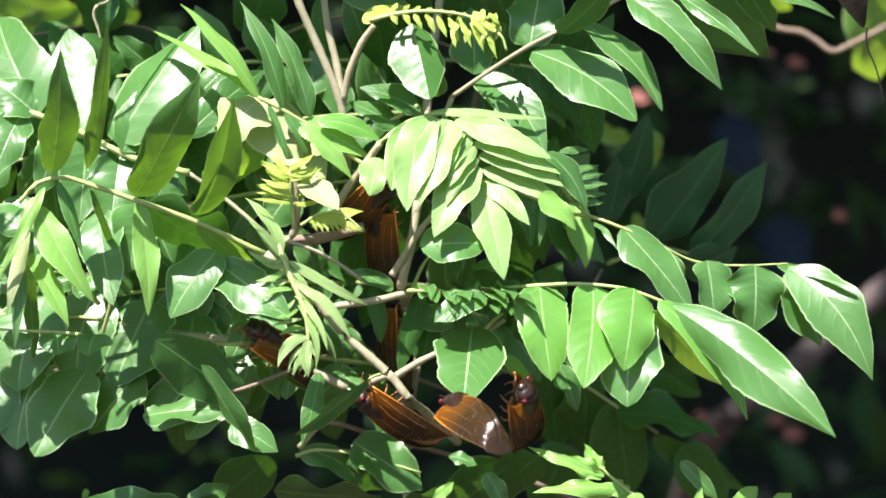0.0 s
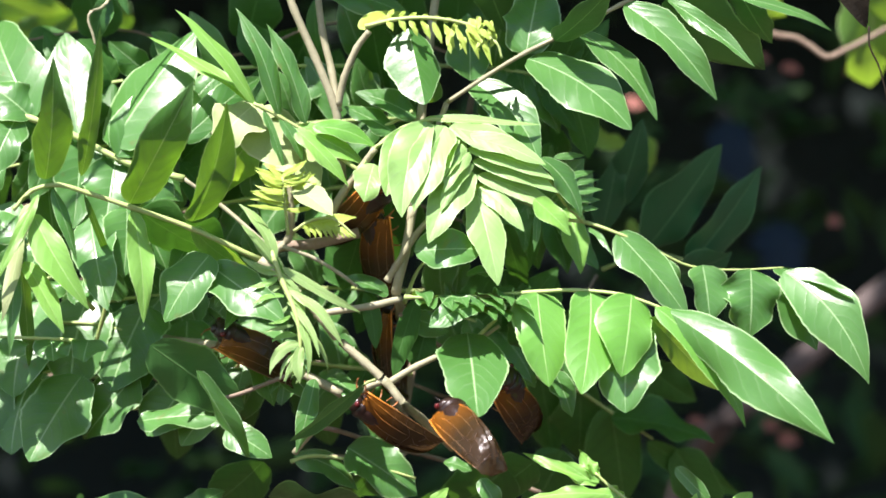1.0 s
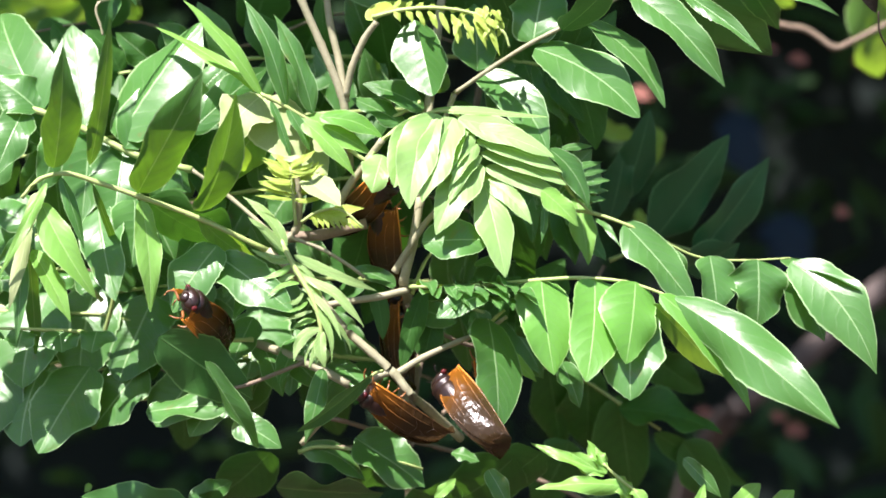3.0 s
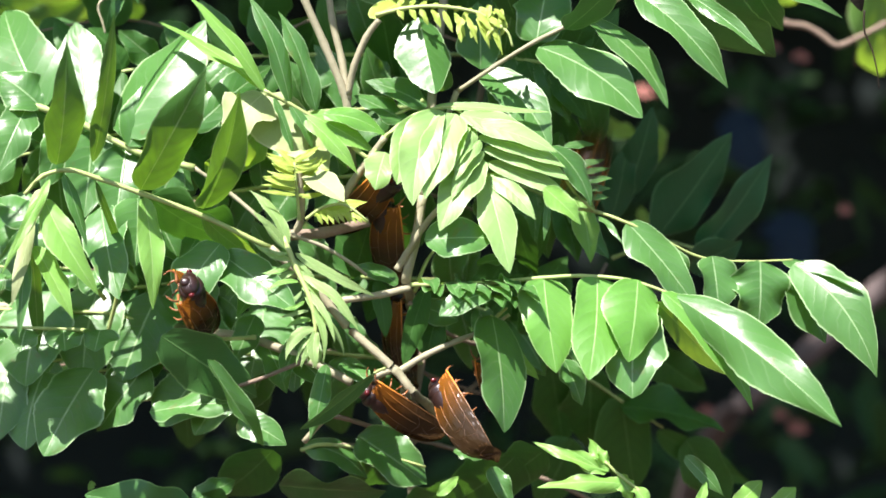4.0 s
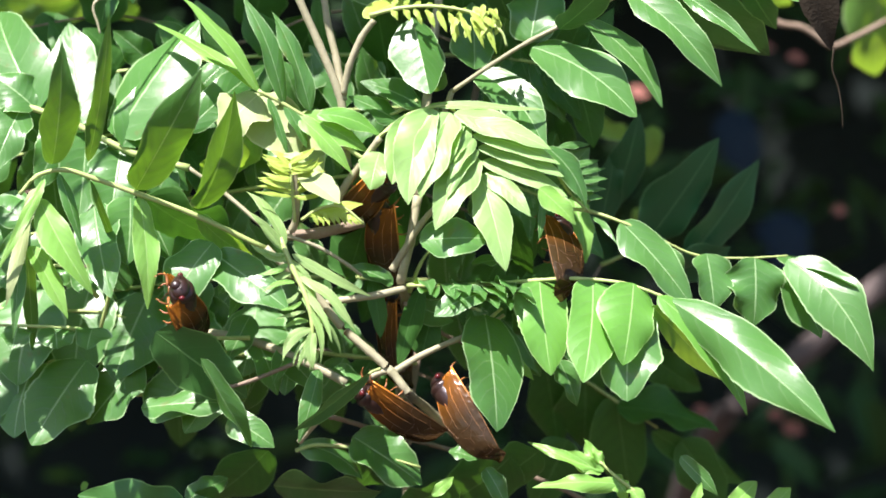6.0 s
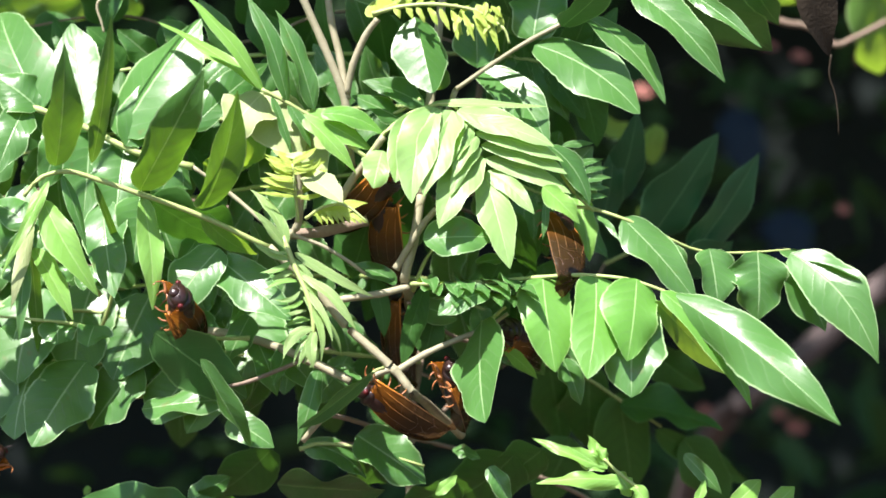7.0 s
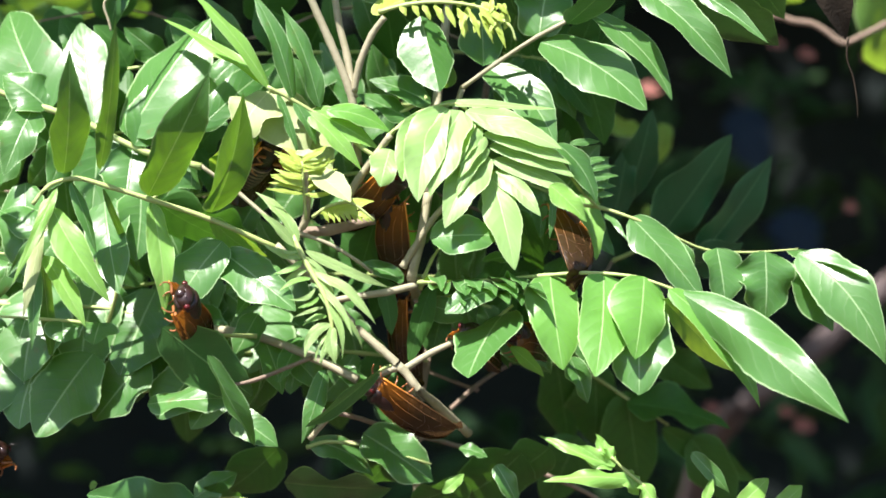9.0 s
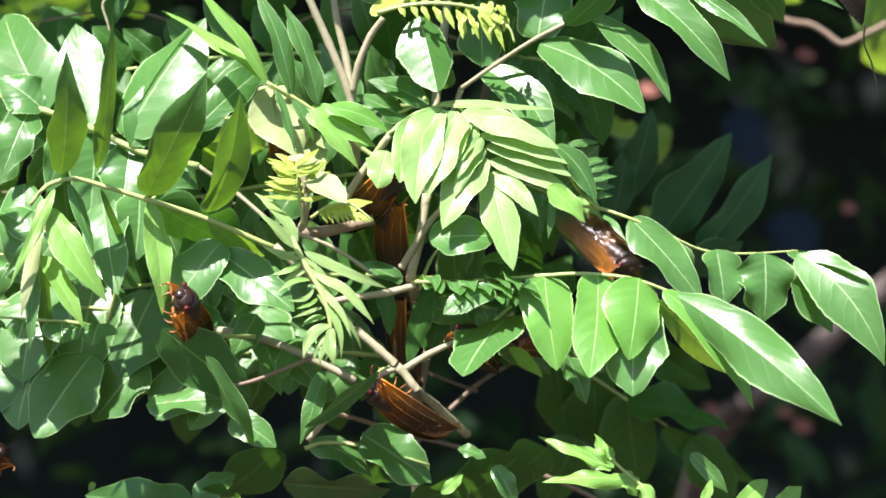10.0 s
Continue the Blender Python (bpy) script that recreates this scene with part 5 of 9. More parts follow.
leaflet(leaf_l, (-0.1116, 0.7593, 1.4187), (-0.1068, 0.752, 1.3782), 0.0098, (0.52, -0.83, 0.21), 15, 0.052, 0, FRESH)
leaflet(leaf_l, (-0.0909, 0.7636, 1.4122), (-0.072, 0.7862, 1.396), 0.0073, (0.36, -0.72, -0.59), 1, 0.024, 0.05, FRESH)
leaflet(leaf_l, (-0.112, 0.7592, 1.4198), (-0.1092, 0.7835, 1.3938), 0.0055, (0.37, -0.7, -0.61), 8, 0.027, 0, LEAF, -0.4, 0.4, 1.0)
leaflet(leaf_l, (-0.1453, 0.756, 1.4252), (-0.1591, 0.7389, 1.3918), 0.0041, (0.31, -0.89, 0.33), 11, 0.047, 0, FRESH)
leaflet(leaf_l, (-0.1484, 0.756, 1.4217), (-0.1522, 0.7445, 1.4042), 0.0054, (0.32, -0.82, 0.47), 11, 0.05, 0, PALE)
leaflet(leaf_l, (-0.1515, 0.756, 1.4115), (-0.1568, 0.7426, 1.3791), 0.0052, (0.38, -0.87, 0.3), 1, 0.052, 0, PALE)
leaflet(leaf_l, (-0.1535, 0.756, 1.4084), (-0.1627, 0.7466, 1.3941), 0.0038, (0.47, -0.84, 0.25), 13, 0.05, 0, LEAF, -0.4, 0.4, 1.0)
leaflet(leaf_l, (-0.1525, 0.756, 1.4043), (-0.1577, 0.7978, 1.357), 0.0064, (0.28, -0.7, -0.65), 8, 0.053, 0, LEAF, -0.4, 0.4, 1.0)
leaflet(leaf_l, (-0.1545, 0.756, 1.4023), (-0.1539, 0.743, 1.368), 0.0057, (0.38, -0.86, 0.33), 11, 0.027, 0, LEAF, -0.4, 0.4, 1.0)
leaflet(leaf_l, (-0.1109, 0.7659, 1.4189), (-0.0767, 0.7879, 1.3977), 0.0276, (-0.13, -0.58, -0.81), 1, 0.033, 0, SHADE)
leaflet(leaf_l, (-0.1532, 0.7644, 1.4095), (-0.1706, 0.7732, 1.4191), 0.0134, (-0.14, -0.84, 0.52), 9, 0.056, 0, LEAF, -0.4, 0.4, 1.0)

leaf_ul = compound_leaf(shrub, (-0.0968, 0.7865, 1.4301), [(-0.0968, 0.7865, 1.4301), (-0.1185, 0.7886, 1.4361), (-0.1402, 0.7907, 1.4469), (-0.1554, 0.7918, 1.4528), (-0.1685, 0.7928, 1.4572), (-0.1814, 0.7928, 1.4626)], 0.00126, 0.00105, "broad glossy compound leaf reflecting the sun", STALK)
leaflet(leaf_ul, (-0.1545, 0.7917, 1.4522), (-0.1776, 0.8228, 1.4944), 0.026, (-0.32, -0.84, 0.44), 6, 0.08, 0, LEAF, 0.8, 0.38, 0.45)
leaflet(leaf_ul, (-0.1376, 0.7905, 1.4469), (-0.1468, 0.8128, 1.4884), 0.0198, (-0.02, -0.88, 0.47), 6, 0.026, 0, LEAF, 0.5, 0.38, 0.5)
leaflet(leaf_ul, (-0.125, 0.7894, 1.4419), (-0.0953, 0.8025, 1.4885), 0.0318, (-0.41, -0.78, 0.48), -9, 0.024, 0, LEAF, 0.4, 0.38, 0.45)
leaflet(leaf_ul, (-0.122, 0.7869, 1.4382), (-0.1058, 0.8061, 1.4702), 0.0189, (0.34, -0.87, 0.35), 9, 0.043, 0, LEAF, 0.5)
leaflet(leaf_ul, (-0.0979, 0.787, 1.444), (-0.0689, 0.8039, 1.4717), 0.0142, (0.21, -0.92, 0.34), 9, 0.064, 0, LEAF)
leaflet(leaf_ul, (-0.1554, 0.7918, 1.4528), (-0.173, 0.7936, 1.4669), 0.0171, (0.25, -0.87, 0.42), 11, 0.06, 0, LEAF)
leaflet(leaf_ul, (-0.1609, 0.7922, 1.4539), (-0.1695, 0.7776, 1.4276), 0.0151, (0.2, -0.88, 0.43), 8, 0.068, 0, LEAF)
leaflet(leaf_ul, (-0.1453, 0.7952, 1.4487), (-0.1533, 0.781, 1.4214), 0.0176, (0.35, -0.87, 0.35), 11, 0.064, 0, LEAF)
leaflet(leaf_ul, (-0.1366, 0.7945, 1.4444), (-0.1376, 0.7818, 1.4108), 0.0207, (0.38, -0.87, 0.32), 12, 0.032, 0, LEAF)
leaflet(leaf_ul, (-0.1236, 0.7943, 1.4385), (-0.1256, 0.7801, 1.4087), 0.0218, (0.19, -0.89, 0.41), 12, 0.041, 0, LEAF)
leaflet(leaf_ul, (-0.1146, 0.7913, 1.4345), (-0.0975, 0.7918, 1.4217), 0.0152, (0.33, -0.85, 0.41), 7, 0.064, 0, LEAF)
leaflet(leaf_ul, (-0.1038, 0.7913, 1.4313), (-0.1124, 0.7836, 1.414), 0.0133, (0.4, -0.89, 0.2), 12, 0.033, 0, LEAF)

leaf_ul2 = compound_leaf(shrub, (-0.1337, 0.8034, 1.3654), [(-0.1337, 0.8034, 1.3654), (-0.128, 0.7949, 1.383), (-0.1249, 0.7886, 1.4002), (-0.1201, 0.7855, 1.413), (-0.1114, 0.7844, 1.4194)], 0.00084, 0.00046, "compound leaf with broad leaflets lit from above", STALK)
leaflet(leaf_ul2, (-0.1329, 0.7856, 1.4168), (-0.1222, 0.7612, 1.3816), 0.0181, (-0.23, -0.83, 0.51), 7, 0.058, 0, LEAF, 0.5)
leaflet(leaf_ul2, (-0.119, 0.785, 1.4194), (-0.118, 0.7746, 1.3939), 0.0197, (0.42, -0.83, 0.36), 11, 0.049, 0, LEAF, 0.5)
leaflet(leaf_ul2, (-0.1136, 0.7848, 1.4151), (-0.103, 0.7846, 1.3949), 0.0185, (0.52, -0.8, 0.28), 13, 0.042, 0, LEAF)
leaflet(leaf_ul2, (-0.163, 0.7867, 1.4215), (-0.1592, 0.7686, 1.3877), 0.0195, (-0.14, -0.88, 0.46), 7, 0.024, 0, LEAF, 0.5)
leaflet(leaf_ul2, (-0.0854, 0.7644, 1.4023), (-0.1013, 0.756, 1.3787), 0.0216, (-0.24, -0.85, 0.47), 6, 0.039, 0, LEAF, 0.5)
leaflet(leaf_ul2, (-0.0849, 0.7655, 1.3981), (-0.0567, 0.7496, 1.3789), 0.0193, (-0.18, -0.87, 0.45), 7, 0.037, 0, LEAF, 0.5)
leaflet(leaf_ul2, (-0.0716, 0.7676, 1.3971), (-0.0835, 0.762, 1.3837), 0.0125, (-0.24, -0.8, 0.55), 3, 0.055, 0, LEAF)
leaflet(leaf_ul2, (-0.0966, 0.7844, 1.4045), (-0.102, 0.7772, 1.3939), 0.0089, (0.51, -0.81, 0.29), 15, 0.046, 0, LEAF)
leaflet(leaf_ul2, (-0.0668, 0.7844, 1.3938), (-0.0794, 0.7628, 1.3754), 0.0118, (0.04, -0.66, 0.75), 12, 0.045, 0, LEAF)

leaf_q = compound_leaf(shrub, (-0.0662, 0.7771, 1.4567), [(-0.0662, 0.7771, 1.4567), (-0.0678, 0.7771, 1.4571), (-0.0693, 0.7771, 1.4575)], 0.00084, 0.00046, "pale-backed leaflet that turns over", STALK)
leaflet(leaf_q, (-0.0693, 0.7771, 1.4575), (-0.0835, 0.7698, 1.442), 0.0211, (-0.21, -0.8, 0.56), 6, 0.044, 0, PALE, 0.7)

leaf_p = compound_leaf(shrub, (-0.0558, 0.7802, 1.451), [(-0.0558, 0.7802, 1.451), (-0.062, 0.7781, 1.4546), (-0.0692, 0.776, 1.4574)], 0.00084, 0.00046, "pale-backed leaflets", STALK)
leaflet(leaf_p, (-0.0697, 0.7813, 1.4574), (-0.0553, 0.7732, 1.4317), 0.0219, (0.2, -0.9, 0.4), 11, 0.022, 0, PALE, 0.5)
leaflet(leaf_p, (-0.0707, 0.7806, 1.4468), (-0.0952, 0.8095, 1.4233), 0.0204, (-0.03, -0.64, -0.76), 8, 0.049, 0, FRESH, 0.6)
leaflet(leaf_p, (-0.0563, 0.7861, 1.4428), (-0.0466, 0.7674, 1.4231), 0.0137, (0.08, -0.71, 0.7), 11, 0.057, 0, PALE)

leaf_u = compound_leaf(shrub, (-0.0198, 0.776, 1.4276), [(-0.0198, 0.776, 1.4276), (-0.0302, 0.7728, 1.4327), (-0.0469, 0.7718, 1.4452), (-0.0593, 0.7697, 1.4528), (-0.0691, 0.7676, 1.4579)], 0.00084, 0.00063, "long-leaved green compound leaf rising in the sun", STALK)
leaflet(leaf_u, (-0.0685, 0.7677, 1.4574), (-0.0956, 0.7635, 1.4934), 0.008, (0.59, -0.73, 0.36), 1, 0.048, 0, FRESH)
leaflet(leaf_u, (-0.0685, 0.7677, 1.4581), (-0.1118, 0.7945, 1.4868), 0.0082, (0.16, -0.59, 0.79), 9, 0.026, 0, FRESH)
leaflet(leaf_u, (-0.0597, 0.7696, 1.4532), (-0.0739, 0.77, 1.4946), 0.0091, (0.53, -0.83, 0.19), 9, 0.069, 0, LEAF)
leaflet(leaf_u, (-0.05, 0.771, 1.4504), (-0.0627, 0.7714, 1.4885), 0.01, (0.57, -0.8, 0.2), 14, 0.044, 0, LEAF)
leaflet(leaf_u, (-0.0531, 0.7707, 1.4493), (-0.0277, 0.773, 1.4363), 0.0119, (0.25, -0.91, 0.33), 1, 0.035, 0, FRESH)
leaflet(leaf_u, (-0.0551, 0.7705, 1.4493), (-0.0337, 0.768, 1.4277), 0.008, (0.27, -0.89, 0.37), 7, 0.064, 0, FRESH)
leaflet(leaf_u, (-0.0475, 0.7689, 1.449), (-0.0235, 0.7727, 1.4409), 0.0078, (0.29, -0.85, 0.45), 8, 0.065, -0.08, LUSH)
leaflet(leaf_u, (-0.0593, 0.7697, 1.4528), (-0.0509, 0.7695, 1.4367), 0.0048, (0.43, -0.87, 0.24), 11, 0.066, 0, LEAF)
leaflet(leaf_u, (-0.0469, 0.7718, 1.4452), (-0.0384, 0.7705, 1.4295), 0.0063, (0.41, -0.86, 0.29), 11, 0.041, 0, LEAF)
leaflet(leaf_u, (-0.0654, 0.7684, 1.4554), (-0.057, 0.7667, 1.4324), 0.004, (0.49, -0.84, 0.24), 15, 0.022, 0, LEAF)

leaf_m = compound_leaf(shrub, (-0.0105, 0.7907, 1.456), [(-0.0105, 0.7907, 1.456), (-0.018, 0.7897, 1.4516), (-0.0265, 0.7886, 1.4483)], 0.00084, 0.00046, "green leaflets beside the main stem", STALK)
leaflet(leaf_m, (-0.009, 0.7907, 1.4534), (-0.0318, 0.7867, 1.4634), 0.0111, (0.34, -0.84, 0.43), 8, 0.069, 0, LEAF)
leaflet(leaf_m, (-0.0167, 0.7896, 1.4473), (-0.0367, 0.7874, 1.4574), 0.0106, (0.32, -0.84, 0.44), 8, 0.042, 0, LEAF)
leaflet(leaf_m, (-0.0051, 0.7907, 1.4592), (-0.0019, 0.7842, 1.4682), 0.01, (0.34, -0.7, -0.63), 7, 0.058, 0, LEAF)

leaf_b = compound_leaf(shrub, (0.0128, 0.776, 1.3697), [(0.0128, 0.776, 1.3697), (0.0142, 0.7722, 1.3726), (0.0155, 0.7707, 1.3747)], 0.00084, 0.00046, "toothed green leaflet that an insect pulls about", STALK)
leaflet(leaf_b, (0.0155, 0.7707, 1.3747), (0.021, 0.7608, 1.3309), 0.0285, (0.64, -0.72, 0.25), 7, 0.03, 0, LEAF, 0.95, 0.40, 0.5)

leaf_b3 = compound_leaf(shrub, (0.0139, 0.7771, 1.3707), [(0.0139, 0.7771, 1.3707), (0.0181, 0.776, 1.375), (0.0212, 0.776, 1.3775)], 0.00084, 0.00046, "toothed green leaflet on a twig", STALK)
leaflet(leaf_b3, (0.0148, 0.76, 1.3837), (-0.0041, 0.753, 1.3753), 0.0112, (0.05, -0.84, 0.53), 8, 0.03, 0.05, LEAF, 0.5, 0.42, 0.6)

leaf_d = compound_leaf(shrub, (-0.0242, 0.768, 1.3552), [(-0.0242, 0.768, 1.3552), (-0.0267, 0.764, 1.3546), (-0.0286, 0.76, 1.3532)], 0.00063, 0.00046, "dull olive blade hanging along a twig", STALK)
leaflet(leaf_d, (-0.0276, 0.76, 1.3543), (-0.0541, 0.756, 1.333), 0.0090, (0.55, -0.60, -0.58), 14, 0.03, 0.03, DENSE, 0.1, 0.45, 0.5)

leaf_b2 = compound_leaf(shrub, (-0.0137, 0.7886, 1.3831), [(-0.0137, 0.7886, 1.3831), (-0.0095, 0.7928, 1.3938), (-0.0052, 0.7949, 1.4002)], 0.00084, 0.00046, "shaded leaflets round the main stem", STALK)
leaflet(leaf_b2, (-0.0095, 0.7605, 1.4026), (0.0153, 0.7625, 1.4035), 0.0167, (0.22, -0.80, 0.56), 6, 0.037, 0, LEAF, 0.7, 0.42, 0.6)
leaflet(leaf_b2, (-0.0197, 0.7888, 1.3861), (-0.038, 0.7876, 1.393), 0.0078, (0.22, -0.87, 0.44), 13, 0.04, 0.05, LEAF)
leaflet(leaf_b2, (-0.0313, 0.8014, 1.4089), (-0.0387, 0.8212, 1.3869), 0.0153, (-0.09, -0.76, -0.65), 5, 0.062, 0, SHADE)
leaflet(leaf_b2, (-0.0187, 0.8202, 1.4314), (-0.0217, 0.8524, 1.3933), 0.0245, (-0.05, -0.76, -0.64), 1, 0.031, 0, SHADE, 0.5)
leaflet(leaf_b2, (0.0078, 0.7949, 1.4002), (0.0209, 0.802, 1.4046), 0.0066, (0.09, -0.64, 0.77), 14, 0.063, 0, LEAF)
leaflet(leaf_b2, (0.0099, 0.7949, 1.3937), (0.0262, 0.8001, 1.3959), 0.006, (0.09, -0.61, 0.79), 14, 0.028, 0, LEAF)
leaflet(leaf_b2, (-0.0116, 0.7949, 1.3776), (0.0035, 0.796, 1.3722), 0.0112, (0.16, -0.96, 0.25), 8, 0.051, 0, LEAF)
leaflet(leaf_b2, (-0.0052, 0.7991, 1.3742), (-0.0095, 0.7949, 1.3571), 0.013, (0.11, -0.97, 0.21), 7, 0.023, 0, SHADE)
leaflet(leaf_b2, (0.0254, 0.8076, 1.4134), (0.034, 0.8312, 1.3867), 0.0109, (-0.2, -0.7, -0.69), 8, 0.057, 0, SHADE)
leaflet(leaf_b2, (0.0319, 0.8057, 1.3653), (0.0302, 0.7906, 1.3831), 0.011, (-0.07, -0.76, -0.65), 8, 0.042, 0, SHADE)
leaflet(leaf_b2, (-0.009, 0.792, 1.3848), (-0.017, 0.786, 1.355), 0.0092, (0.35, -0.80, 0.30), 8, 0.03, 0.04, SHADE, 0.3, 0.42, 0.8)
leaflet(leaf_b2, (-0.0285, 0.796, 1.3873), (-0.0248, 0.79, 1.3659), 0.0070, (-0.20, -0.80, 0.40), 8, 0.03, -0.04, SHADE, 0.3, 0.42, 0.8)

leaf_ll = compound_leaf(shrub, (-0.1813, 0.8114, 1.3764), [(-0.1813, 0.8114, 1.3764), (-0.1527, 0.8118, 1.3755), (-0.1329, 0.8114, 1.3748), (-0.1085, 0.8103, 1.3686), (-0.0799, 0.8093, 1.3651)], 0.00084, 0.00046, "broad leaflets dappled by the shadows of others", STALK)
leaflet(leaf_ll, (-0.1567, 0.815, 1.3836), (-0.1627, 0.7937, 1.3475), 0.0305, (-0.12, -0.84, 0.51), 9, 0.040, 0.04, LEAF, 0.55, 0.42, 0.55)
leaflet(leaf_ll, (-0.1388, 0.818, 1.3858), (-0.1425, 0.8011, 1.3498), 0.0284, (-0.04, -0.84, 0.39), 6, 0.020, 0.03, LEAF, 0.55, 0.42, 0.55)
leaflet(leaf_ll, (-0.1152, 0.814, 1.3826), (-0.1279, 0.8023, 1.3498), 0.0305, (-0.27, -0.84, 0.41), 6, 0.020, -0.00, LEAF, 0.55, 0.42, 0.55)
leaflet(leaf_ll, (-0.1003, 0.824, 1.3768), (-0.0958, 0.8051, 1.3456), 0.0290, (-0.14, -0.84, 0.48), 3, 0.026, 0.02, LEAF, 0.55, 0.42, 0.55)
leaflet(leaf_ll, (-0.0748, 0.826, 1.3767), (-0.0788, 0.8098, 1.3502), 0.0287, (-0.23, -0.84, 0.54), 6, 0.042, -0.03, LEAF, 0.55, 0.42, 0.55)

leaf_ll2 = compound_leaf(shrub, (-0.0780, 0.8123, 1.3583), [(-0.0780, 0.8123, 1.3583), (-0.1001, 0.8133, 1.3605), (-0.1201, 0.8144, 1.3560), (-0.1468, 0.8154, 1.3549), (-0.1689, 0.8154, 1.3538)], 0.00084, 0.00046, "broad leaflets dappled by the shadows of others", STALK)
leaflet(leaf_ll2, (-0.0598, 0.82, 1.368), (-0.0621, 0.806, 1.3434), 0.0205, (-0.24, -0.84, 0.49), 3, 0.049, -0.04, LEAF, 0.55, 0.42, 0.55)
leaflet(leaf_ll2, (-0.1578, 0.806, 1.3565), (-0.1638, 0.7908, 1.3284), 0.0258, (-0.28, -0.84, 0.52), 3, 0.022, 0.04, LEAF, 0.55, 0.42, 0.55)
leaflet(leaf_ll2, (-0.138, 0.803, 1.3567), (-0.1559, 0.7853, 1.3261), 0.0244, (-0.03, -0.84, 0.48), 9, 0.017, 0.01, LEAF, 0.55, 0.42, 0.55)
leaflet(leaf_ll2, (-0.1726, 0.812, 1.365), (-0.1754, 0.7946, 1.3313), 0.0242, (-0.03, -0.84, 0.42), 6, 0.024, -0.02, LEAF, 0.55, 0.42, 0.55)

leaf_ll4 = compound_leaf(shrub, (-0.0892, 0.8135, 1.3451), [(-0.0892, 0.8135, 1.3451), (-0.1202, 0.8146, 1.3428), (-0.1469, 0.8157, 1.3416), (-0.1690, 0.8157, 1.3405)], 0.00084, 0.00046, "broad leaflets dappled by the shadows of others", STALK)
leaflet(leaf_ll4, (-0.1178, 0.806, 1.3565), (-0.1375, 0.8, 1.3325), 0.0245, (-0.24, -0.84, 0.41), 3, 0.043, -0.02, LEAF, 0.55, 0.42, 0.55)
leaflet(leaf_ll4, (-0.0984, 0.808, 1.352), (-0.1131, 0.7992, 1.3335), 0.0228, (-0.13, -0.84, 0.49), 9, 0.022, -0.02, LEAF, 0.55, 0.42, 0.55)
leaflet(leaf_ll4, (-0.0845, 0.812, 1.3529), (-0.1001, 0.7995, 1.3291), 0.0211, (-0.07, -0.84, 0.47), 6, 0.029, -0.03, LEAF, 0.55, 0.42, 0.55)
leaflet(leaf_ll4, (-0.1484, 0.812, 1.3452), (-0.145, 0.8052, 1.3336), 0.0154, (-0.23, -0.84, 0.43), 3, 0.024, 0.04, LEAF, 0.55, 0.42, 0.55)
leaflet(leaf_ll4, (-0.1139, 0.7812, 1.3400), (-0.0791, 0.7762, 1.3443), 0.0130, (0.02, -0.70, 0.70), 9, 0.04, 0.03, LEAF, 0.3, 0.4, 1.5)

leaf_ll3 = compound_leaf(shrub, (-0.0736, 0.7886, 1.366), [(-0.0736, 0.7886, 1.366), (-0.0904, 0.7865, 1.3661), (-0.1032, 0.7865, 1.3682)], 0.00084, 0.00046, "large shaded leaflets beside a young shoot", STALK)
leaflet(leaf_ll3, (-0.1044, 0.752, 1.3696), (-0.0724, 0.776, 1.343), 0.0215, (0.45, -0.80, -0.36), 1, 0.03, 0, DENSE, 0.5)
leaflet(leaf_ll3, (-0.0876, 0.7480, 1.3605), (-0.0679, 0.7640, 1.3273), 0.0119, (0.42, -0.72, 0.55), 34, 0.03, 0.07, LEAF, 0.3, 0.45, 1.2)
leaflet(leaf_ll3, (-0.0800, 0.7720, 1.3370), (-0.0625, 0.7680, 1.3273), 0.0146, (0.0, -0.82, 0.56), 8, 0.043, 0, LEAF, 0.3)
leaflet(leaf_ll3, (-0.0722, 0.797, 1.3656), (-0.0631, 0.7919, 1.3444), 0.0148, (0.37, -0.86, 0.36), 9, 0.064, 0, LEAF, 0.4)
leaflet(leaf_ll3, (-0.0615, 0.7991, 1.3591), (-0.0485, 0.7982, 1.3461), 0.0117, (0.22, -0.93, 0.3), 9, 0.057, 0, LEAF)
leaflet(leaf_ll3, (-0.0741, 0.7949, 1.3744), (-0.0824, 0.7911, 1.3573), 0.0129, (0.07, -0.98, 0.19), 9, 0.062, 0, LEAF)
leaflet(leaf_ll3, (-0.0573, 0.8012, 1.3655), (-0.0646, 0.7843, 1.3492), 0.0089, (0.1, -0.71, 0.7), 11, 0.055, 0, LEAF)
leaflet(leaf_ll3, (-0.0467, 0.776, 1.355), (-0.0529, 0.7622, 1.3289), 0.0081, (0.44, -0.83, 0.34), 1, 0.032, 0, LEAF)
leaflet(leaf_ll3, (-0.0419, 0.797, 1.3548), (-0.0307, 0.7853, 1.3449), 0.0105, (0.02, -0.63, 0.77), 12, 0.052, 0, LEAF)

leaf_bt = compound_leaf(shrub, (-0.0577, 0.8055, 1.3216), [(-0.0577, 0.8055, 1.3216), (-0.0488, 0.8034, 1.324), (-0.0314, 0.8034, 1.3218), (-0.0096, 0.8034, 1.3153)], 0.00084, 0.00046, "big dark leaflets below", STALK)
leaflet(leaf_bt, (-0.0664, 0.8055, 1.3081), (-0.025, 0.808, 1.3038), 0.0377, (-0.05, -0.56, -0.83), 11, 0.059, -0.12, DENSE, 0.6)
leaflet(leaf_bt, (-0.0357, 0.8034, 1.3273), (-0.0085, 0.8023, 1.3093), 0.021, (0.25, -0.87, 0.42), 12, 0.023, 0, LEAF, 0.3)
leaflet(leaf_bt, (-0.0565, 0.8051, 1.3238), (-0.0315, 0.8066, 1.3106), 0.0108, (0.21, -0.93, 0.3), 9, 0.056, -0.1, LEAF)
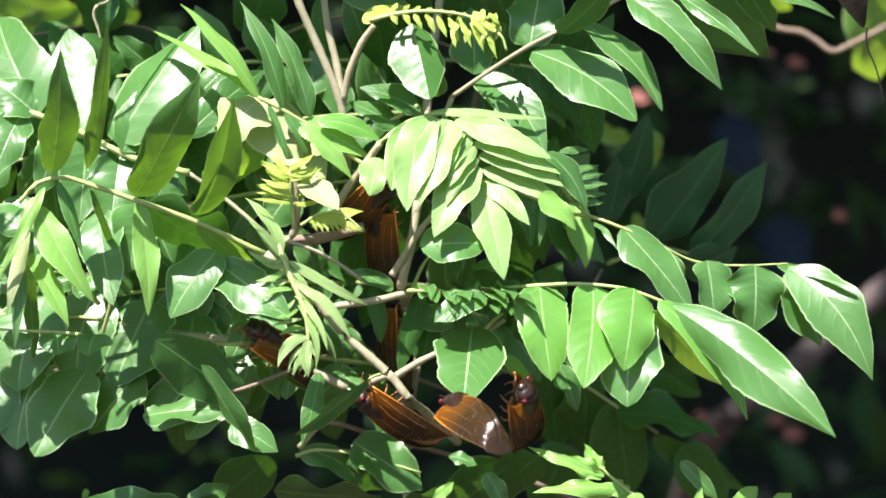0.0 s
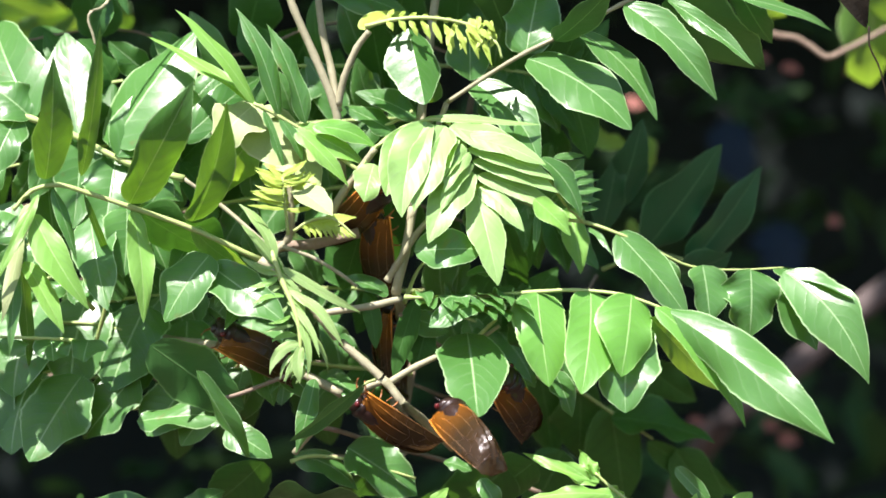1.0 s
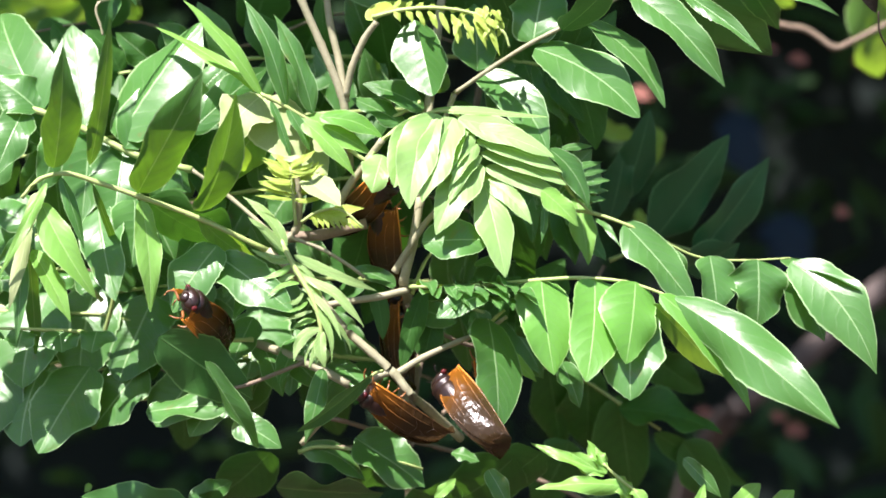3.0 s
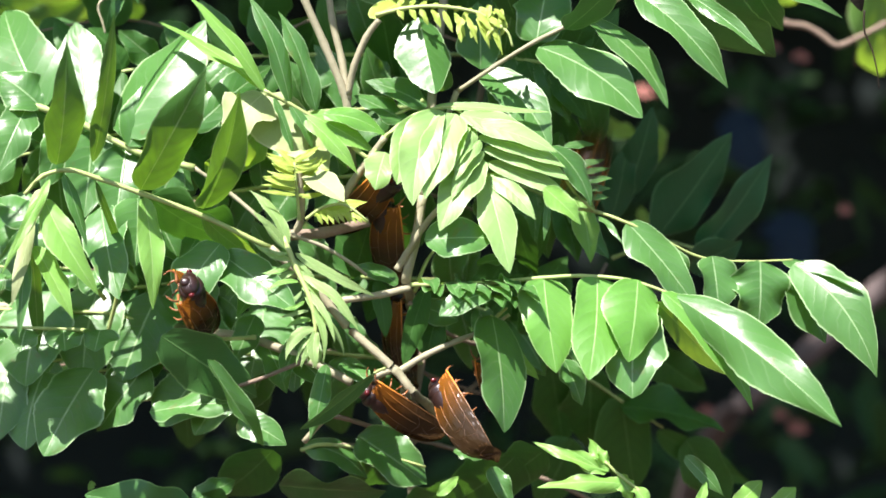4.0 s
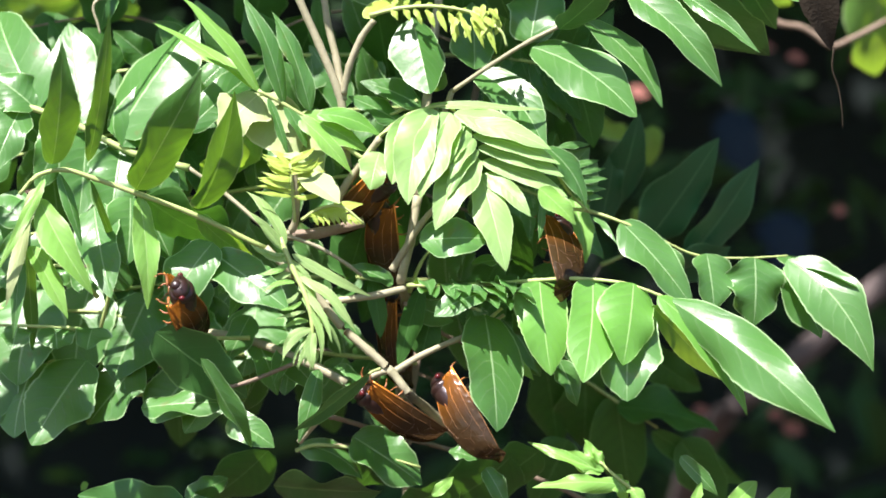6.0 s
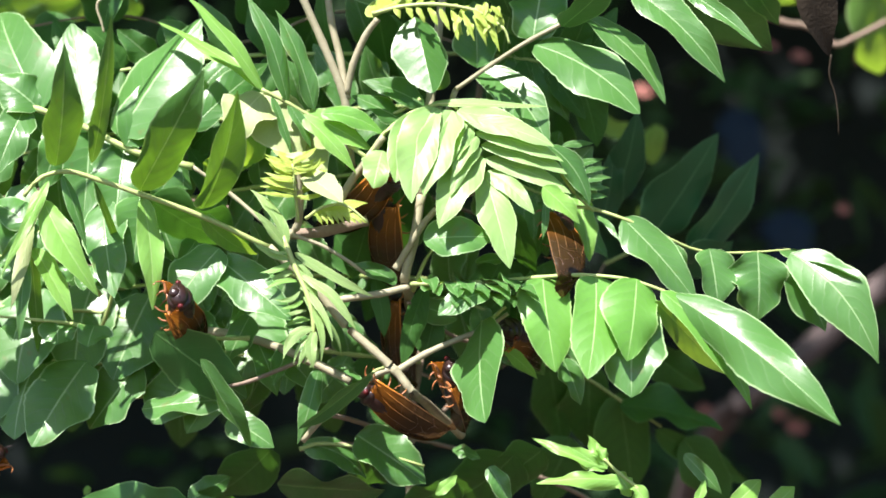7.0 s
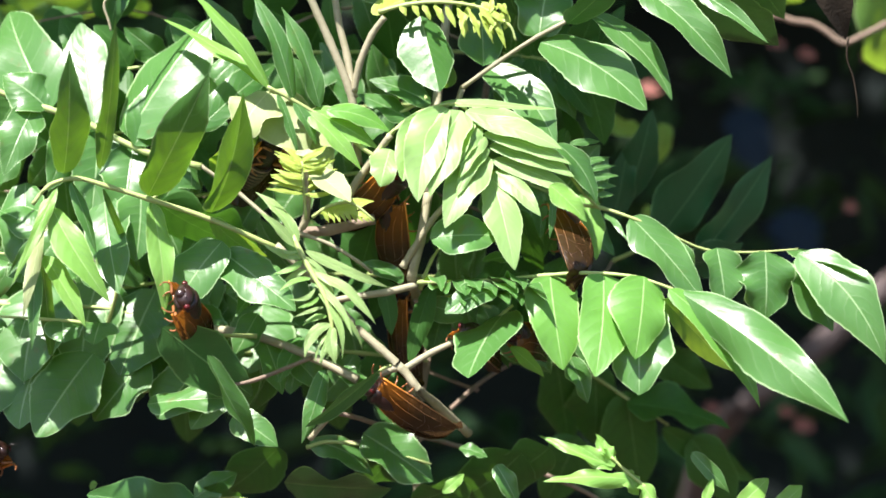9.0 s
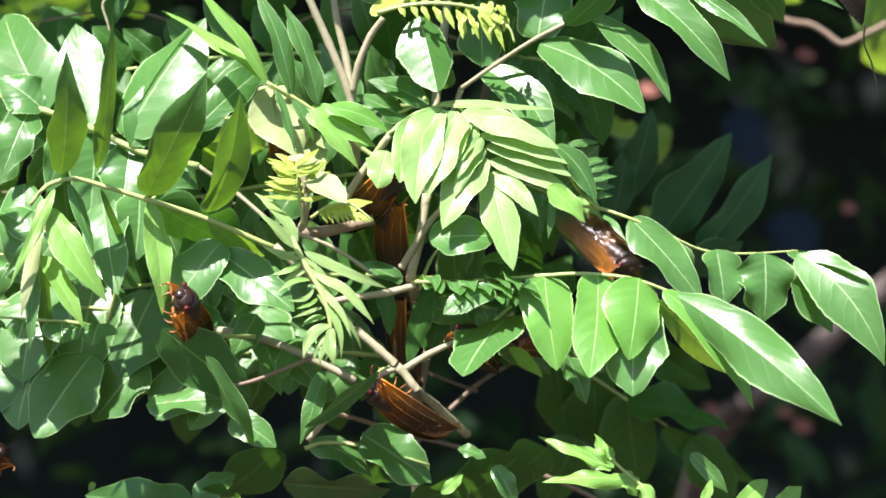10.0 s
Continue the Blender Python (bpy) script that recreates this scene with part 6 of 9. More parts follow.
leaflet(leaf_bt, (-0.0206, 0.8097, 1.3278), (-0.0371, 0.8344, 1.3007), 0.0215, (0.03, -0.73, -0.68), 9, 0.062, 0, SHADE)
leaflet(leaf_bt, (-0.0693, 0.8139, 1.3208), (-0.0967, 0.8408, 1.2977), 0.0238, (-0.03, -0.67, -0.74), 6, 0.045, 0, SHADE)
leaflet(leaf_bt, (0.0035, 0.8034, 1.3087), (-0.0186, 0.8164, 1.2984), 0.0216, (-0.02, -0.64, -0.77), 9, 0.029, 0, SHADE)
leaflet(leaf_bt, (0.0148, 0.7676, 1.319), (0.023, 0.7646, 1.3048), 0.0075, (0.2, -0.93, 0.31), 9, 0.047, 0, LEAF)
leaflet(leaf_bt, (-0.005, 0.7676, 1.3086), (0.0034, 0.7732, 1.3153), 0.005, (0.33, -0.89, 0.33), 9, 0.059, 0, FRESH)
leaflet(leaf_bt, (0.0013, 0.8034, 1.3218), (0.0122, 0.8013, 1.3188), 0.0071, (0.11, -0.6, 0.79), 11, 0.048, 0, LEAF)
leaflet(leaf_bt, (0.0255, 0.8118, 1.3188), (-0.0009, 0.8402, 1.2954), 0.0283, (-0.1, -0.69, -0.72), 11, 0.05, 0, SHADE)
leaflet(leaf_bt, (0.0364, 0.8097, 1.3212), (0.0148, 0.8298, 1.3057), 0.0244, (-0.1, -0.67, -0.74), 8, 0.054, 0, SHADE)

leaf_bl = compound_leaf(shrub, (-0.0797, 0.8076, 1.2995), [(-0.0797, 0.8076, 1.2995), (-0.0885, 0.8076, 1.3017), (-0.1016, 0.8076, 1.3006)], 0.00084, 0.00046, "rounded leaflets at the foot", STALK)
leaflet(leaf_bl, (-0.0984, 0.8034, 1.2952), (-0.1382, 0.7893, 1.3069), 0.0235, (0.37, -0.91, 0.19), 12, 0.028, 0, DENSE, 0.8)
leaflet(leaf_bl, (-0.1, 0.8034, 1.3022), (-0.0842, 0.8126, 1.3103), 0.0103, (0.29, -0.86, 0.42), 12, 0.067, 0, LEAF)
leaflet(leaf_bl, (-0.0983, 0.8076, 1.3039), (-0.0822, 0.8106, 1.2991), 0.0233, (-0.14, -0.56, -0.82), 1, 0.067, 0, SHADE)
leaflet(leaf_bl, (-0.1388, 0.8076, 1.3094), (-0.1406, 0.8051, 1.3064), 0.0031, (0.37, -0.81, 0.45), 13, 0.044, 0, FRESH)

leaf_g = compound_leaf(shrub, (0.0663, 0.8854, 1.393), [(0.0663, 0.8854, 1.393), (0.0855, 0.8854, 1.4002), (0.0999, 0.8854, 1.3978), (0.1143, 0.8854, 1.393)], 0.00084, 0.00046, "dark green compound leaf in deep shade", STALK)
leaflet(leaf_g, (0.0855, 0.8854, 1.4022), (0.1144, 0.8649, 1.4453), 0.0243, (0.06, -0.88, -0.46), 1, 0.031, 0, SKY_SHADE)
leaflet(leaf_g, (0.1035, 0.8854, 1.3954), (0.1319, 0.8717, 1.4371), 0.0202, (0.16, -0.9, -0.41), 13, 0.054, 0, SKY_SHADE)
leaflet(leaf_g, (0.0723, 0.8854, 1.4194), (0.0818, 0.8672, 1.4555), 0.0188, (0.11, -0.88, -0.47), 1, 0.047, 0, SKY_SHADE)
leaflet(leaf_g, (0.0663, 0.8854, 1.4098), (0.0725, 0.8734, 1.4429), 0.0148, (0.16, -0.92, -0.36), 9, 0.034, 0, SKY_SHADE)
leaflet(leaf_g, (0.0951, 0.8854, 1.3906), (0.119, 0.8671, 1.4002), 0.0205, (-0.13, -0.58, -0.8), 8, 0.065, 0, SKY_SHADE)

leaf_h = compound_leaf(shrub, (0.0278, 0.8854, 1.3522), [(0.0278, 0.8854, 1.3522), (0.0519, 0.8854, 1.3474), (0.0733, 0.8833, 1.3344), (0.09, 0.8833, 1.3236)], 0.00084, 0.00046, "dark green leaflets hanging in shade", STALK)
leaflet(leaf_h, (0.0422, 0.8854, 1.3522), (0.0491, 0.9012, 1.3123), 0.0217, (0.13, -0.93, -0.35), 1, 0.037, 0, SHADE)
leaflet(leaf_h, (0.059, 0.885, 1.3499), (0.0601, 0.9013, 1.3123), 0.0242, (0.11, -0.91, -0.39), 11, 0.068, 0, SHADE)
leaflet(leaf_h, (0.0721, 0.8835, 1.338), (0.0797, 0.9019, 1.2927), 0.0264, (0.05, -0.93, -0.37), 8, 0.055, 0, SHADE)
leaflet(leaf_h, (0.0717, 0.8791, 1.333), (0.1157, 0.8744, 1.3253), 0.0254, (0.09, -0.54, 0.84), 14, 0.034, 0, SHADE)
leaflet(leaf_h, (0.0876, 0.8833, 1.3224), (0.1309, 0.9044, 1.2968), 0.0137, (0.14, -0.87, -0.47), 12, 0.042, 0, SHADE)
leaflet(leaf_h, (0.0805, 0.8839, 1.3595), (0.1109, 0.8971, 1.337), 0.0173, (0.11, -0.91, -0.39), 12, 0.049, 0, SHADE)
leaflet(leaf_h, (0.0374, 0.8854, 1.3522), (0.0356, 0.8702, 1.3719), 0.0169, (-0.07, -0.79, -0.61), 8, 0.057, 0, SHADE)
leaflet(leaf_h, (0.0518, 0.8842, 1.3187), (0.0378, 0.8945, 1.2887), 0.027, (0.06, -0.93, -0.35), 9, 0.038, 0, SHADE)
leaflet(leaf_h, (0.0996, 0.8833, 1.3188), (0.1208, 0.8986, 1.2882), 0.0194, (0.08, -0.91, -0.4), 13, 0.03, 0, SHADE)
leaflet(leaf_h, (0.0204, 0.7855, 1.3615), (0.0336, 0.7844, 1.3505), 0.006, (0.21, -0.92, 0.34), 8, 0.05, 0, FRESH)
leaflet(leaf_h, (0.043, 0.7886, 1.3575), (0.0503, 0.786, 1.3405), 0.0097, (0.38, -0.88, 0.3), 12, 0.024, 0, LEAF)

leaf_n = compound_leaf(shrub, (0.0824, 0.7676, 1.2962), [(0.0824, 0.7676, 1.2962), (0.072, 0.7676, 1.3082), (0.0626, 0.7676, 1.3159), (0.057, 0.7676, 1.3211)], 0.00084, 0.00046, "small bright shoot of new leaves", STALK)
leaflet(leaf_n, (0.0585, 0.7676, 1.3174), (0.0316, 0.7674, 1.3305), 0.0057, (0.21, -0.88, 0.42), 1, 0.031, -0.06, FRESH, 0.1, 0.42, 2.2)
leaflet(leaf_n, (0.0579, 0.7676, 1.3174), (0.0518, 0.7702, 1.3303), 0.0073, (0.3, -0.9, 0.32), 12, 0.024, 0, FRESH, 0.1, 0.42, 2.2)
leaflet(leaf_n, (0.0574, 0.7676, 1.3165), (0.0449, 0.7667, 1.3254), 0.006, (0.29, -0.9, 0.33), 13, 0.038, 0, FRESH, 0.1, 0.42, 2.2)
leaflet(leaf_n, (0.0647, 0.7676, 1.3128), (0.0337, 0.7577, 1.3148), 0.0079, (0.3, -0.85, 0.43), 1, 0.058, 0, FRESH, 0.1, 0.42, 2.2)
leaflet(leaf_n, (0.0616, 0.7676, 1.3159), (0.0678, 0.7666, 1.3077), 0.0078, (0.3, -0.9, 0.33), 7, 0.046, 0, FRESH, 0.1, 0.42, 2.2)
leaflet(leaf_n, (0.0678, 0.7676, 1.3118), (0.0738, 0.7646, 1.3038), 0.0078, (0.19, -0.87, 0.46), 8, 0.049, 0, FRESH, 0.1, 0.42, 2.2)
leaflet(leaf_n, (0.0574, 0.7676, 1.3201), (0.0545, 0.7704, 1.3271), 0.0056, (0.28, -0.85, 0.45), 13, 0.036, 0, FRESH, 0.1, 0.42, 2.2)

leaf_n2 = compound_leaf(shrub, (0.1053, 0.7676, 1.2878), [(0.1053, 0.7676, 1.2878), (0.1074, 0.7676, 1.2982), (0.1136, 0.7676, 1.3024)], 0.00084, 0.00046, "tips of new leaves at the bottom", STALK)
leaflet(leaf_n2, (0.0912, 0.7676, 1.3045), (0.0952, 0.7734, 1.3132), 0.0046, (0.23, -0.85, 0.47), 12, 0.037, 0, FRESH)
leaflet(leaf_n2, (0.1043, 0.7676, 1.3034), (0.1165, 0.7755, 1.3136), 0.008, (0.2, -0.88, 0.44), 9, 0.066, 0, FRESH, 0.5)
leaflet(leaf_n2, (0.1188, 0.7676, 1.3034), (0.1285, 0.7743, 1.3108), 0.0072, (0.28, -0.86, 0.42), 9, 0.067, 0, FRESH, 0.5)
leaflet(leaf_n2, (0.088, 0.7802, 1.3219), (0.1022, 0.7787, 1.3073), 0.0064, (0.02, -0.99, 0.12), 7, 0.053, 0, LEAF)

# leaf_o1 to leaf_o10: unseen overhead leaves, added to shade what lies below
leaf_o1 = compound_leaf(shrub, (0.0866, 0.7676, 1.6374), [(0.0866, 0.7676, 1.6374), (0.056, 0.776, 1.5811), (0.0247, 0.7844, 1.5746), (-0.018, 0.7886, 1.5713)], 0.00084, 0.00046, "unseen upper compound leaf added to shade the lower ones", STALK)
leaflet(leaf_o1, (0.0769, 0.7747, 1.5809), (0.0689, 0.7568, 1.5582), 0.0331, (-0.11, -0.76, 0.64), 14, 0.058, 0, LEAF, 0.7)
leaflet(leaf_o1, (0.0623, 0.776, 1.5769), (0.0549, 0.7616, 1.5592), 0.0329, (-0.04, -0.77, 0.64), 12, 0.023, 0, LEAF, 0.7)
leaflet(leaf_o1, (0.0477, 0.7781, 1.5816), (0.0404, 0.7601, 1.5589), 0.0331, (-0.1, -0.77, 0.64), 1, 0.055, 0, LEAF, 0.7)
leaflet(leaf_o1, (0.0331, 0.782, 1.5783), (0.0262, 0.7676, 1.5605), 0.0331, (-0.03, -0.77, 0.63), 13, 0.025, 0, LEAF, 0.7)
leaflet(leaf_o1, (0.0183, 0.785, 1.5832), (0.0116, 0.767, 1.5603), 0.0324, (0.02, -0.79, 0.61), 11, 0.029, 0, LEAF, 0.7)
leaflet(leaf_o1, (0.0034, 0.7865, 1.5793), (-0.0029, 0.772, 1.5614), 0.0342, (-0.11, -0.76, 0.65), 11, 0.07, 0, LEAF, 0.7)
leaflet(leaf_o1, (-0.0115, 0.7879, 1.5839), (-0.0175, 0.7699, 1.5609), 0.0333, (-0.08, -0.78, 0.63), 1, 0.044, 0, LEAF, 0.7)
leaflet(leaf_o1, (-0.0265, 0.7886, 1.5798), (-0.0323, 0.7742, 1.5618), 0.0334, (-0.02, -0.78, 0.63), 1, 0.041, 0, LEAF, 0.7)
leaflet(leaf_o1, (-0.0415, 0.7886, 1.5841), (-0.0468, 0.7707, 1.5611), 0.033, (-0.03, -0.78, 0.62), 13, 0.047, 0, LEAF, 0.7)

leaf_o2 = compound_leaf(shrub, (0.1121, 0.8012, 1.6305), [(0.1121, 0.8012, 1.6305), (0.0694, 0.8097, 1.5802), (0.0256, 0.8139, 1.5723), (-0.0186, 0.8181, 1.571)], 0.00084, 0.00046, "unseen upper compound leaf added to shade the lower ones", STALK)
leaflet(leaf_o2, (0.1041, 0.8065, 1.5839), (0.0953, 0.7885, 1.5606), 0.0336, (-0.03, -0.79, 0.62), 11, 0.05, 0, LEAF, 0.7)
leaflet(leaf_o2, (0.089, 0.8081, 1.5799), (0.0809, 0.7937, 1.5616), 0.0351, (-0.11, -0.76, 0.64), 9, 0.02, 0, LEAF, 0.7)
leaflet(leaf_o2, (0.0737, 0.8089, 1.5844), (0.0656, 0.7909, 1.561), 0.0339, (-0.04, -0.79, 0.62), 13, 0.021, 0, LEAF, 0.7)
leaflet(leaf_o2, (0.0585, 0.8107, 1.5804), (0.0509, 0.7963, 1.5621), 0.034, (0, -0.79, 0.62), 12, 0.042, 0, LEAF, 0.7)
leaflet(leaf_o2, (0.0431, 0.812, 1.5851), (0.0357, 0.794, 1.5617), 0.0339, (-0.03, -0.79, 0.61), 11, 0.056, 0, LEAF, 0.7)
leaflet(leaf_o2, (0.0278, 0.8135, 1.5811), (0.0208, 0.7991, 1.5627), 0.0346, (-0.05, -0.78, 0.63), 14, 0.058, 0, LEAF, 0.7)
leaflet(leaf_o2, (0.0124, 0.8151, 1.5858), (0.0056, 0.7971, 1.5623), 0.034, (-0.03, -0.79, 0.61), 1, 0.052, 0, LEAF, 0.7)
leaflet(leaf_o2, (-0.0031, 0.8166, 1.5818), (-0.0096, 0.8021, 1.5633), 0.0344, (-0.01, -0.79, 0.62), 1, 0.026, 0, LEAF, 0.7)
leaflet(leaf_o2, (-0.0186, 0.818, 1.5865), (-0.0247, 0.8, 1.5629), 0.0342, (-0.03, -0.79, 0.61), 14, 0.051, 0, LEAF, 0.7)

leaf_o3 = compound_leaf(shrub, (0.1174, 0.8391, 1.6277), [(0.1174, 0.8391, 1.6277), (0.0724, 0.8454, 1.579), (0.0267, 0.8475, 1.5749), (-0.0193, 0.8475, 1.5772)], 0.00084, 0.00046, "unseen upper compound leaf added to shade the lower ones", STALK)
leaflet(leaf_o3, (0.1087, 0.8425, 1.5875), (0.0997, 0.8246, 1.5634), 0.0376, (-0.04, -0.79, 0.61), 13, 0.037, 0, LEAF, 0.7)
leaflet(leaf_o3, (0.0917, 0.8439, 1.5833), (0.0834, 0.8295, 1.5644), 0.0379, (-0.02, -0.79, 0.61), 12, 0.024, 0, LEAF, 0.7)
leaflet(leaf_o3, (0.0747, 0.8447, 1.588), (0.0663, 0.8267, 1.5638), 0.0382, (-0.09, -0.78, 0.61), 11, 0.057, 0, LEAF, 0.7)
leaflet(leaf_o3, (0.0576, 0.8461, 1.5837), (0.0498, 0.8317, 1.5648), 0.0389, (-0.09, -0.77, 0.63), 14, 0.033, 0, LEAF, 0.7)
leaflet(leaf_o3, (0.0404, 0.8468, 1.5885), (0.0328, 0.8289, 1.5643), 0.0381, (-0.08, -0.79, 0.61), 13, 0.049, 0, LEAF, 0.7)
leaflet(leaf_o3, (0.0232, 0.8475, 1.5841), (0.016, 0.8331, 1.5651), 0.0383, (-0.04, -0.79, 0.61), 14, 0.069, 0, LEAF, 0.7)
leaflet(leaf_o3, (0.006, 0.8475, 1.5887), (-0.0009, 0.8296, 1.5644), 0.0372, (0.03, -0.81, 0.59), 13, 0.027, 0, LEAF, 0.7)
leaflet(leaf_o3, (-0.0113, 0.8475, 1.5841), (-0.0178, 0.8331, 1.5651), 0.0384, (-0.05, -0.79, 0.62), 12, 0.052, 0, LEAF, 0.7)

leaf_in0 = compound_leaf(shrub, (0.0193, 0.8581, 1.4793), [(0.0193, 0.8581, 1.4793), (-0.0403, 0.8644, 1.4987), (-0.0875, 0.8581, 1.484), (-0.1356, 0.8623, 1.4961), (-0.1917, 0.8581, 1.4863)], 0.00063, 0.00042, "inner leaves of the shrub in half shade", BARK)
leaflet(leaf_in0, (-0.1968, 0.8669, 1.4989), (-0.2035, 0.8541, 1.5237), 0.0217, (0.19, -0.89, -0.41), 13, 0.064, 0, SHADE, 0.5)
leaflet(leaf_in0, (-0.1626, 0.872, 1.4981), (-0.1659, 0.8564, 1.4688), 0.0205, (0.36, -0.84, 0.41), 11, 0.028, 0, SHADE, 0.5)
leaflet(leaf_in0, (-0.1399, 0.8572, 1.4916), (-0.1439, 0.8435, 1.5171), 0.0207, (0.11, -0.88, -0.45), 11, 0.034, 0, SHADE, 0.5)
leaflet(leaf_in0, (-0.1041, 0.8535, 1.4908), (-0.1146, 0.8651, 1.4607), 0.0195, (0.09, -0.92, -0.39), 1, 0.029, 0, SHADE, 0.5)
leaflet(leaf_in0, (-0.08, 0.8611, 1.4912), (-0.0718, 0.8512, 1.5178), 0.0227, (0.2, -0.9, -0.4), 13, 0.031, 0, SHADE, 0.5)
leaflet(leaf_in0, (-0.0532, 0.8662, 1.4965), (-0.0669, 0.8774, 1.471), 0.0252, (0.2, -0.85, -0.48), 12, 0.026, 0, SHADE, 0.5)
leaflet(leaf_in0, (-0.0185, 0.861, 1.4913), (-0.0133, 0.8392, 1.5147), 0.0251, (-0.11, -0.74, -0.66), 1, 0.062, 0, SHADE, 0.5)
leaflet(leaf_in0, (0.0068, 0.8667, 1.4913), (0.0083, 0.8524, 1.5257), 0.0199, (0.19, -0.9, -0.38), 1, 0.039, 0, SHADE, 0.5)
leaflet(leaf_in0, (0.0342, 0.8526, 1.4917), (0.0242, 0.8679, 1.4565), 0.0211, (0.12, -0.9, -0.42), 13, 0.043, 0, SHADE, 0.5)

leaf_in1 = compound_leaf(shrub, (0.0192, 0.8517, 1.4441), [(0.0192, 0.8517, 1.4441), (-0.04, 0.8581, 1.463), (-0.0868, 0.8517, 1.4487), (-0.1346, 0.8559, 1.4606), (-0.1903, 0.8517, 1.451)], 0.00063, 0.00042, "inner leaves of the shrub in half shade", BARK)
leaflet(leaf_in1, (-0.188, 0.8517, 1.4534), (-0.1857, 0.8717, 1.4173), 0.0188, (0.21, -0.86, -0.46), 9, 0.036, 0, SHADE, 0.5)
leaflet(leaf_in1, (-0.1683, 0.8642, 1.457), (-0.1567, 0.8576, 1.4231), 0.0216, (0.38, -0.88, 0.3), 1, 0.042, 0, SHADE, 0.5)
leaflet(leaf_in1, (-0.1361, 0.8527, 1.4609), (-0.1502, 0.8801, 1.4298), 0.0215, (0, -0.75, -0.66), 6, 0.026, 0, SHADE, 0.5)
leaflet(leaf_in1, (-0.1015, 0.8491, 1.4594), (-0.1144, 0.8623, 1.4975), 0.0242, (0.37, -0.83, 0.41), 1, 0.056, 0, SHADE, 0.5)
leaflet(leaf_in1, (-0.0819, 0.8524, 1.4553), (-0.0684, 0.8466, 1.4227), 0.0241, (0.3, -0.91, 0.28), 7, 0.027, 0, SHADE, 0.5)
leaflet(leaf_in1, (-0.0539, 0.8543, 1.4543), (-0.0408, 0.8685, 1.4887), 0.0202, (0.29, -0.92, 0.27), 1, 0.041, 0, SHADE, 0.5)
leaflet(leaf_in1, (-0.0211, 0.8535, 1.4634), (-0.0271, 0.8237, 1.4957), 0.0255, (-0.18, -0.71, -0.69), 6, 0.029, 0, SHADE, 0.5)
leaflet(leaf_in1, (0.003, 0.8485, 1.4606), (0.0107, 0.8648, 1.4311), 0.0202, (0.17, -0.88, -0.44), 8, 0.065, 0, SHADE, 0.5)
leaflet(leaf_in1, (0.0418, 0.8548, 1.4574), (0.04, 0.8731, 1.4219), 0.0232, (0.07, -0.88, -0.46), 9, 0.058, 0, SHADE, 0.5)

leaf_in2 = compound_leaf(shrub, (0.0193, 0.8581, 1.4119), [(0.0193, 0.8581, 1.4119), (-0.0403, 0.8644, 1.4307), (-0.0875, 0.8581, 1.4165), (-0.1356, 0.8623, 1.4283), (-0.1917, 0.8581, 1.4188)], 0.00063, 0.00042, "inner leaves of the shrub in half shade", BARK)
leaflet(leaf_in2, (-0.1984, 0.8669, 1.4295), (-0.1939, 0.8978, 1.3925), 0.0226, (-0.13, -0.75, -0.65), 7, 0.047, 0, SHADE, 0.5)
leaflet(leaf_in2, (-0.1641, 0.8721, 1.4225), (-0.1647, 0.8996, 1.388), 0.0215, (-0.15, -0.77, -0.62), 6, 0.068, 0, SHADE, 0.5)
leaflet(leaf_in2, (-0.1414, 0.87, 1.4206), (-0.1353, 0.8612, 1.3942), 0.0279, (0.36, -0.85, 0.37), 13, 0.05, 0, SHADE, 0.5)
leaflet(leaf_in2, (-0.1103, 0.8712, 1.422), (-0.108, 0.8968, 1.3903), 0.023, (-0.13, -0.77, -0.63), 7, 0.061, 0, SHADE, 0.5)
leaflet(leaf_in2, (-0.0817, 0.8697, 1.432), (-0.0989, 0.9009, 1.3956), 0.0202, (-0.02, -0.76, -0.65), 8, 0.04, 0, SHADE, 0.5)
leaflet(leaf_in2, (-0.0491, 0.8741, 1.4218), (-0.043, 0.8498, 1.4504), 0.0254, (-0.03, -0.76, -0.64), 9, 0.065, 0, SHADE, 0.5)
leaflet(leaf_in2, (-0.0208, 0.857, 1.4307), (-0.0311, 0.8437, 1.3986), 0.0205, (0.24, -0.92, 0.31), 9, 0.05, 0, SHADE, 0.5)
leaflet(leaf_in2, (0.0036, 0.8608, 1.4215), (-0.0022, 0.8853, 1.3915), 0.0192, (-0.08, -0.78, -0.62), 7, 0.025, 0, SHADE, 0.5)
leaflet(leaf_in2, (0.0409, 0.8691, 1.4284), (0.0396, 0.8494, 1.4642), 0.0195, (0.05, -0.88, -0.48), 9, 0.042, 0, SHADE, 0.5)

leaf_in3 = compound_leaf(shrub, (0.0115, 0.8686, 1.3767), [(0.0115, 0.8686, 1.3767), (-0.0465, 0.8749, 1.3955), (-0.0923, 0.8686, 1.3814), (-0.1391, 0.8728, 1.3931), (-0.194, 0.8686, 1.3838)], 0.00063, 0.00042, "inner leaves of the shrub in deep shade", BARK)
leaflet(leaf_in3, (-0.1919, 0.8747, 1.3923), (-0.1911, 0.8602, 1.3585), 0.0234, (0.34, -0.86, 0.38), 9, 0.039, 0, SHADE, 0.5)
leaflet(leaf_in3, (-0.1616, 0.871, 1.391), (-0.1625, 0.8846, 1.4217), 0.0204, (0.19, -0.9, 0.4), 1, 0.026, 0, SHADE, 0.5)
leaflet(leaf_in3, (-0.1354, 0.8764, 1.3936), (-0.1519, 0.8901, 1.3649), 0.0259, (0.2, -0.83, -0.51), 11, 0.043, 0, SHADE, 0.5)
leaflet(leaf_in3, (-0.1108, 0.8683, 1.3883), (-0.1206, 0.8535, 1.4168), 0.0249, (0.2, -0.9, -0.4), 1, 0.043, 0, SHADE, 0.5)
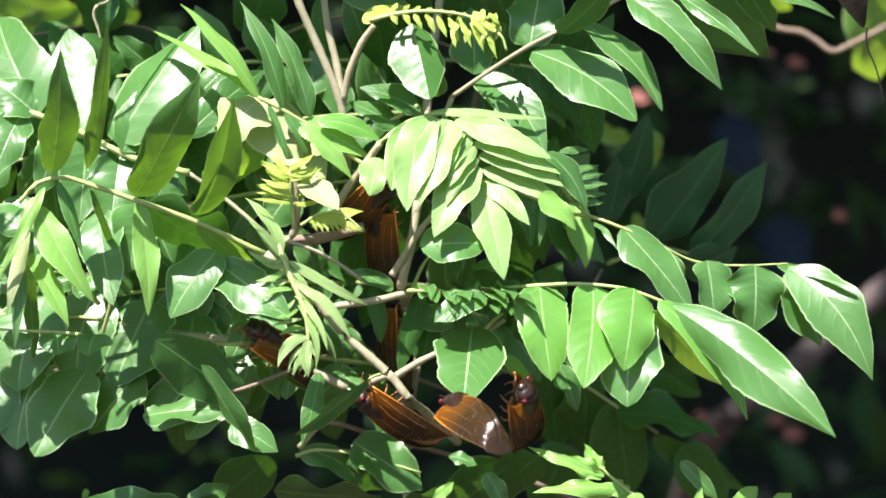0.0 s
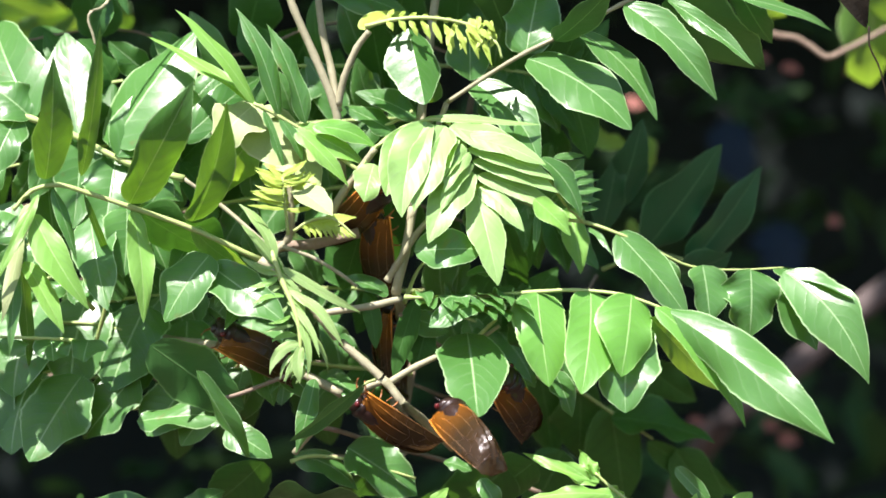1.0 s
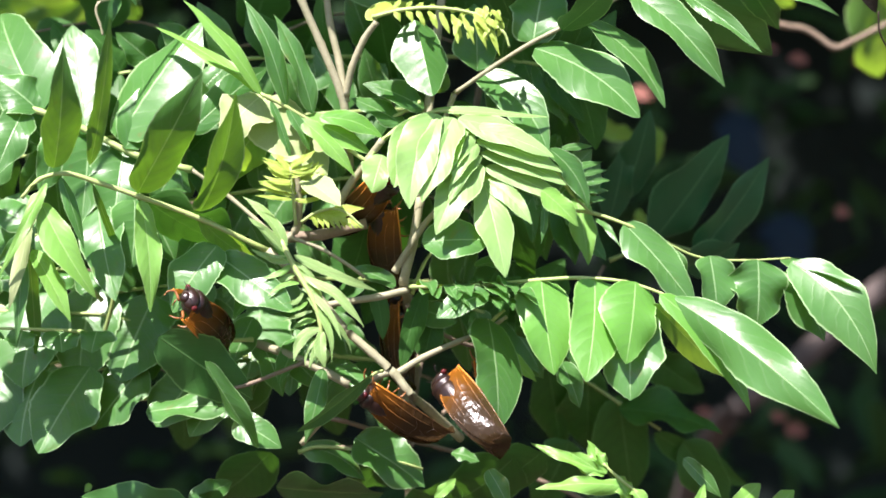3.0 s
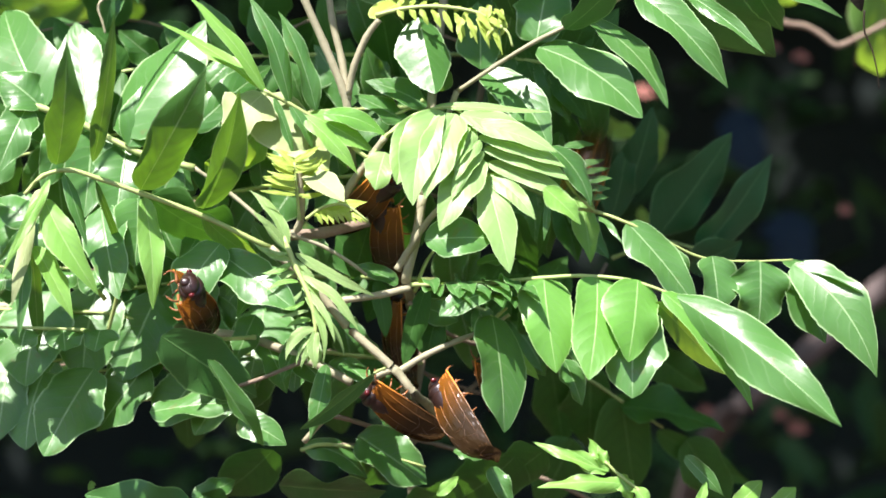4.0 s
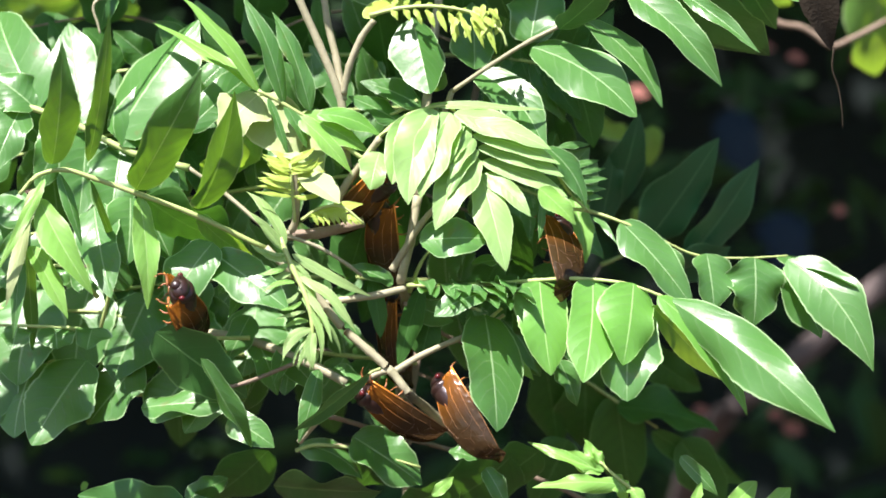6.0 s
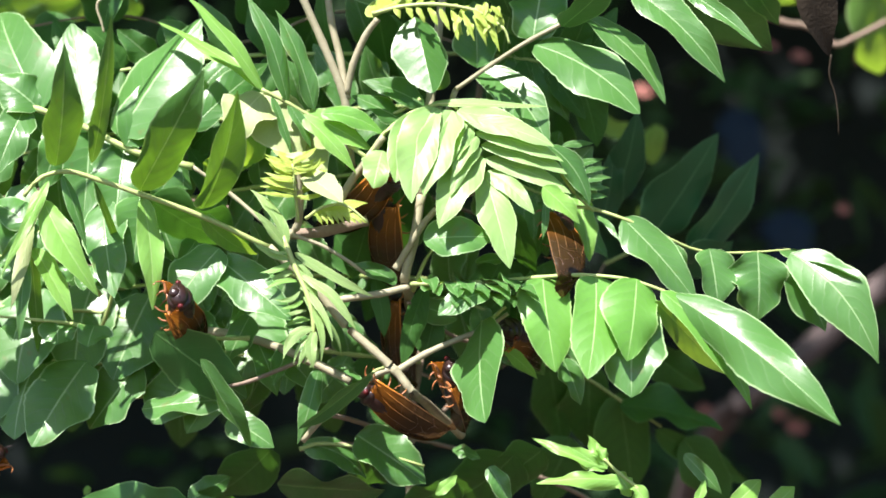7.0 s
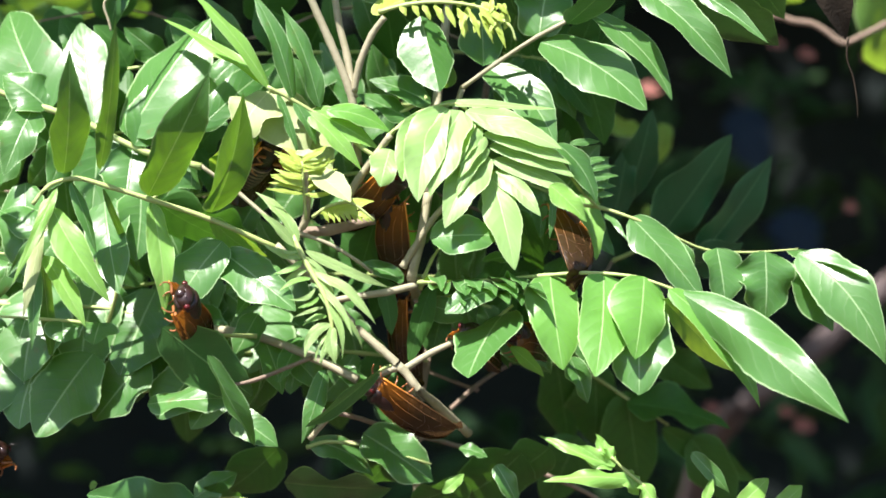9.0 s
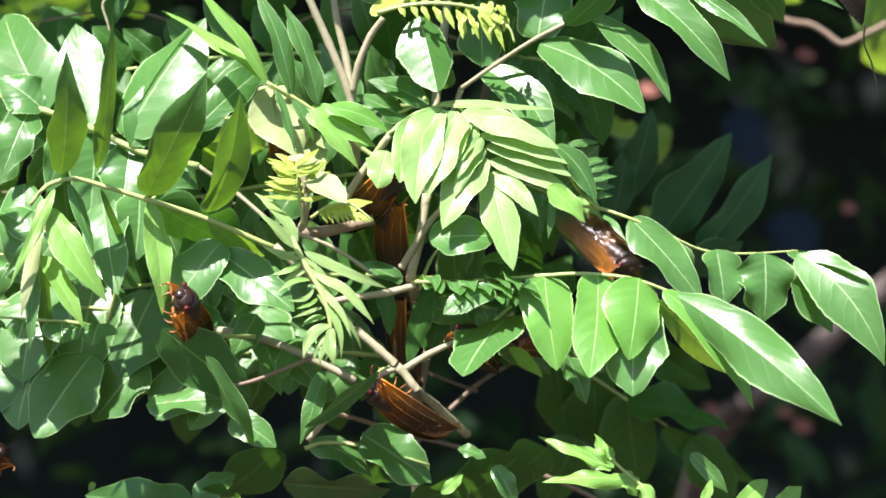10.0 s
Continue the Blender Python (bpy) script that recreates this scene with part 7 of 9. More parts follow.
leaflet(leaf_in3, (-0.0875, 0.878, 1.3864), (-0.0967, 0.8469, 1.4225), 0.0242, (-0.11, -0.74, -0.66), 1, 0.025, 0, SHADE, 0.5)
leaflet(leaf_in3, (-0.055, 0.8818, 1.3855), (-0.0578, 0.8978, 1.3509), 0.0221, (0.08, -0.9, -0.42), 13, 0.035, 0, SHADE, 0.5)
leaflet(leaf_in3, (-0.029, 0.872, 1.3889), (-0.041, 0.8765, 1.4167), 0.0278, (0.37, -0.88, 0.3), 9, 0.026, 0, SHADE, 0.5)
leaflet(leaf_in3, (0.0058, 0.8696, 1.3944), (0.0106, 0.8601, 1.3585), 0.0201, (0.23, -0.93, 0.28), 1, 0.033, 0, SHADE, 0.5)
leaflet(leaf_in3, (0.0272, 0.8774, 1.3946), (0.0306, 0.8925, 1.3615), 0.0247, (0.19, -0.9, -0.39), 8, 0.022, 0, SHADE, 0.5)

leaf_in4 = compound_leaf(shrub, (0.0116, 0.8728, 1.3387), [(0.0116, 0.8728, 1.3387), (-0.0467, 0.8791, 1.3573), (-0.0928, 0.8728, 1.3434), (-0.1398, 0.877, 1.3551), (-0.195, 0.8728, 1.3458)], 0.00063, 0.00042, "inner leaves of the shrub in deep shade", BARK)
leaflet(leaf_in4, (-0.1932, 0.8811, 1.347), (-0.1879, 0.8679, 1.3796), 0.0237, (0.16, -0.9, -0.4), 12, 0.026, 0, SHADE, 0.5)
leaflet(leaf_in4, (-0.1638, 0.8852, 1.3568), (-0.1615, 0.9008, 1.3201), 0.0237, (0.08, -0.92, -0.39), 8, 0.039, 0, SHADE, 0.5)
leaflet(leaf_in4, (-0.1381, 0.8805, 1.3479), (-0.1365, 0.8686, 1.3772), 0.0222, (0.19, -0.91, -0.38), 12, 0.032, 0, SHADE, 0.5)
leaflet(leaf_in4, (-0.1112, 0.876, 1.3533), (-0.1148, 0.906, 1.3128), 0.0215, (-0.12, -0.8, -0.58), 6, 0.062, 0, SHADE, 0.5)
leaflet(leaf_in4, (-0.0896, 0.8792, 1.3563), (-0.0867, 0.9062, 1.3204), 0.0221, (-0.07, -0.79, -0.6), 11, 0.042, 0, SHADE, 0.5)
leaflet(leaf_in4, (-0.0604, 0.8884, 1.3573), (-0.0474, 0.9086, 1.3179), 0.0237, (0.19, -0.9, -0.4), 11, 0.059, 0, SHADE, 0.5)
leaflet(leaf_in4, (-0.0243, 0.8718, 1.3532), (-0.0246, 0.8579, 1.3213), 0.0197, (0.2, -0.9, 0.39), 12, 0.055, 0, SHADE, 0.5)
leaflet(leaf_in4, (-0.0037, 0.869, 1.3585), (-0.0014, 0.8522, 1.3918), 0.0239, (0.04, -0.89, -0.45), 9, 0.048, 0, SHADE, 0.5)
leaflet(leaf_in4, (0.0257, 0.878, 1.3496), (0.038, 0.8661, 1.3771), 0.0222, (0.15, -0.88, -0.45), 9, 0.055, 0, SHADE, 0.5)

def inner_leaf(joint, points, seed, size):
    """A compound leaf inside the shrub: uneven leaflets up and down along a slender stalk."""
    rnd = random.Random(seed)
    leaf = compound_leaf(shrub, joint, [joint, *points], 0.00090, 0.00050, "green compound leaf in the dappled shade inside the shrub")
    line = glide([joint, *points], 6)[4:]
    for k in range(0, len(line), 2):
        for up in (-1, 1):
            along = (line[min(k + 1, len(line) - 1)] - line[k - 1 if k else 0]).normalized()
            way = along * rnd.uniform(0.15, 0.9) + Vector((rnd.uniform(-0.2, 0.2), rnd.uniform(-0.35, 0.25), up * rnd.uniform(0.7, 1.1)))
            tip = line[k] + way.normalized() * size * rnd.uniform(0.75, 1.25)
            face = (rnd.uniform(-0.35, 0.35), -0.86, rnd.uniform(0.05, 0.7))
            # about two leaflets in five get the green with painted-in shade
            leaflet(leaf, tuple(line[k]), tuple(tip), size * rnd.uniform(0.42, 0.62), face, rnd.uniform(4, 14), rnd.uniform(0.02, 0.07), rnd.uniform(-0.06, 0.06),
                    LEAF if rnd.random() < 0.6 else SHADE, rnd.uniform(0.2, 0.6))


for i, (joint, points) in enumerate((
        ((0.0157, 0.8749, 1.4809), ((-0.030, 0.842, 1.478), (-0.085, 0.832, 1.476), (-0.130, 0.828, 1.470), (-0.172, 0.828, 1.462))),
        ((0.0110, 0.8749, 1.4570), ((-0.025, 0.838, 1.456), (-0.075, 0.828, 1.452), (-0.125, 0.824, 1.446), (-0.172, 0.824, 1.436))),
        ((0.0062, 0.8749, 1.4334), ((-0.030, 0.842, 1.430), (-0.075, 0.832, 1.424), (-0.120, 0.826, 1.416), (-0.170, 0.826, 1.404))),
        ((-0.0056, 0.8644, 1.3862), ((-0.035, 0.842, 1.388), (-0.080, 0.832, 1.388), (-0.125, 0.828, 1.384), (-0.168, 0.828, 1.376))),
        ((-0.0115, 0.8390, 1.3535), ((-0.040, 0.832, 1.357), (-0.085, 0.828, 1.362), (-0.130, 0.826, 1.360), (-0.170, 0.826, 1.352))),
        ((0.0157, 0.8749, 1.4809), ((0.022, 0.842, 1.477), (0.035, 0.832, 1.474), (0.050, 0.828, 1.470))),
        ((0.0062, 0.8749, 1.4334), ((0.018, 0.846, 1.428), (0.030, 0.836, 1.424), (0.048, 0.832, 1.416))),
        ((-0.0056, 0.8644, 1.3862), ((0.006, 0.846, 1.378), (0.022, 0.838, 1.372), (0.045, 0.834, 1.366))))):
    inner_leaf(joint, points, 60 + i, 0.026)

leaf_o4 = compound_leaf(shrub, (0.0649, 0.7571, 1.6219), [(0.0649, 0.7571, 1.6219), (0.0443, 0.7571, 1.5808), (0.0033, 0.7581, 1.577), (-0.0461, 0.7592, 1.5793)], 0.00084, 0.00046, "unseen upper compound leaf added to shade the lower ones", STALK)
leaflet(leaf_o4, (0.0464, 0.7571, 1.5808), (0.0402, 0.7385, 1.5574), 0.0254, (-0.09, -0.77, 0.63), 13, 0.061, 0, LEAF, 0.7)
leaflet(leaf_o4, (0.0349, 0.7573, 1.5776), (0.0292, 0.7416, 1.558), 0.0251, (0, -0.78, 0.63), 14, 0.054, 0, LEAF, 0.7)
leaflet(leaf_o4, (0.0234, 0.7576, 1.581), (0.0178, 0.739, 1.5575), 0.0251, (-0.02, -0.78, 0.62), 9, 0.045, 0, LEAF, 0.7)
leaflet(leaf_o4, (0.0119, 0.7579, 1.5777), (0.0066, 0.7422, 1.5582), 0.0252, (-0.01, -0.78, 0.63), 13, 0.045, 0, LEAF, 0.7)
leaflet(leaf_o4, (0.0004, 0.7582, 1.5811), (-0.0046, 0.7396, 1.5576), 0.0251, (-0.01, -0.78, 0.62), 1, 0.036, 0, LEAF, 0.7)
leaflet(leaf_o4, (-0.0111, 0.7584, 1.5779), (-0.0159, 0.7427, 1.5583), 0.0251, (0.01, -0.78, 0.62), 14, 0.037, 0, LEAF, 0.7)
leaflet(leaf_o4, (-0.0226, 0.7587, 1.5812), (-0.0271, 0.7401, 1.5577), 0.0251, (-0.01, -0.78, 0.62), 14, 0.07, 0, LEAF, 0.7)
leaflet(leaf_o4, (-0.0342, 0.7589, 1.578), (-0.0385, 0.7432, 1.5584), 0.0252, (0.01, -0.78, 0.62), 1, 0.027, 0, LEAF, 0.7)


leaf_o6 = compound_leaf(shrub, (-0.0183, 0.8055, 1.5684), [(-0.0183, 0.8055, 1.5684), (-0.0664, 0.8055, 1.5695), (-0.1166, 0.8055, 1.5716), (-0.1712, 0.8055, 1.5695), (-0.2061, 0.8055, 1.5695)], 0.00084, 0.00046, "unseen upper compound leaf added to shade the lower ones", STALK)
leaflet(leaf_o6, (-0.0293, 0.8055, 1.5738), (-0.0371, 0.7859, 1.5494), 0.0341, (-0.13, -0.76, 0.64), 11, 0.066, 0, LEAF, 0.7)
leaflet(leaf_o6, (-0.0642, 0.8055, 1.5738), (-0.0712, 0.7859, 1.5494), 0.0342, (-0.13, -0.76, 0.64), 1, 0.023, 0, LEAF, 0.7)
leaflet(leaf_o6, (-0.0817, 0.8055, 1.5699), (-0.0886, 0.789, 1.55), 0.0351, (-0.13, -0.74, 0.66), 12, 0.023, 0, LEAF, 0.7)
leaflet(leaf_o6, (-0.0991, 0.8055, 1.5738), (-0.1053, 0.7859, 1.5494), 0.0333, (-0.04, -0.78, 0.63), 14, 0.042, 0, LEAF, 0.7)
leaflet(leaf_o6, (-0.1166, 0.8055, 1.5699), (-0.1228, 0.789, 1.55), 0.0339, (-0.04, -0.77, 0.64), 11, 0.034, 0, LEAF, 0.7)
leaflet(leaf_o6, (-0.1341, 0.8055, 1.5738), (-0.1394, 0.7859, 1.5494), 0.0336, (-0.06, -0.77, 0.63), 14, 0.046, 0, LEAF, 0.7)
leaflet(leaf_o6, (-0.1516, 0.8055, 1.5699), (-0.157, 0.789, 1.55), 0.0351, (-0.11, -0.75, 0.65), 13, 0.029, 0, LEAF, 0.7)
leaflet(leaf_o6, (-0.169, 0.8055, 1.5738), (-0.1734, 0.7859, 1.5494), 0.0339, (-0.08, -0.77, 0.63), 11, 0.058, 0, LEAF, 0.7)
leaflet(leaf_o6, (-0.1865, 0.8055, 1.5699), (-0.1912, 0.789, 1.55), 0.0346, (-0.06, -0.76, 0.64), 11, 0.064, 0, LEAF, 0.7)

leaf_o7 = compound_leaf(shrub, (-0.0188, 0.8265, 1.5728), [(-0.0188, 0.8265, 1.5728), (-0.0681, 0.8265, 1.5761), (-0.1197, 0.8265, 1.5784), (-0.1757, 0.8265, 1.5761), (-0.2115, 0.8265, 1.5761)], 0.00084, 0.00046, "unseen upper compound leaf added to shade the lower ones", STALK)
leaflet(leaf_o7, (-0.0278, 0.8265, 1.5806), (-0.038, 0.8062, 1.5554), 0.0358, (-0.12, -0.75, 0.65), 13, 0.035, 0, LEAF, 0.7)
leaflet(leaf_o7, (-0.0457, 0.8265, 1.5766), (-0.0557, 0.8091, 1.556), 0.0367, (-0.1, -0.73, 0.67), 11, 0.047, 0, LEAF, 0.7)
leaflet(leaf_o7, (-0.0636, 0.8265, 1.5806), (-0.073, 0.8062, 1.5554), 0.0348, (-0.06, -0.77, 0.64), 11, 0.05, 0, LEAF, 0.7)
leaflet(leaf_o7, (-0.0995, 0.8265, 1.5806), (-0.108, 0.8062, 1.5554), 0.0352, (-0.07, -0.76, 0.64), 12, 0.07, 0, LEAF, 0.7)
leaflet(leaf_o7, (-0.1174, 0.8265, 1.5766), (-0.1259, 0.8091, 1.556), 0.0375, (-0.13, -0.73, 0.67), 1, 0.034, 0, LEAF, 0.7)
leaflet(leaf_o7, (-0.1353, 0.8265, 1.5806), (-0.1429, 0.8062, 1.5554), 0.0352, (-0.07, -0.77, 0.64), 14, 0.064, 0, LEAF, 0.7)
leaflet(leaf_o7, (-0.1533, 0.8265, 1.5766), (-0.161, 0.8091, 1.556), 0.0374, (-0.12, -0.73, 0.67), 12, 0.033, 0, LEAF, 0.7)
leaflet(leaf_o7, (-0.1712, 0.8265, 1.5806), (-0.1779, 0.8062, 1.5554), 0.0359, (-0.1, -0.76, 0.64), 12, 0.022, 0, LEAF, 0.7)
leaflet(leaf_o7, (-0.1891, 0.8265, 1.5766), (-0.1961, 0.8091, 1.556), 0.0364, (-0.06, -0.75, 0.66), 12, 0.031, 0, LEAF, 0.7)

leaf_o8 = compound_leaf(shrub, (0.1249, 0.8286, 1.6249), [(0.1249, 0.8286, 1.6249), (0.0845, 0.8286, 1.5777), (0.0261, 0.8286, 1.5732), (-0.0189, 0.8286, 1.5732)], 0.00084, 0.00046, "unseen upper compound leaf added to shade the lower ones", STALK)
leaflet(leaf_o8, (0.1092, 0.8286, 1.5822), (0.1002, 0.8106, 1.5585), 0.0402, (-0.2, -0.75, 0.64), 15, 0.062, 0, LEAF, 0.7)
leaflet(leaf_o8, (0.093, 0.8286, 1.5777), (0.0848, 0.8142, 1.5592), 0.039, (-0.07, -0.77, 0.63), 13, 0.031, 0, LEAF, 0.7)
leaflet(leaf_o8, (0.0768, 0.8286, 1.5822), (0.0686, 0.8106, 1.5585), 0.0386, (-0.09, -0.78, 0.62), 9, 0.035, 0, LEAF, 0.7)
leaflet(leaf_o8, (0.0607, 0.8286, 1.5777), (0.053, 0.8142, 1.5592), 0.039, (-0.07, -0.77, 0.63), 1, 0.025, 0, LEAF, 0.7)
leaflet(leaf_o8, (0.0445, 0.8286, 1.5822), (0.0369, 0.8106, 1.5585), 0.0382, (-0.05, -0.79, 0.61), 1, 0.068, 0, LEAF, 0.7)
leaflet(leaf_o8, (0.0283, 0.8286, 1.5777), (0.0212, 0.8142, 1.5592), 0.0395, (-0.1, -0.77, 0.63), 1, 0.029, 0, LEAF, 0.7)
leaflet(leaf_o8, (0.0121, 0.8286, 1.5822), (0.0053, 0.8106, 1.5585), 0.0385, (-0.08, -0.78, 0.62), 1, 0.037, 0, LEAF, 0.7)
leaflet(leaf_o8, (-0.004, 0.8286, 1.5777), (-0.0106, 0.8142, 1.5592), 0.0399, (-0.13, -0.76, 0.64), 9, 0.033, 0, LEAF, 0.7)

leaf_o9 = compound_leaf(shrub, (0.1306, 0.8665, 1.6351), [(0.1306, 0.8665, 1.6351), (0.0883, 0.8665, 1.5858), (0.0273, 0.8665, 1.5741), (-0.0197, 0.8665, 1.5741)], 0.00084, 0.00046, "unseen upper compound leaf added to shade the lower ones", STALK)
leaflet(leaf_o9, (0.1142, 0.8665, 1.5835), (0.1049, 0.8485, 1.559), 0.0413, (-0.16, -0.77, 0.62), 1, 0.025, 0, LEAF, 0.7)
leaflet(leaf_o9, (0.0973, 0.8665, 1.5788), (0.0887, 0.852, 1.5596), 0.0416, (-0.12, -0.76, 0.63), 12, 0.032, 0, LEAF, 0.7)
leaflet(leaf_o9, (0.0803, 0.8665, 1.5835), (0.0718, 0.8485, 1.559), 0.0409, (-0.13, -0.78, 0.61), 14, 0.024, 0, LEAF, 0.7)
leaflet(leaf_o9, (0.0634, 0.8665, 1.5788), (0.0554, 0.852, 1.5596), 0.0422, (-0.16, -0.76, 0.64), 12, 0.021, 0, LEAF, 0.7)
leaflet(leaf_o9, (0.0465, 0.8665, 1.5835), (0.0386, 0.8485, 1.559), 0.0408, (-0.13, -0.78, 0.61), 12, 0.042, 0, LEAF, 0.7)
leaflet(leaf_o9, (0.0296, 0.8665, 1.5788), (0.0222, 0.852, 1.5596), 0.0424, (-0.17, -0.75, 0.63), 1, 0.059, 0, LEAF, 0.7)
leaflet(leaf_o9, (0.0127, 0.8665, 1.5835), (0.0055, 0.8485, 1.559), 0.0409, (-0.13, -0.78, 0.61), 9, 0.068, 0, LEAF, 0.7)
leaflet(leaf_o9, (-0.0042, 0.8665, 1.5788), (-0.0111, 0.852, 1.5596), 0.0415, (-0.12, -0.77, 0.62), 1, 0.062, 0, LEAF, 0.7)

leaf_mt = compound_leaf(shrub, (-0.1310, 0.7871, 1.3810), [(-0.1310, 0.7871, 1.3810), (-0.1412, 0.7841, 1.3921), (-0.1539, 0.7841, 1.3925), (-0.1731, 0.7841, 1.3938)], 0.00084, 0.00046, "half-hidden compound leaf over shaded ones", STALK)
leaflet(leaf_mt, (-0.1349, 0.7849, 1.3921), (-0.1356, 0.7769, 1.3834), 0.0135, (0.08, -0.74, 0.67), 14, 0.043, 0, LEAF, 0.6)
leaflet(leaf_mt, (-0.1479, 0.7841, 1.3921), (-0.1456, 0.7762, 1.3834), 0.0139, (0.18, -0.71, 0.68), 9, 0.034, 0, LEAF, 0.6)
leaflet(leaf_mt, (-0.1611, 0.7841, 1.3921), (-0.1615, 0.7760, 1.3834), 0.0136, (0.07, -0.74, 0.67), 1, 0.033, 0, LEAF, 0.6)
leaflet(leaf_mt, (-0.1743, 0.7841, 1.3921), (-0.1717, 0.7762, 1.3834), 0.014, (0.19, -0.7, 0.69), 15, 0.025, 0, LEAF, 0.6)

leaf_mt2 = compound_leaf(shrub, (-0.1273, 0.7772, 1.3665), [(-0.1273, 0.7772, 1.3665), (-0.1373, 0.7742, 1.3697), (-0.1520, 0.7742, 1.3704), (-0.1708, 0.7742, 1.3708)], 0.00084, 0.00046, "half-hidden compound leaf over shaded ones", STALK)
leaflet(leaf_mt2, (-0.1312, 0.7758, 1.3699), (-0.1321, 0.7686, 1.3623), 0.0141, (0.02, -0.73, 0.69), 11, 0.042, 0, LEAF, 0.6)
leaflet(leaf_mt2, (-0.1448, 0.7742, 1.3700), (-0.1427, 0.7672, 1.3624), 0.0143, (0.15, -0.71, 0.69), 13, 0.032, 0, LEAF, 0.6)
leaflet(leaf_mt2, (-0.1587, 0.7742, 1.3700), (-0.1593, 0.7670, 1.3624), 0.014, (0.09, -0.73, 0.68), 15, 0.027, 0, LEAF, 0.6)
leaflet(leaf_mt2, (-0.1726, 0.7742, 1.3700), (-0.1701, 0.7672, 1.3624), 0.0144, (0.16, -0.7, 0.69), 1, 0.058, 0, LEAF, 0.6)

leaf_o10 = compound_leaf(shrub, (0.0212, 0.8139, 1.5701), [(0.0212, 0.8139, 1.5701), (0.033, 0.7802, 1.5663), (-0.005, 0.7676, 1.5636), (-0.0631, 0.7655, 1.5631)], 0.00084, 0.00046, "unseen upper compound leaf added to shade the lower ones", STALK)
leaflet(leaf_o10, (0.0369, 0.7739, 1.566), (0.0321, 0.7583, 1.5462), 0.0326, (-0.11, -0.77, 0.63), 12, 0.031, 0, LEAF, 0.7)
leaflet(leaf_o10, (0.0268, 0.7972, 1.5679), (0.0221, 0.7842, 1.5512), 0.0341, (-0.13, -0.77, 0.63), 11, 0.06, 0, LEAF, 0.7)
leaflet(leaf_o10, (0.0152, 0.7785, 1.567), (0.0108, 0.7629, 1.5471), 0.0325, (-0.07, -0.78, 0.63), 14, 0.059, 0, LEAF, 0.7)
leaflet(leaf_o10, (0.0041, 0.7644, 1.561), (0, 0.7513, 1.5448), 0.0321, (-0.07, -0.77, 0.64), 1, 0.022, 0, LEAF, 0.7)
leaflet(leaf_o10, (-0.0066, 0.7665, 1.5644), (-0.0106, 0.7509, 1.5447), 0.0317, (-0.03, -0.78, 0.63), 15, 0.031, 0, LEAF, 0.7)
leaflet(leaf_o10, (-0.0176, 0.7713, 1.5625), (-0.0214, 0.7583, 1.5462), 0.0324, (-0.07, -0.77, 0.63), 1, 0.047, 0, LEAF, 0.7)
leaflet(leaf_o10, (-0.028, 0.7604, 1.5631), (-0.0315, 0.7448, 1.5436), 0.0315, (-0.02, -0.78, 0.63), 11, 0.04, 0, LEAF, 0.7)
leaflet(leaf_o10, (-0.039, 0.7653, 1.5612), (-0.0424, 0.7522, 1.545), 0.0324, (-0.09, -0.77, 0.64), 14, 0.05, 0, LEAF, 0.7)
leaflet(leaf_o10, (-0.0501, 0.7702, 1.5652), (-0.0532, 0.7546, 1.5455), 0.032, (-0.03, -0.78, 0.62), 12, 0.067, 0, LEAF, 0.7)
leaflet(leaf_o10, (-0.0601, 0.7593, 1.5599), (-0.0631, 0.7462, 1.5438), 0.0324, (-0.11, -0.76, 0.64), 14, 0.051, 0, LEAF, 0.7)


# ---- the insects ----
def ball(bm, at, size, seg=14, rings=9):
    geo = bmesh.ops.create_uvsphere(bm, u_segments=seg, v_segments=rings, radius=1.0)
    for v in geo["verts"]:
        v.co = Vector((v.co.x * size[0], v.co.y * size[1], v.co.z * size[2])) + Vector(at)
    return bm


WING_LEN = 0.037


def wing_point(u, v, mirror):
    """A place on a folded forewing: u from its hinge to its tip, v from its front margin down over the side (0) to its back margin (1)."""
    x = 0.0085 - WING_LEN * u
    deep = 0.0164 * (u ** 0.26) * (1 - u ** 4.5) ** 0.5 + 0.0012
    y = 0.0070 + 0.0016 * math.sin(math.pi * u ** 0.8) * (1 - v) - 0.0067 * v ** 2.3 - 0.0016 * u
    z = -0.0050 + 0.0020 * (1 - v) * u + deep * v * 0.90 - 0.0016 * u * v
    return Vector((x, mirror * y, z))


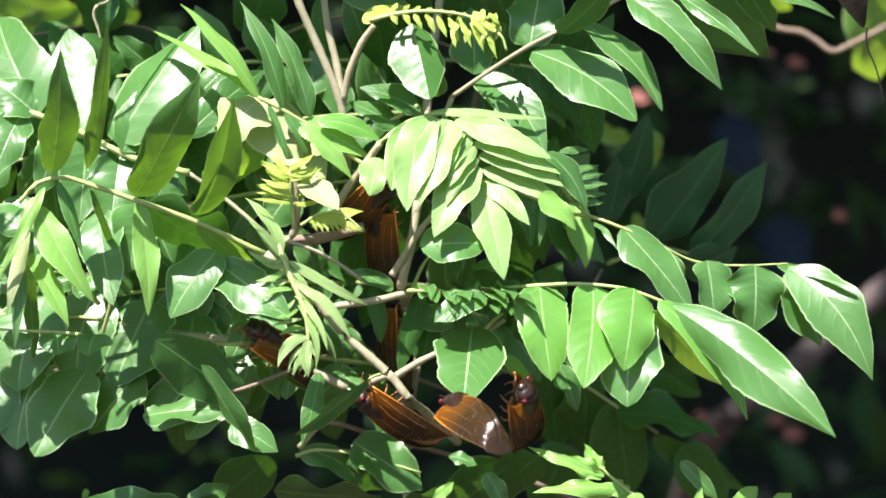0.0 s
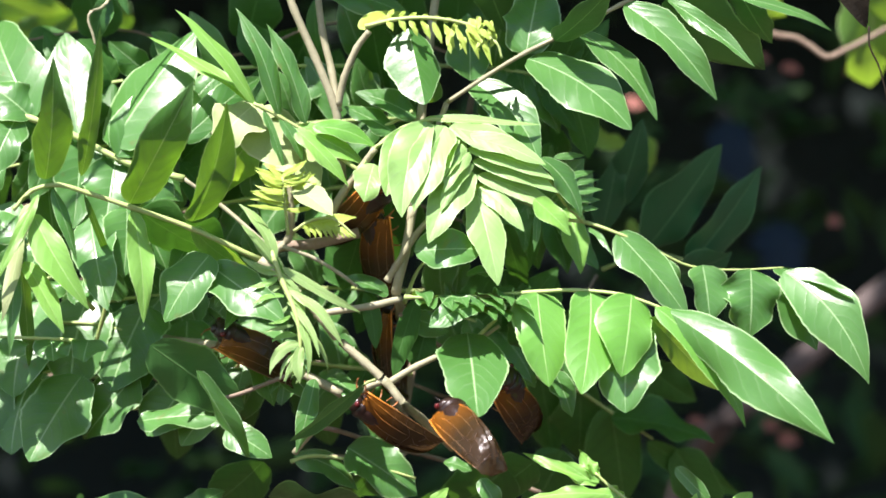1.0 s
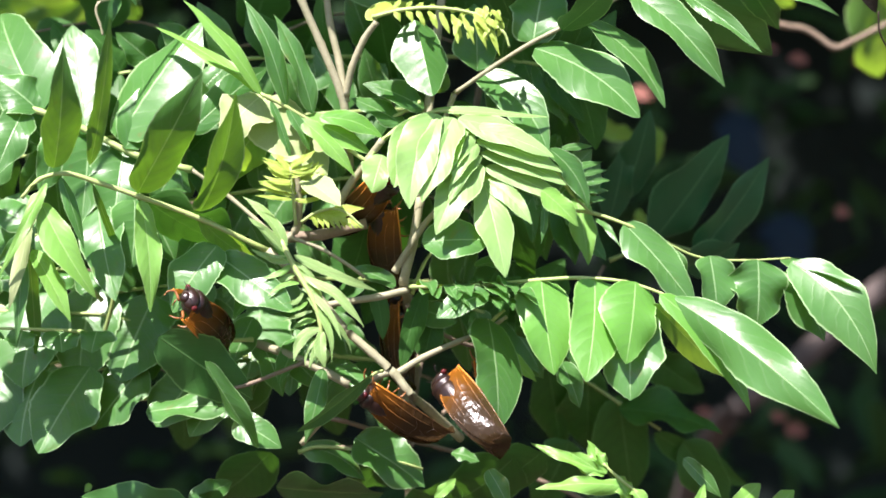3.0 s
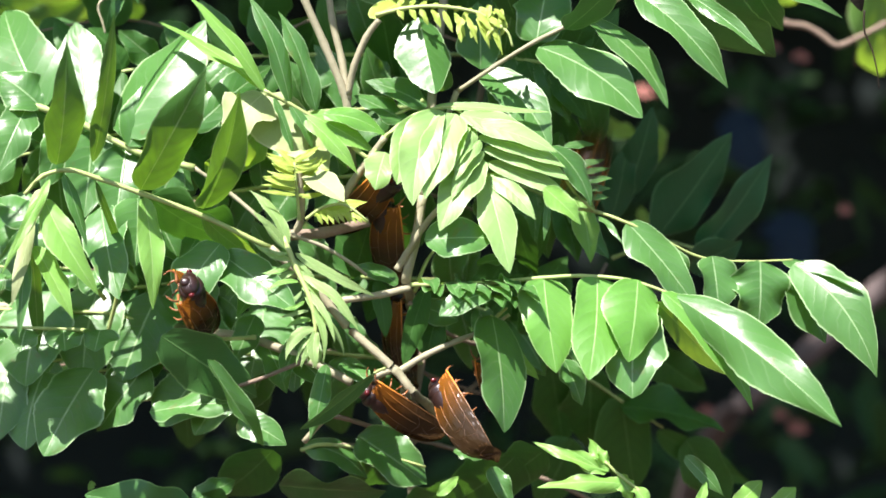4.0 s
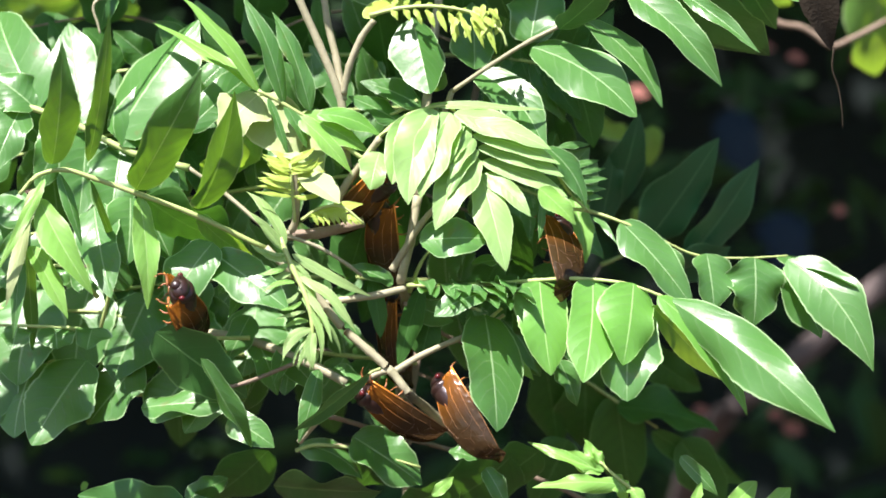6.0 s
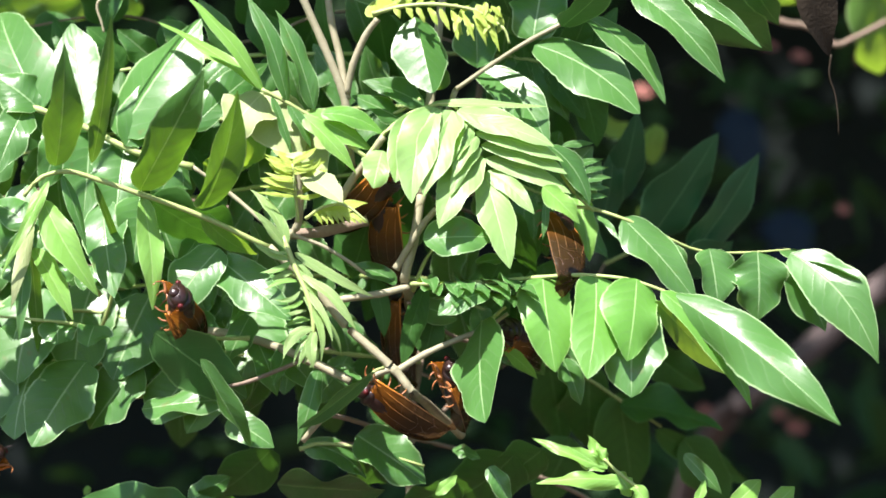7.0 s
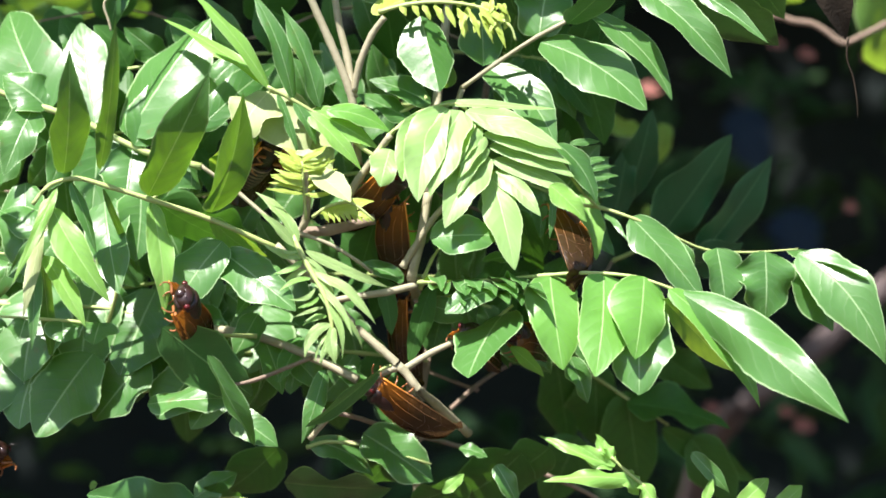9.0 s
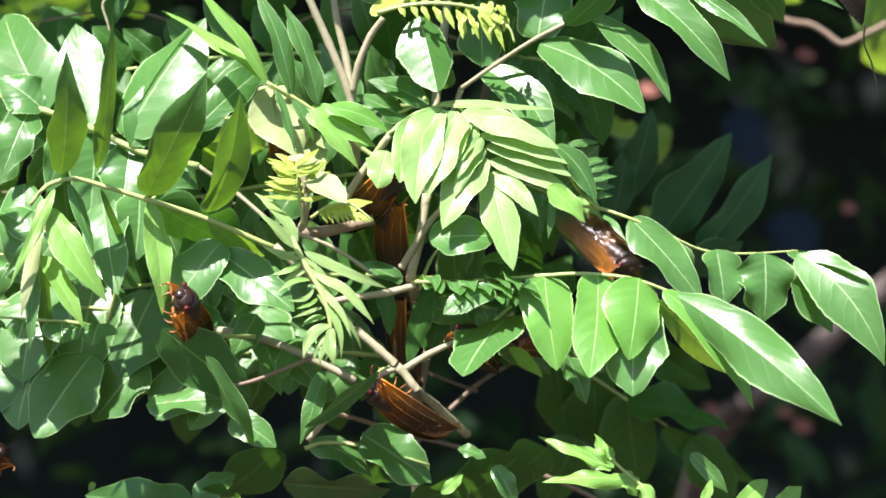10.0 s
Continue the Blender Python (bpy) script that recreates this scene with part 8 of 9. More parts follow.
def cicada():
    """An insect about 40 mm long with folded wings; it looks along +x, its back is +z, its origin lies amid the thorax."""
    bug = tagged(new("cicada"), "black cicada with red eyes and amber orange-veined wings", "insect", "cicadas on the shrub")
    bm = bmesh.new()
    rings = []
    for x, r in ((0.0078, 0.0002), (0.0077, 0.0040), (0.0068, 0.0049), (0.0054, 0.0052), (0.0047, 0.0046), (0.0040, 0.0049), (0.0026, 0.0052), (0.0, 0.0051), (-0.003, 0.0049), (-0.006, 0.0046), (-0.0085, 0.0041), (-0.0092, 0.0002)):
        rings.append([bm.verts.new((x, 1.02 * r * math.cos(a), 0.0003 + 0.92 * r * math.sin(a))) for a in (2 * math.pi * q / 18 for q in range(18))])
    for a, b in zip(rings, rings[1:]):
        for q in range(18):
            bm.faces.new((a[q], a[(q + 1) % 18], b[(q + 1) % 18], b[q]))
    part("thorax", bm, BLACK, bug)
    bm = ball(bmesh.new(), (0.0085, 0, 0.0002), (0.0026, 0.0050, 0.0034))
    ball(bm, (0.0105, 0, -0.0010), (0.0014, 0.0020, 0.0020))
    part("head", bm, BLACK, bug)
    for m in (-1, 1):
        part("eye", ball(bmesh.new(), (0.0088, m * 0.0050, 0.0006), (0.0010, 0.0010, 0.0011), 10, 7), RED, bug, "bright red eye")
        part("antenna", tube(bmesh.new(), [(0.0108, m * 0.002, 0.0006), (0.0125, m * 0.003, 0.0012), (0.0142, m * 0.0042, 0.0010)], 0.00018, 0.00008, 5, 2), BLACK, bug)
    bm = bmesh.new()
    rings = []
    for i in range(29):
        k = i / 28
        r = 0.0054 * (1 - 0.80 * k ** 1.7) * (0.93 + 0.07 * abs(math.sin(math.pi * 8 * k))) if i < 28 else 0.0002
        rings.append([bm.verts.new((-0.0060 - 0.0165 * k, r * math.cos(a), -0.0004 - 0.0008 * k + 0.93 * r * math.sin(a))) for a in (2 * math.pi * q / 14 for q in range(14))])
    for a, b in zip(rings, rings[1:]):
        for q in range(14):
            bm.faces.new((a[q], a[(q + 1) % 14], b[(q + 1) % 14], b[q]))
    bm.faces.new(rings[0][::-1])
    bm.faces.new(rings[-1])
    part("abdomen", bm, BANDS, bug, "black abdomen with pale grey-brown rings")
    for m in (-1, 1):
        bm = bmesh.new()
        nu, nv = 14, 6
        g = [[bm.verts.new(wing_point(0.02 + 0.98 * i / nu, j / nv, m)) for j in range(nv + 1)] for i in range(nu + 1)]
        for a, b in zip(g, g[1:]):
            for j in range(nv):
                bm.faces.new((a[j], b[j], b[j + 1], a[j + 1]))
        wing = part("wing", bm, FILM, bug, "amber translucent wing")
        runs = [((0.0, 0.0), (0.3, 0.0), (0.65, 0.0), (0.97, 0.05)), ((0.02, 0.15), (0.3, 0.22), (0.6, 0.25), (0.95, 0.3)), ((0.03, 0.25), (0.25, 0.5), (0.55, 0.5), (0.9, 0.55)),
                ((0.03, 0.3), (0.2, 0.75), (0.5, 0.78), (0.82, 0.82)), ((0.04, 0.5), (0.15, 0.95), (0.5, 1.0), (0.95, 1.0)), ((0.55, 0.25), (0.62, 0.5), (0.6, 0.78)), ((0.35, 0.22), (0.42, 0.5)),
                ((0.72, 0.05), (0.78, 0.28), (0.92, 0.45)), ((0.66, 0.5), (0.74, 0.66), (0.9, 0.7)), ((0.5, 0.0), (0.52, 0.25)), ((0.78, 0.28), (0.74, 0.5)), ((0.68, 0.78), (0.72, 0.66)), ((0.28, 0.5), (0.3, 0.77)), ((0.9, 0.2), (0.94, 0.5), (0.92, 0.8)), ((0.45, 0.78), (0.47, 1.0))]
        for i, run in enumerate(runs):
            bm = tube(bmesh.new(), [wing_point(u, v, m) * 1.004 for u, v in run], (0.00038, 0.00014, 0.00010)[min(i, 2)] if i < 5 else 0.00008, 0.00007, 5, 4)
            part("vein", bm, ORANGE if i < 5 else SEPIA, wing, "orange wing vein" if i < 5 else "brown wing vein")
        for i, x in enumerate((0.0065, 0.002, -0.002)):
            reach = (0.0040, 0.001, -0.0025)[i]
            bm = tube(bmesh.new(), [(x, m * 0.0025, -0.0045), (x + reach * 0.4, m * 0.0060, -0.0046), (x + reach * 0.8, m * 0.0062, -0.0066), (x + reach * 1.0, m * 0.0046, -0.0084)], 0.0006, 0.0002, 6, 3)
            part("leg", bm, LEG, bug, "orange jointed leg")
    return bug


def perched(head, tail, back):
    """The pose of an insect whose head and wing tips lie on the line from head to tail, with its back that way."""
    h, t = Vector(head), Vector(tail)
    x = (h - t).normalized()
    z = Vector(back)
    z = (z - x * z.dot(x)).normalized()
    y = z.cross(x)
    at = h - x * 0.0105
    return Matrix(((x.x, y.x, z.x, at.x), (x.y, y.y, z.y, at.y), (x.z, y.z, z.z, at.z), (0, 0, 0, 1)))


first = cicada()
cicada_a = first
tagged(cicada_a, "black cicada with red eyes and amber wings clinging to a twig")
cicada_a.matrix_basis = perched((-0.0331, 0.7686, 1.3481), (-0.0023, 0.7786, 1.3301), (-0.42, -0.10, -0.88))
cicada_b = copy_thing(first, pose(0, 0, 0))
tagged(cicada_b, "black cicada with amber wings crawling over leaves and twigs")
cicada_c = copy_thing(first, pose(0, 0, 0))
tagged(cicada_c, "black cicada with red eyes and amber wings clinging to a twig")
cicada_c.matrix_basis = perched((-0.0189, 0.7743, 1.4271), (-0.046, 0.7937, 1.4058), (0.55, -0.15, -0.75))
cicada_d = copy_thing(first, pose(0, 0, 0))
tagged(cicada_d, "black cicada with red eyes and amber wings clinging to a twig")
cicada_d.matrix_basis = perched((-0.0259, 0.7844, 1.4189), (-0.0204, 0.7996, 1.3829), (-0.95, -0.25, 0))
cicada_e = copy_thing(first, pose(0, 0, 0))
tagged(cicada_e, "black cicada with red eyes and amber wings clinging to a twig")
cicada_e.matrix_basis = perched((-0.0215, 0.8080, 1.3830), (-0.0175, 0.8160, 1.3440), (-0.9, 0.3, 0.1))
cicada_f = copy_thing(first, pose(0, 0, 0))
tagged(cicada_f, "black cicada with amber wings crawling over leaves and twigs")
cicada_g = copy_thing(first, pose(0, 0, 0))
tagged(cicada_g, "black cicada with orange-veined wings that lands on a leaf")
cicada_h = copy_thing(first, pose(0, 0, 0))
tagged(cicada_h, "black cicada with amber wings crawling over leaves and twigs")
cicada_i = copy_thing(first, pose(0, 0, 0))
tagged(cicada_i, "black cicada with amber wings crawling over leaves and twigs")
cicada_j = copy_thing(first, pose(0, 0, 0))
tagged(cicada_j, "black cicada with amber wings fluttering behind a leaf")


def swayed(leaf, rows):
    """Rows for walk(): a compound leaf swaying in the wind about its joint, by millimetres aside and up and degrees."""
    home = leaf.location.copy()
    return [(t, pose(home.x + dx / 1000, home.y, home.z + dz / 1000, 0, turn, 0)) for t, dx, dz, turn in rows]


def turned(leaf, rows):
    """Rows for walk(): a leaflet that is pulled about, by millimetres aside and up and three turns."""
    home = leaf.location.copy()
    return [(t, pose(home.x + dx / 1000, home.y, home.z + dz / 1000, rx, ry, rz)) for t, dx, dz, rx, ry, rz in rows]


def motions():
    walk(leaf_r1, swayed(leaf_r1, [(0, -0.09, 0.03, -0.25), (0.5, -1.69, 0.6, -0.16), (1, 0.88, -0.31, -0.37), (1.5, -0.44, 0.16, -0.86), (2, 0.34, -0.12, -1.48), (2.5, -0.39, 0.14, -1.01), (4, -0.46, 0.17, -0.94), (4.5, -1.76, 0.62, 0.62), (5, 0.13, -0.05, -0.15), (5.5, 0, 0, 0), (7, -0.35, 0.12, -0.96), (7.5, -0.1, 0.04, -0.81), (8, 0.11, -0.04, -1.08), (8.5, 0.31, -0.11, -1.36), (9, -0.18, 0.07, -1.15), (9.5, -0.18, 0.06, -0.91), (10, -1.69, 0.6, -0.67)]))
    walk(leaf_v, swayed(leaf_v, [(0, 0, 8.91, -4.33), (0.5, 0, 11.29, -3.83), (1, 0, 10.98, -5.71), (1.5, 0, 15.51, -6.27), (2, 0, 11.76, -5.25), (2.5, 0, 12.72, -6.67), (4, 0, 13.06, -3.01), (4.5, 0, 2.85, -2.22), (5, 0, -2.16, -1.66), (5.5, 0, -0.0, -0.0), (7, 0, -3.85, 2.6), (7.5, 0, 1.65, 1.15), (8, 0, -0.26, 1.71), (8.5, 0, 0.15, 2.52), (9, 0, 1.74, 0.88), (9.5, 0, 4.54, -1.18), (10, 0, 7.23, -2.27)]))
    walk(leaf_r2, swayed(leaf_r2, [(0, 0.05, 0.05, 0.31), (0.5, -0.02, 0.11, -0.04), (1, 0.16, -0.01, -0.17), (1.5, 0.19, 0.02, -0.29), (2, 0.03, 0.05, -0.1), (2.5, -0.08, 0.08, -0.56), (4, 0.23, -0.07, 0.68), (4.5, -0.26, 0.14, 0.09), (5, -0.39, 0.2, -0.42), (5.5, 0, 0, 0), (7, -0.95, 0.42, -1.47), (7.5, -0.85, 0.47, -1.2), (8, -0.51, 0.12, -0.49), (8.5, -0.19, -0.07, 0.37), (9, -0.69, 0.29, -1.16), (9.5, -0.36, 0.24, -0.9), (10, -0.36, 0.27, -1.02)]))
    walk(leaf_t, swayed(leaf_t, [(0, -0.12, -0.01, -0.56), (0.5, -0.45, 0, -0.38), (1, 0, 0, 0.42), (1.5, -0.12, -0.01, -0.98), (2, 0.11, -0.01, -0.49), (2.5, -0.01, 0, -0.7), (4, 0.22, -0.02, 0.24), (4.5, -0.12, 0, -0.28), (5, -0.17, -0.02, -0.72), (5.5, 0, 0, 0), (7, -0.33, 0.01, -0.69), (7.5, -0.4, -0.01, -0.81), (8, 0, -0.01, 0.51), (8.5, 0.11, -0.02, 0.88), (9, -0.52, 0.02, -1.33), (9.5, -0.35, 0.01, -1.07), (10, -0.56, 0.01, -0.79)]))
    walk(leaf_c, swayed(leaf_c, [(0, -0.11, -0.18, 0.24), (0.5, -0.22, -0.24, 0.61), (1, -0.22, -0.28, 0.29), (1.5, -0.06, -0.62, 1.88), (2, -0.69, -0.06, -0.43), (2.5, -0.08, -0.42, 1), (4, 0.11, -0.09, 0.06), (4.5, -0.07, -0.33, 1.54), (5, 0.05, -0.28, 1.87), (5.5, 0, 0, 0), (7, -0.27, 0.04, -1.3), (7.5, -0.52, 0.33, -1.62), (8, 0.11, 0.26, 0.14), (8.5, -0.22, 0.77, 0.5), (9, 0, 0.14, 0.1), (9.5, 0, -0.26, 0.46), (10, -0.7, -0.32, -0.65)]))
    walk(leaf_y, swayed(leaf_y, [(0, -0.38, -0.59, -0.66), (0.5, -0.63, -0.93, -1.45), (1, -0.67, -0.75, -1.25), (1.5, -0.99, -1.57, -1.64), (2, -0.85, -0.68, -2.67), (2.5, -0.83, -0.93, -1.29), (4, -0.13, 0.35, -0.87), (4.5, -0.29, 0.29, -1.75), (5, -0.2, -0.45, -0.18), (5.5, 0, 0, 0), (7, -0.15, -0.47, -1.29), (7.5, -0.17, -0.69, -1.28), (8, 0.13, 1.14, 0.41), (8.5, 0.33, 1.86, 2.01), (9, 0.05, -0.21, 0.76), (9.5, -0.05, -0.89, 0.24), (10, -0.45, -1.64, -3.5)]))
    walk(leaf_y2, swayed(leaf_y2, [(0, -0.43, -0.09, 1.63), (0.5, -0.88, -0.1, 2.06), (1, -1.1, -0.09, 2.09), (1.5, -1.28, -0.26, 4.66), (2, -1.33, -0.03, 1.5), (2.5, -1.32, -0.14, 3.11), (4, -0.37, 0.11, -1.24), (4.5, -0.71, 0.14, -1.49), (5, -0.21, -0.08, 1.28), (5.5, 0, 0, 0), (7, 0, 0, 0), (7.5, 0, 0, 0), (8, 0, 0, 0), (8.5, 0, 0, 0), (9, 0, 0, 0), (9.5, 0, 0, 0), (10, 0, 0, 0)]))
    walk(leaf_y3, swayed(leaf_y3, [(0, -0.24, 0.04, -0.37), (0.5, -0.52, 0.13, -0.19), (1, 0.1, -0.02, 0.3), (1.5, -0.35, 0.07, -0.67), (2, -0.02, -0.01, -0.36), (2.5, -0.18, 0.04, -0.49), (4, 0.26, -0.08, 0.14), (4.5, -0.18, 0.04, -0.18), (5, -0.34, 0.06, -0.48), (5.5, 0, 0, 0), (7, -0.48, 0.12, -0.43), (7.5, -0.58, 0.13, -0.51), (8, 0.12, -0.04, 0.36), (8.5, 0.32, -0.08, 0.61), (9, -0.81, 0.2, -0.86), (9.5, -0.59, 0.14, -0.7), (10, -0.73, 0.17, -0.47)]))
    walk(leaf_s, swayed(leaf_s, [(0, -0.95, -0.51, 1.19), (0.5, -1.29, -0.82, 1.43), (1, -1.61, -0.77, 1.7), (1.5, -1.12, -1.1, -6.88), (2, -2.71, -0.5, 2.2), (2.5, -1.12, -0.32, -6.88), (4, -0.67, 0.26, 0.16), (4.5, -0.67, 0.13, 0.08), (5, -0.55, -0.38, 0.39), (5.5, 0, 0, 0), (7, -0.39, 0.2, 1.04), (7.5, -0.8, 0.41, 2.13), (8, 0.64, -0.2, -4.42), (8.5, 0.64, -0.2, -4.42), (9, 0.64, -0.2, -4.42), (9.5, 0.64, -0.2, -4.42), (10, 0.64, -0.2, -4.42)]))
    walk(leaf_l, swayed(leaf_l, [(0, 0.08, -0.25, -0.73), (0.5, 0.32, -0.44, -1.7), (1, 0.05, -0.22, -1.23), (1.5, -0.22, -0.29, -0.98), (2, -0.38, -0.17, -0.7), (2.5, -0.19, -0.2, -0.66), (4, 0.05, -0.11, -0.3), (4.5, -0.09, 0.08, -0.25), (5, 0.26, -0.3, -0.65), (5.5, 0, 0, 0), (7, 0.33, -0.34, -0.74), (7.5, 0.44, -0.46, -0.99), (8, 0.77, -0.79, -1.11), (8.5, 0.61, -0.61, -0.07), (9, 1.43, -1.47, -2.35), (9.5, 1.09, -1.13, -2.47), (10, 1.09, -1.13, -2.47)]))
    walk(leaf_ul, swayed(leaf_ul, [(0, -0.05, 0.05, -0.26), (0.5, -0.27, 0.3, -0.95), (1, -0.02, 0.04, 0.36), (1.5, -0.19, 0.22, -0.4), (2, -0.22, 0.28, 0.33), (2.5, -0.05, 0.05, -0.29), (4, 0.13, -0.15, 0.3), (4.5, 0.04, -0.05, -0.08), (5, -0.12, 0.15, 0.16), (5.5, 0, 0, 0), (7, 0.03, -0.06, -0.71), (7.5, 0.23, -0.32, -1.04), (8, 0.17, -0.17, 0.75), (8.5, 0.56, -0.67, 0.01), (9, 0.52, -0.64, -0.45), (9.5, 0.29, -0.34, 0.23), (10, 0.1, -0.17, -1.34)]))
    walk(leaf_ul2, swayed(leaf_ul2, [(0, 0.28, -0.29, 1.72), (0.5, 0.24, -0.16, 0.64), (1, 0.28, -0.23, 0.75), (1.5, 0.61, -0.24, 0.73), (2, 0.77, -0.36, 0.48), (2.5, 0.44, -0.23, 0.49), (4, 0.85, -0.63, 0.34), (4.5, 0.12, -0.18, 0.61), (5, -0.1, -0.07, 0.59), (5.5, 0, 0, 0), (7, -1.21, 0.44, 3.9), (7.5, -1.61, 0.58, 5.2), (8, -1.68, 0.84, 2.12), (8.5, -1.68, 0.84, 2.12), (9, -1.68, 0.84, 2.12), (9.5, -1.68, 0.84, 2.12), (10, -1.68, 0.84, 2.12)]))
    walk(leaf_p, swayed(leaf_p, [(0, 0.22, -0.24, -1.43), (0.5, 0.06, -0.25, -3.42), (1, 0.37, -0.36, -1.39), (1.5, 0.07, -0.28, -4.17), (2, 0.37, -0.41, -2.05), (2.5, 0.13, -0.23, -1.95), (4, 0.23, -0.22, 0.91), (4.5, 0.13, -0.13, 0.16), (5, 0.2, -0.2, -0.55), (5.5, 0, 0, 0), (7, -0.01, -0.02, 0.13), (7.5, -0.1, -0.11, -3.35), (8, 0.36, -0.2, 0.81), (8.5, -0.24, 0.14, 1.24), (9, -0.49, 0.28, 0.35), (9.5, -0.75, 0.3, -1.71), (10, -0.97, 0.85, 5.52)]))
    walk(leaf_u, swayed(leaf_u, [(0, 0.26, -0.19, -0.49), (0.5, 0.15, -0.13, -1.16), (1, 0.42, -0.29, -0.5), (1.5, 0.16, -0.14, -1.39), (2, 0.43, -0.31, -0.73), (2.5, 0.18, -0.15, -0.69), (4, 0.25, -0.19, 0.21), (4.5, 0.14, -0.11, 0), (5, 0.23, -0.16, -0.21), (5.5, 0, 0, 0), (7, 0, -0.01, 0.01), (7.5, -0.03, -0.01, -1.11), (8, 0.34, -0.22, 0.26), (8.5, -0.25, 0.14, 0.34), (9, -0.48, 0.3, 0.08), (9.5, -0.67, 0.4, -0.65), (10, -1.12, 0.72, 1.78)]))
    walk(leaf_m, swayed(leaf_m, [(0, -0.1, -0.02, -0.49), (0.5, -0.44, -0.01, -0.34), (1, -0.01, 0.01, 0.37), (1.5, -0.08, -0.02, -0.86), (2, 0.12, -0.01, -0.43), (2.5, 0.02, 0, -0.61), (4, 0.21, -0.01, 0.21), (4.5, -0.11, -0.01, -0.25), (5, -0.15, -0.02, -0.64), (5.5, 0, 0, 0), (7, -0.31, -0.01, -0.61), (7.5, -0.37, -0.02, -0.72), (8, -0.02, -0.01, 0.45), (8.5, 0.08, -0.01, 0.78), (9, -0.47, -0.01, -1.18), (9.5, -0.31, -0.01, -0.95), (10, -0.54, -0.01, -0.71)]))
    walk(leaf_ll, swayed(leaf_ll, [(0, 0.24, -0.11, 0.81), (0.5, 0.23, -0.09, 0.36), (1, 0.27, -0.12, 0.44), (1.5, 0.59, -0.17, 0.4), (2, 0.78, -0.26, 0.31), (2.5, 0.44, -0.16, 0.3), (4, 0.91, -0.42, 0.36), (4.5, 0.12, -0.09, 0.36), (5, -0.11, 0, 0.33), (5.5, 0, 0, 0), (7, -1.43, 0.49, 1.41), (7.5, -1.91, 0.65, 1.87), (8, -1.87, 0.67, 0.53), (8.5, -1.87, 0.67, 0.53), (9, -1.87, 0.67, 0.53), (9.5, -1.87, 0.67, 0.53), (10, -1.87, 0.67, 0.53)]))
    walk(leaf_ll2, swayed(leaf_ll2, [(0, -0.15, -0.12, -1.69), (0.5, -0.04, -0.21, -1.01), (1, -0.08, -0.22, -1.42), (1.5, 0.27, -0.26, -1.27), (2, 0.42, -0.15, -1.79), (2.5, 0.15, -0.15, -1.28), (4, 0.31, 0, -3.33), (4.5, -0.17, -0.17, -1.18), (5, -0.32, -0.17, -0.66), (5.5, 0, 0, 0), (7, -1.9, -0.47, -0.52), (7.5, -2.54, -0.62, -0.7), (8, -1.9, -0.36, 1.54), (8.5, -1.9, -0.36, 1.54), (9, -1.9, -0.36, 1.54), (9.5, -1.9, -0.36, 1.54), (10, -1.9, -0.36, 1.54)]))
    walk(leaf_ll4, swayed(leaf_ll4, [(0, 0.14, -0.21, -2.21), (0.5, 0.11, -0.36, -0.81), (1, 0.14, -0.41, -1.41), (1.5, 0.45, -0.56, 0.04), (2, 0.68, -0.52, -0.42), (2.5, 0.34, -0.38, -0.65), (4, 0.82, -0.46, -3.07), (4.5, 0.01, -0.28, -1.57), (5, -0.21, -0.18, -1.41), (5.5, 0, 0, 0), (7, -1.64, 0.17, -3.25), (7.5, -2.19, 0.22, -4.34), (8, -1.98, 0.44, -0.8), (8.5, -1.98, 0.44, -0.8), (9, -1.98, 0.44, -0.8), (9.5, -1.98, 0.44, -0.8), (10, -1.98, 0.44, -0.8)]))
    walk(leaf_ll3, swayed(leaf_ll3, [(0, -0.24, -0.17, -1.47), (0.5, -0.09, -0.22, -0.87), (1, -0.14, -0.24, -1.19), (1.5, 0.18, -0.24, -1.26), (2, 0.29, -0.12, -1.75), (2.5, 0.07, -0.15, -1.18), (4, 0.14, -0.01, -2.97), (4.5, -0.21, -0.2, -0.94), (5, -0.32, -0.22, -0.42), (5.5, 0, 0, 0), (7, -1.83, -0.73, 0.16), (7.5, -2.44, -0.98, 0.21), (8, -1.7, -0.59, 2.01), (8.5, -1.7, -0.59, 2.01), (9, -1.7, -0.59, 2.01), (9.5, -1.7, -0.59, 2.01), (10, -1.7, -0.59, 2.01)]))
    walk(leaf_bl, swayed(leaf_bl, [(0, 0.33, -0.58, -0.54), (0.5, 0.14, -0.43, -0.07), (1, 0.2, -0.52, -0.15), (1.5, 0.18, -0.66, 0.48), (2, 0.26, -0.72, 0.74), (2.5, 0.18, -0.5, 0.26), (4, 0.5, -0.88, 0.51), (4.5, 0.17, -0.38, -0.32), (5, 0.09, -0.21, -0.58), (5.5, 0, 0, 0), (7, -0.25, 0.28, -2.65), (7.5, -0.34, 0.38, -3.53), (8, -0.69, 1.03, -2.22), (8.5, -0.69, 1.03, -2.22), (9, -0.69, 1.03, -2.22), (9.5, -0.69, 1.03, -2.22), (10, -0.69, 1.03, -2.22)]))
    walk(leaf_g, swayed(leaf_g, [(0, 2.25, 2.36, 0.4), (0.5, 2.25, 2.36, 0.4), (1, 2.25, 2.36, 0.4), (1.5, 2.25, 2.36, 0.4), (2, 2.25, 2.36, 0.4), (2.5, 2.25, 2.36, 0.4), (4, 2.25, 2.36, 0.4), (4.5, 2.25, 2.36, 0.4), (5, 1.54, 1.65, -0.74), (5.5, 0, 0, 0), (7, -0.55, -0.5, -2.19), (7.5, -0.45, -0.37, -2.79), (8, -1.32, -1.36, -0.86), (8.5, -1.48, -1.55, -0.37), (9, 0.22, 0.23, 0), (9.5, 0.44, 0.43, 0.81), (10, 0.94, 0.99, -0.26)]))
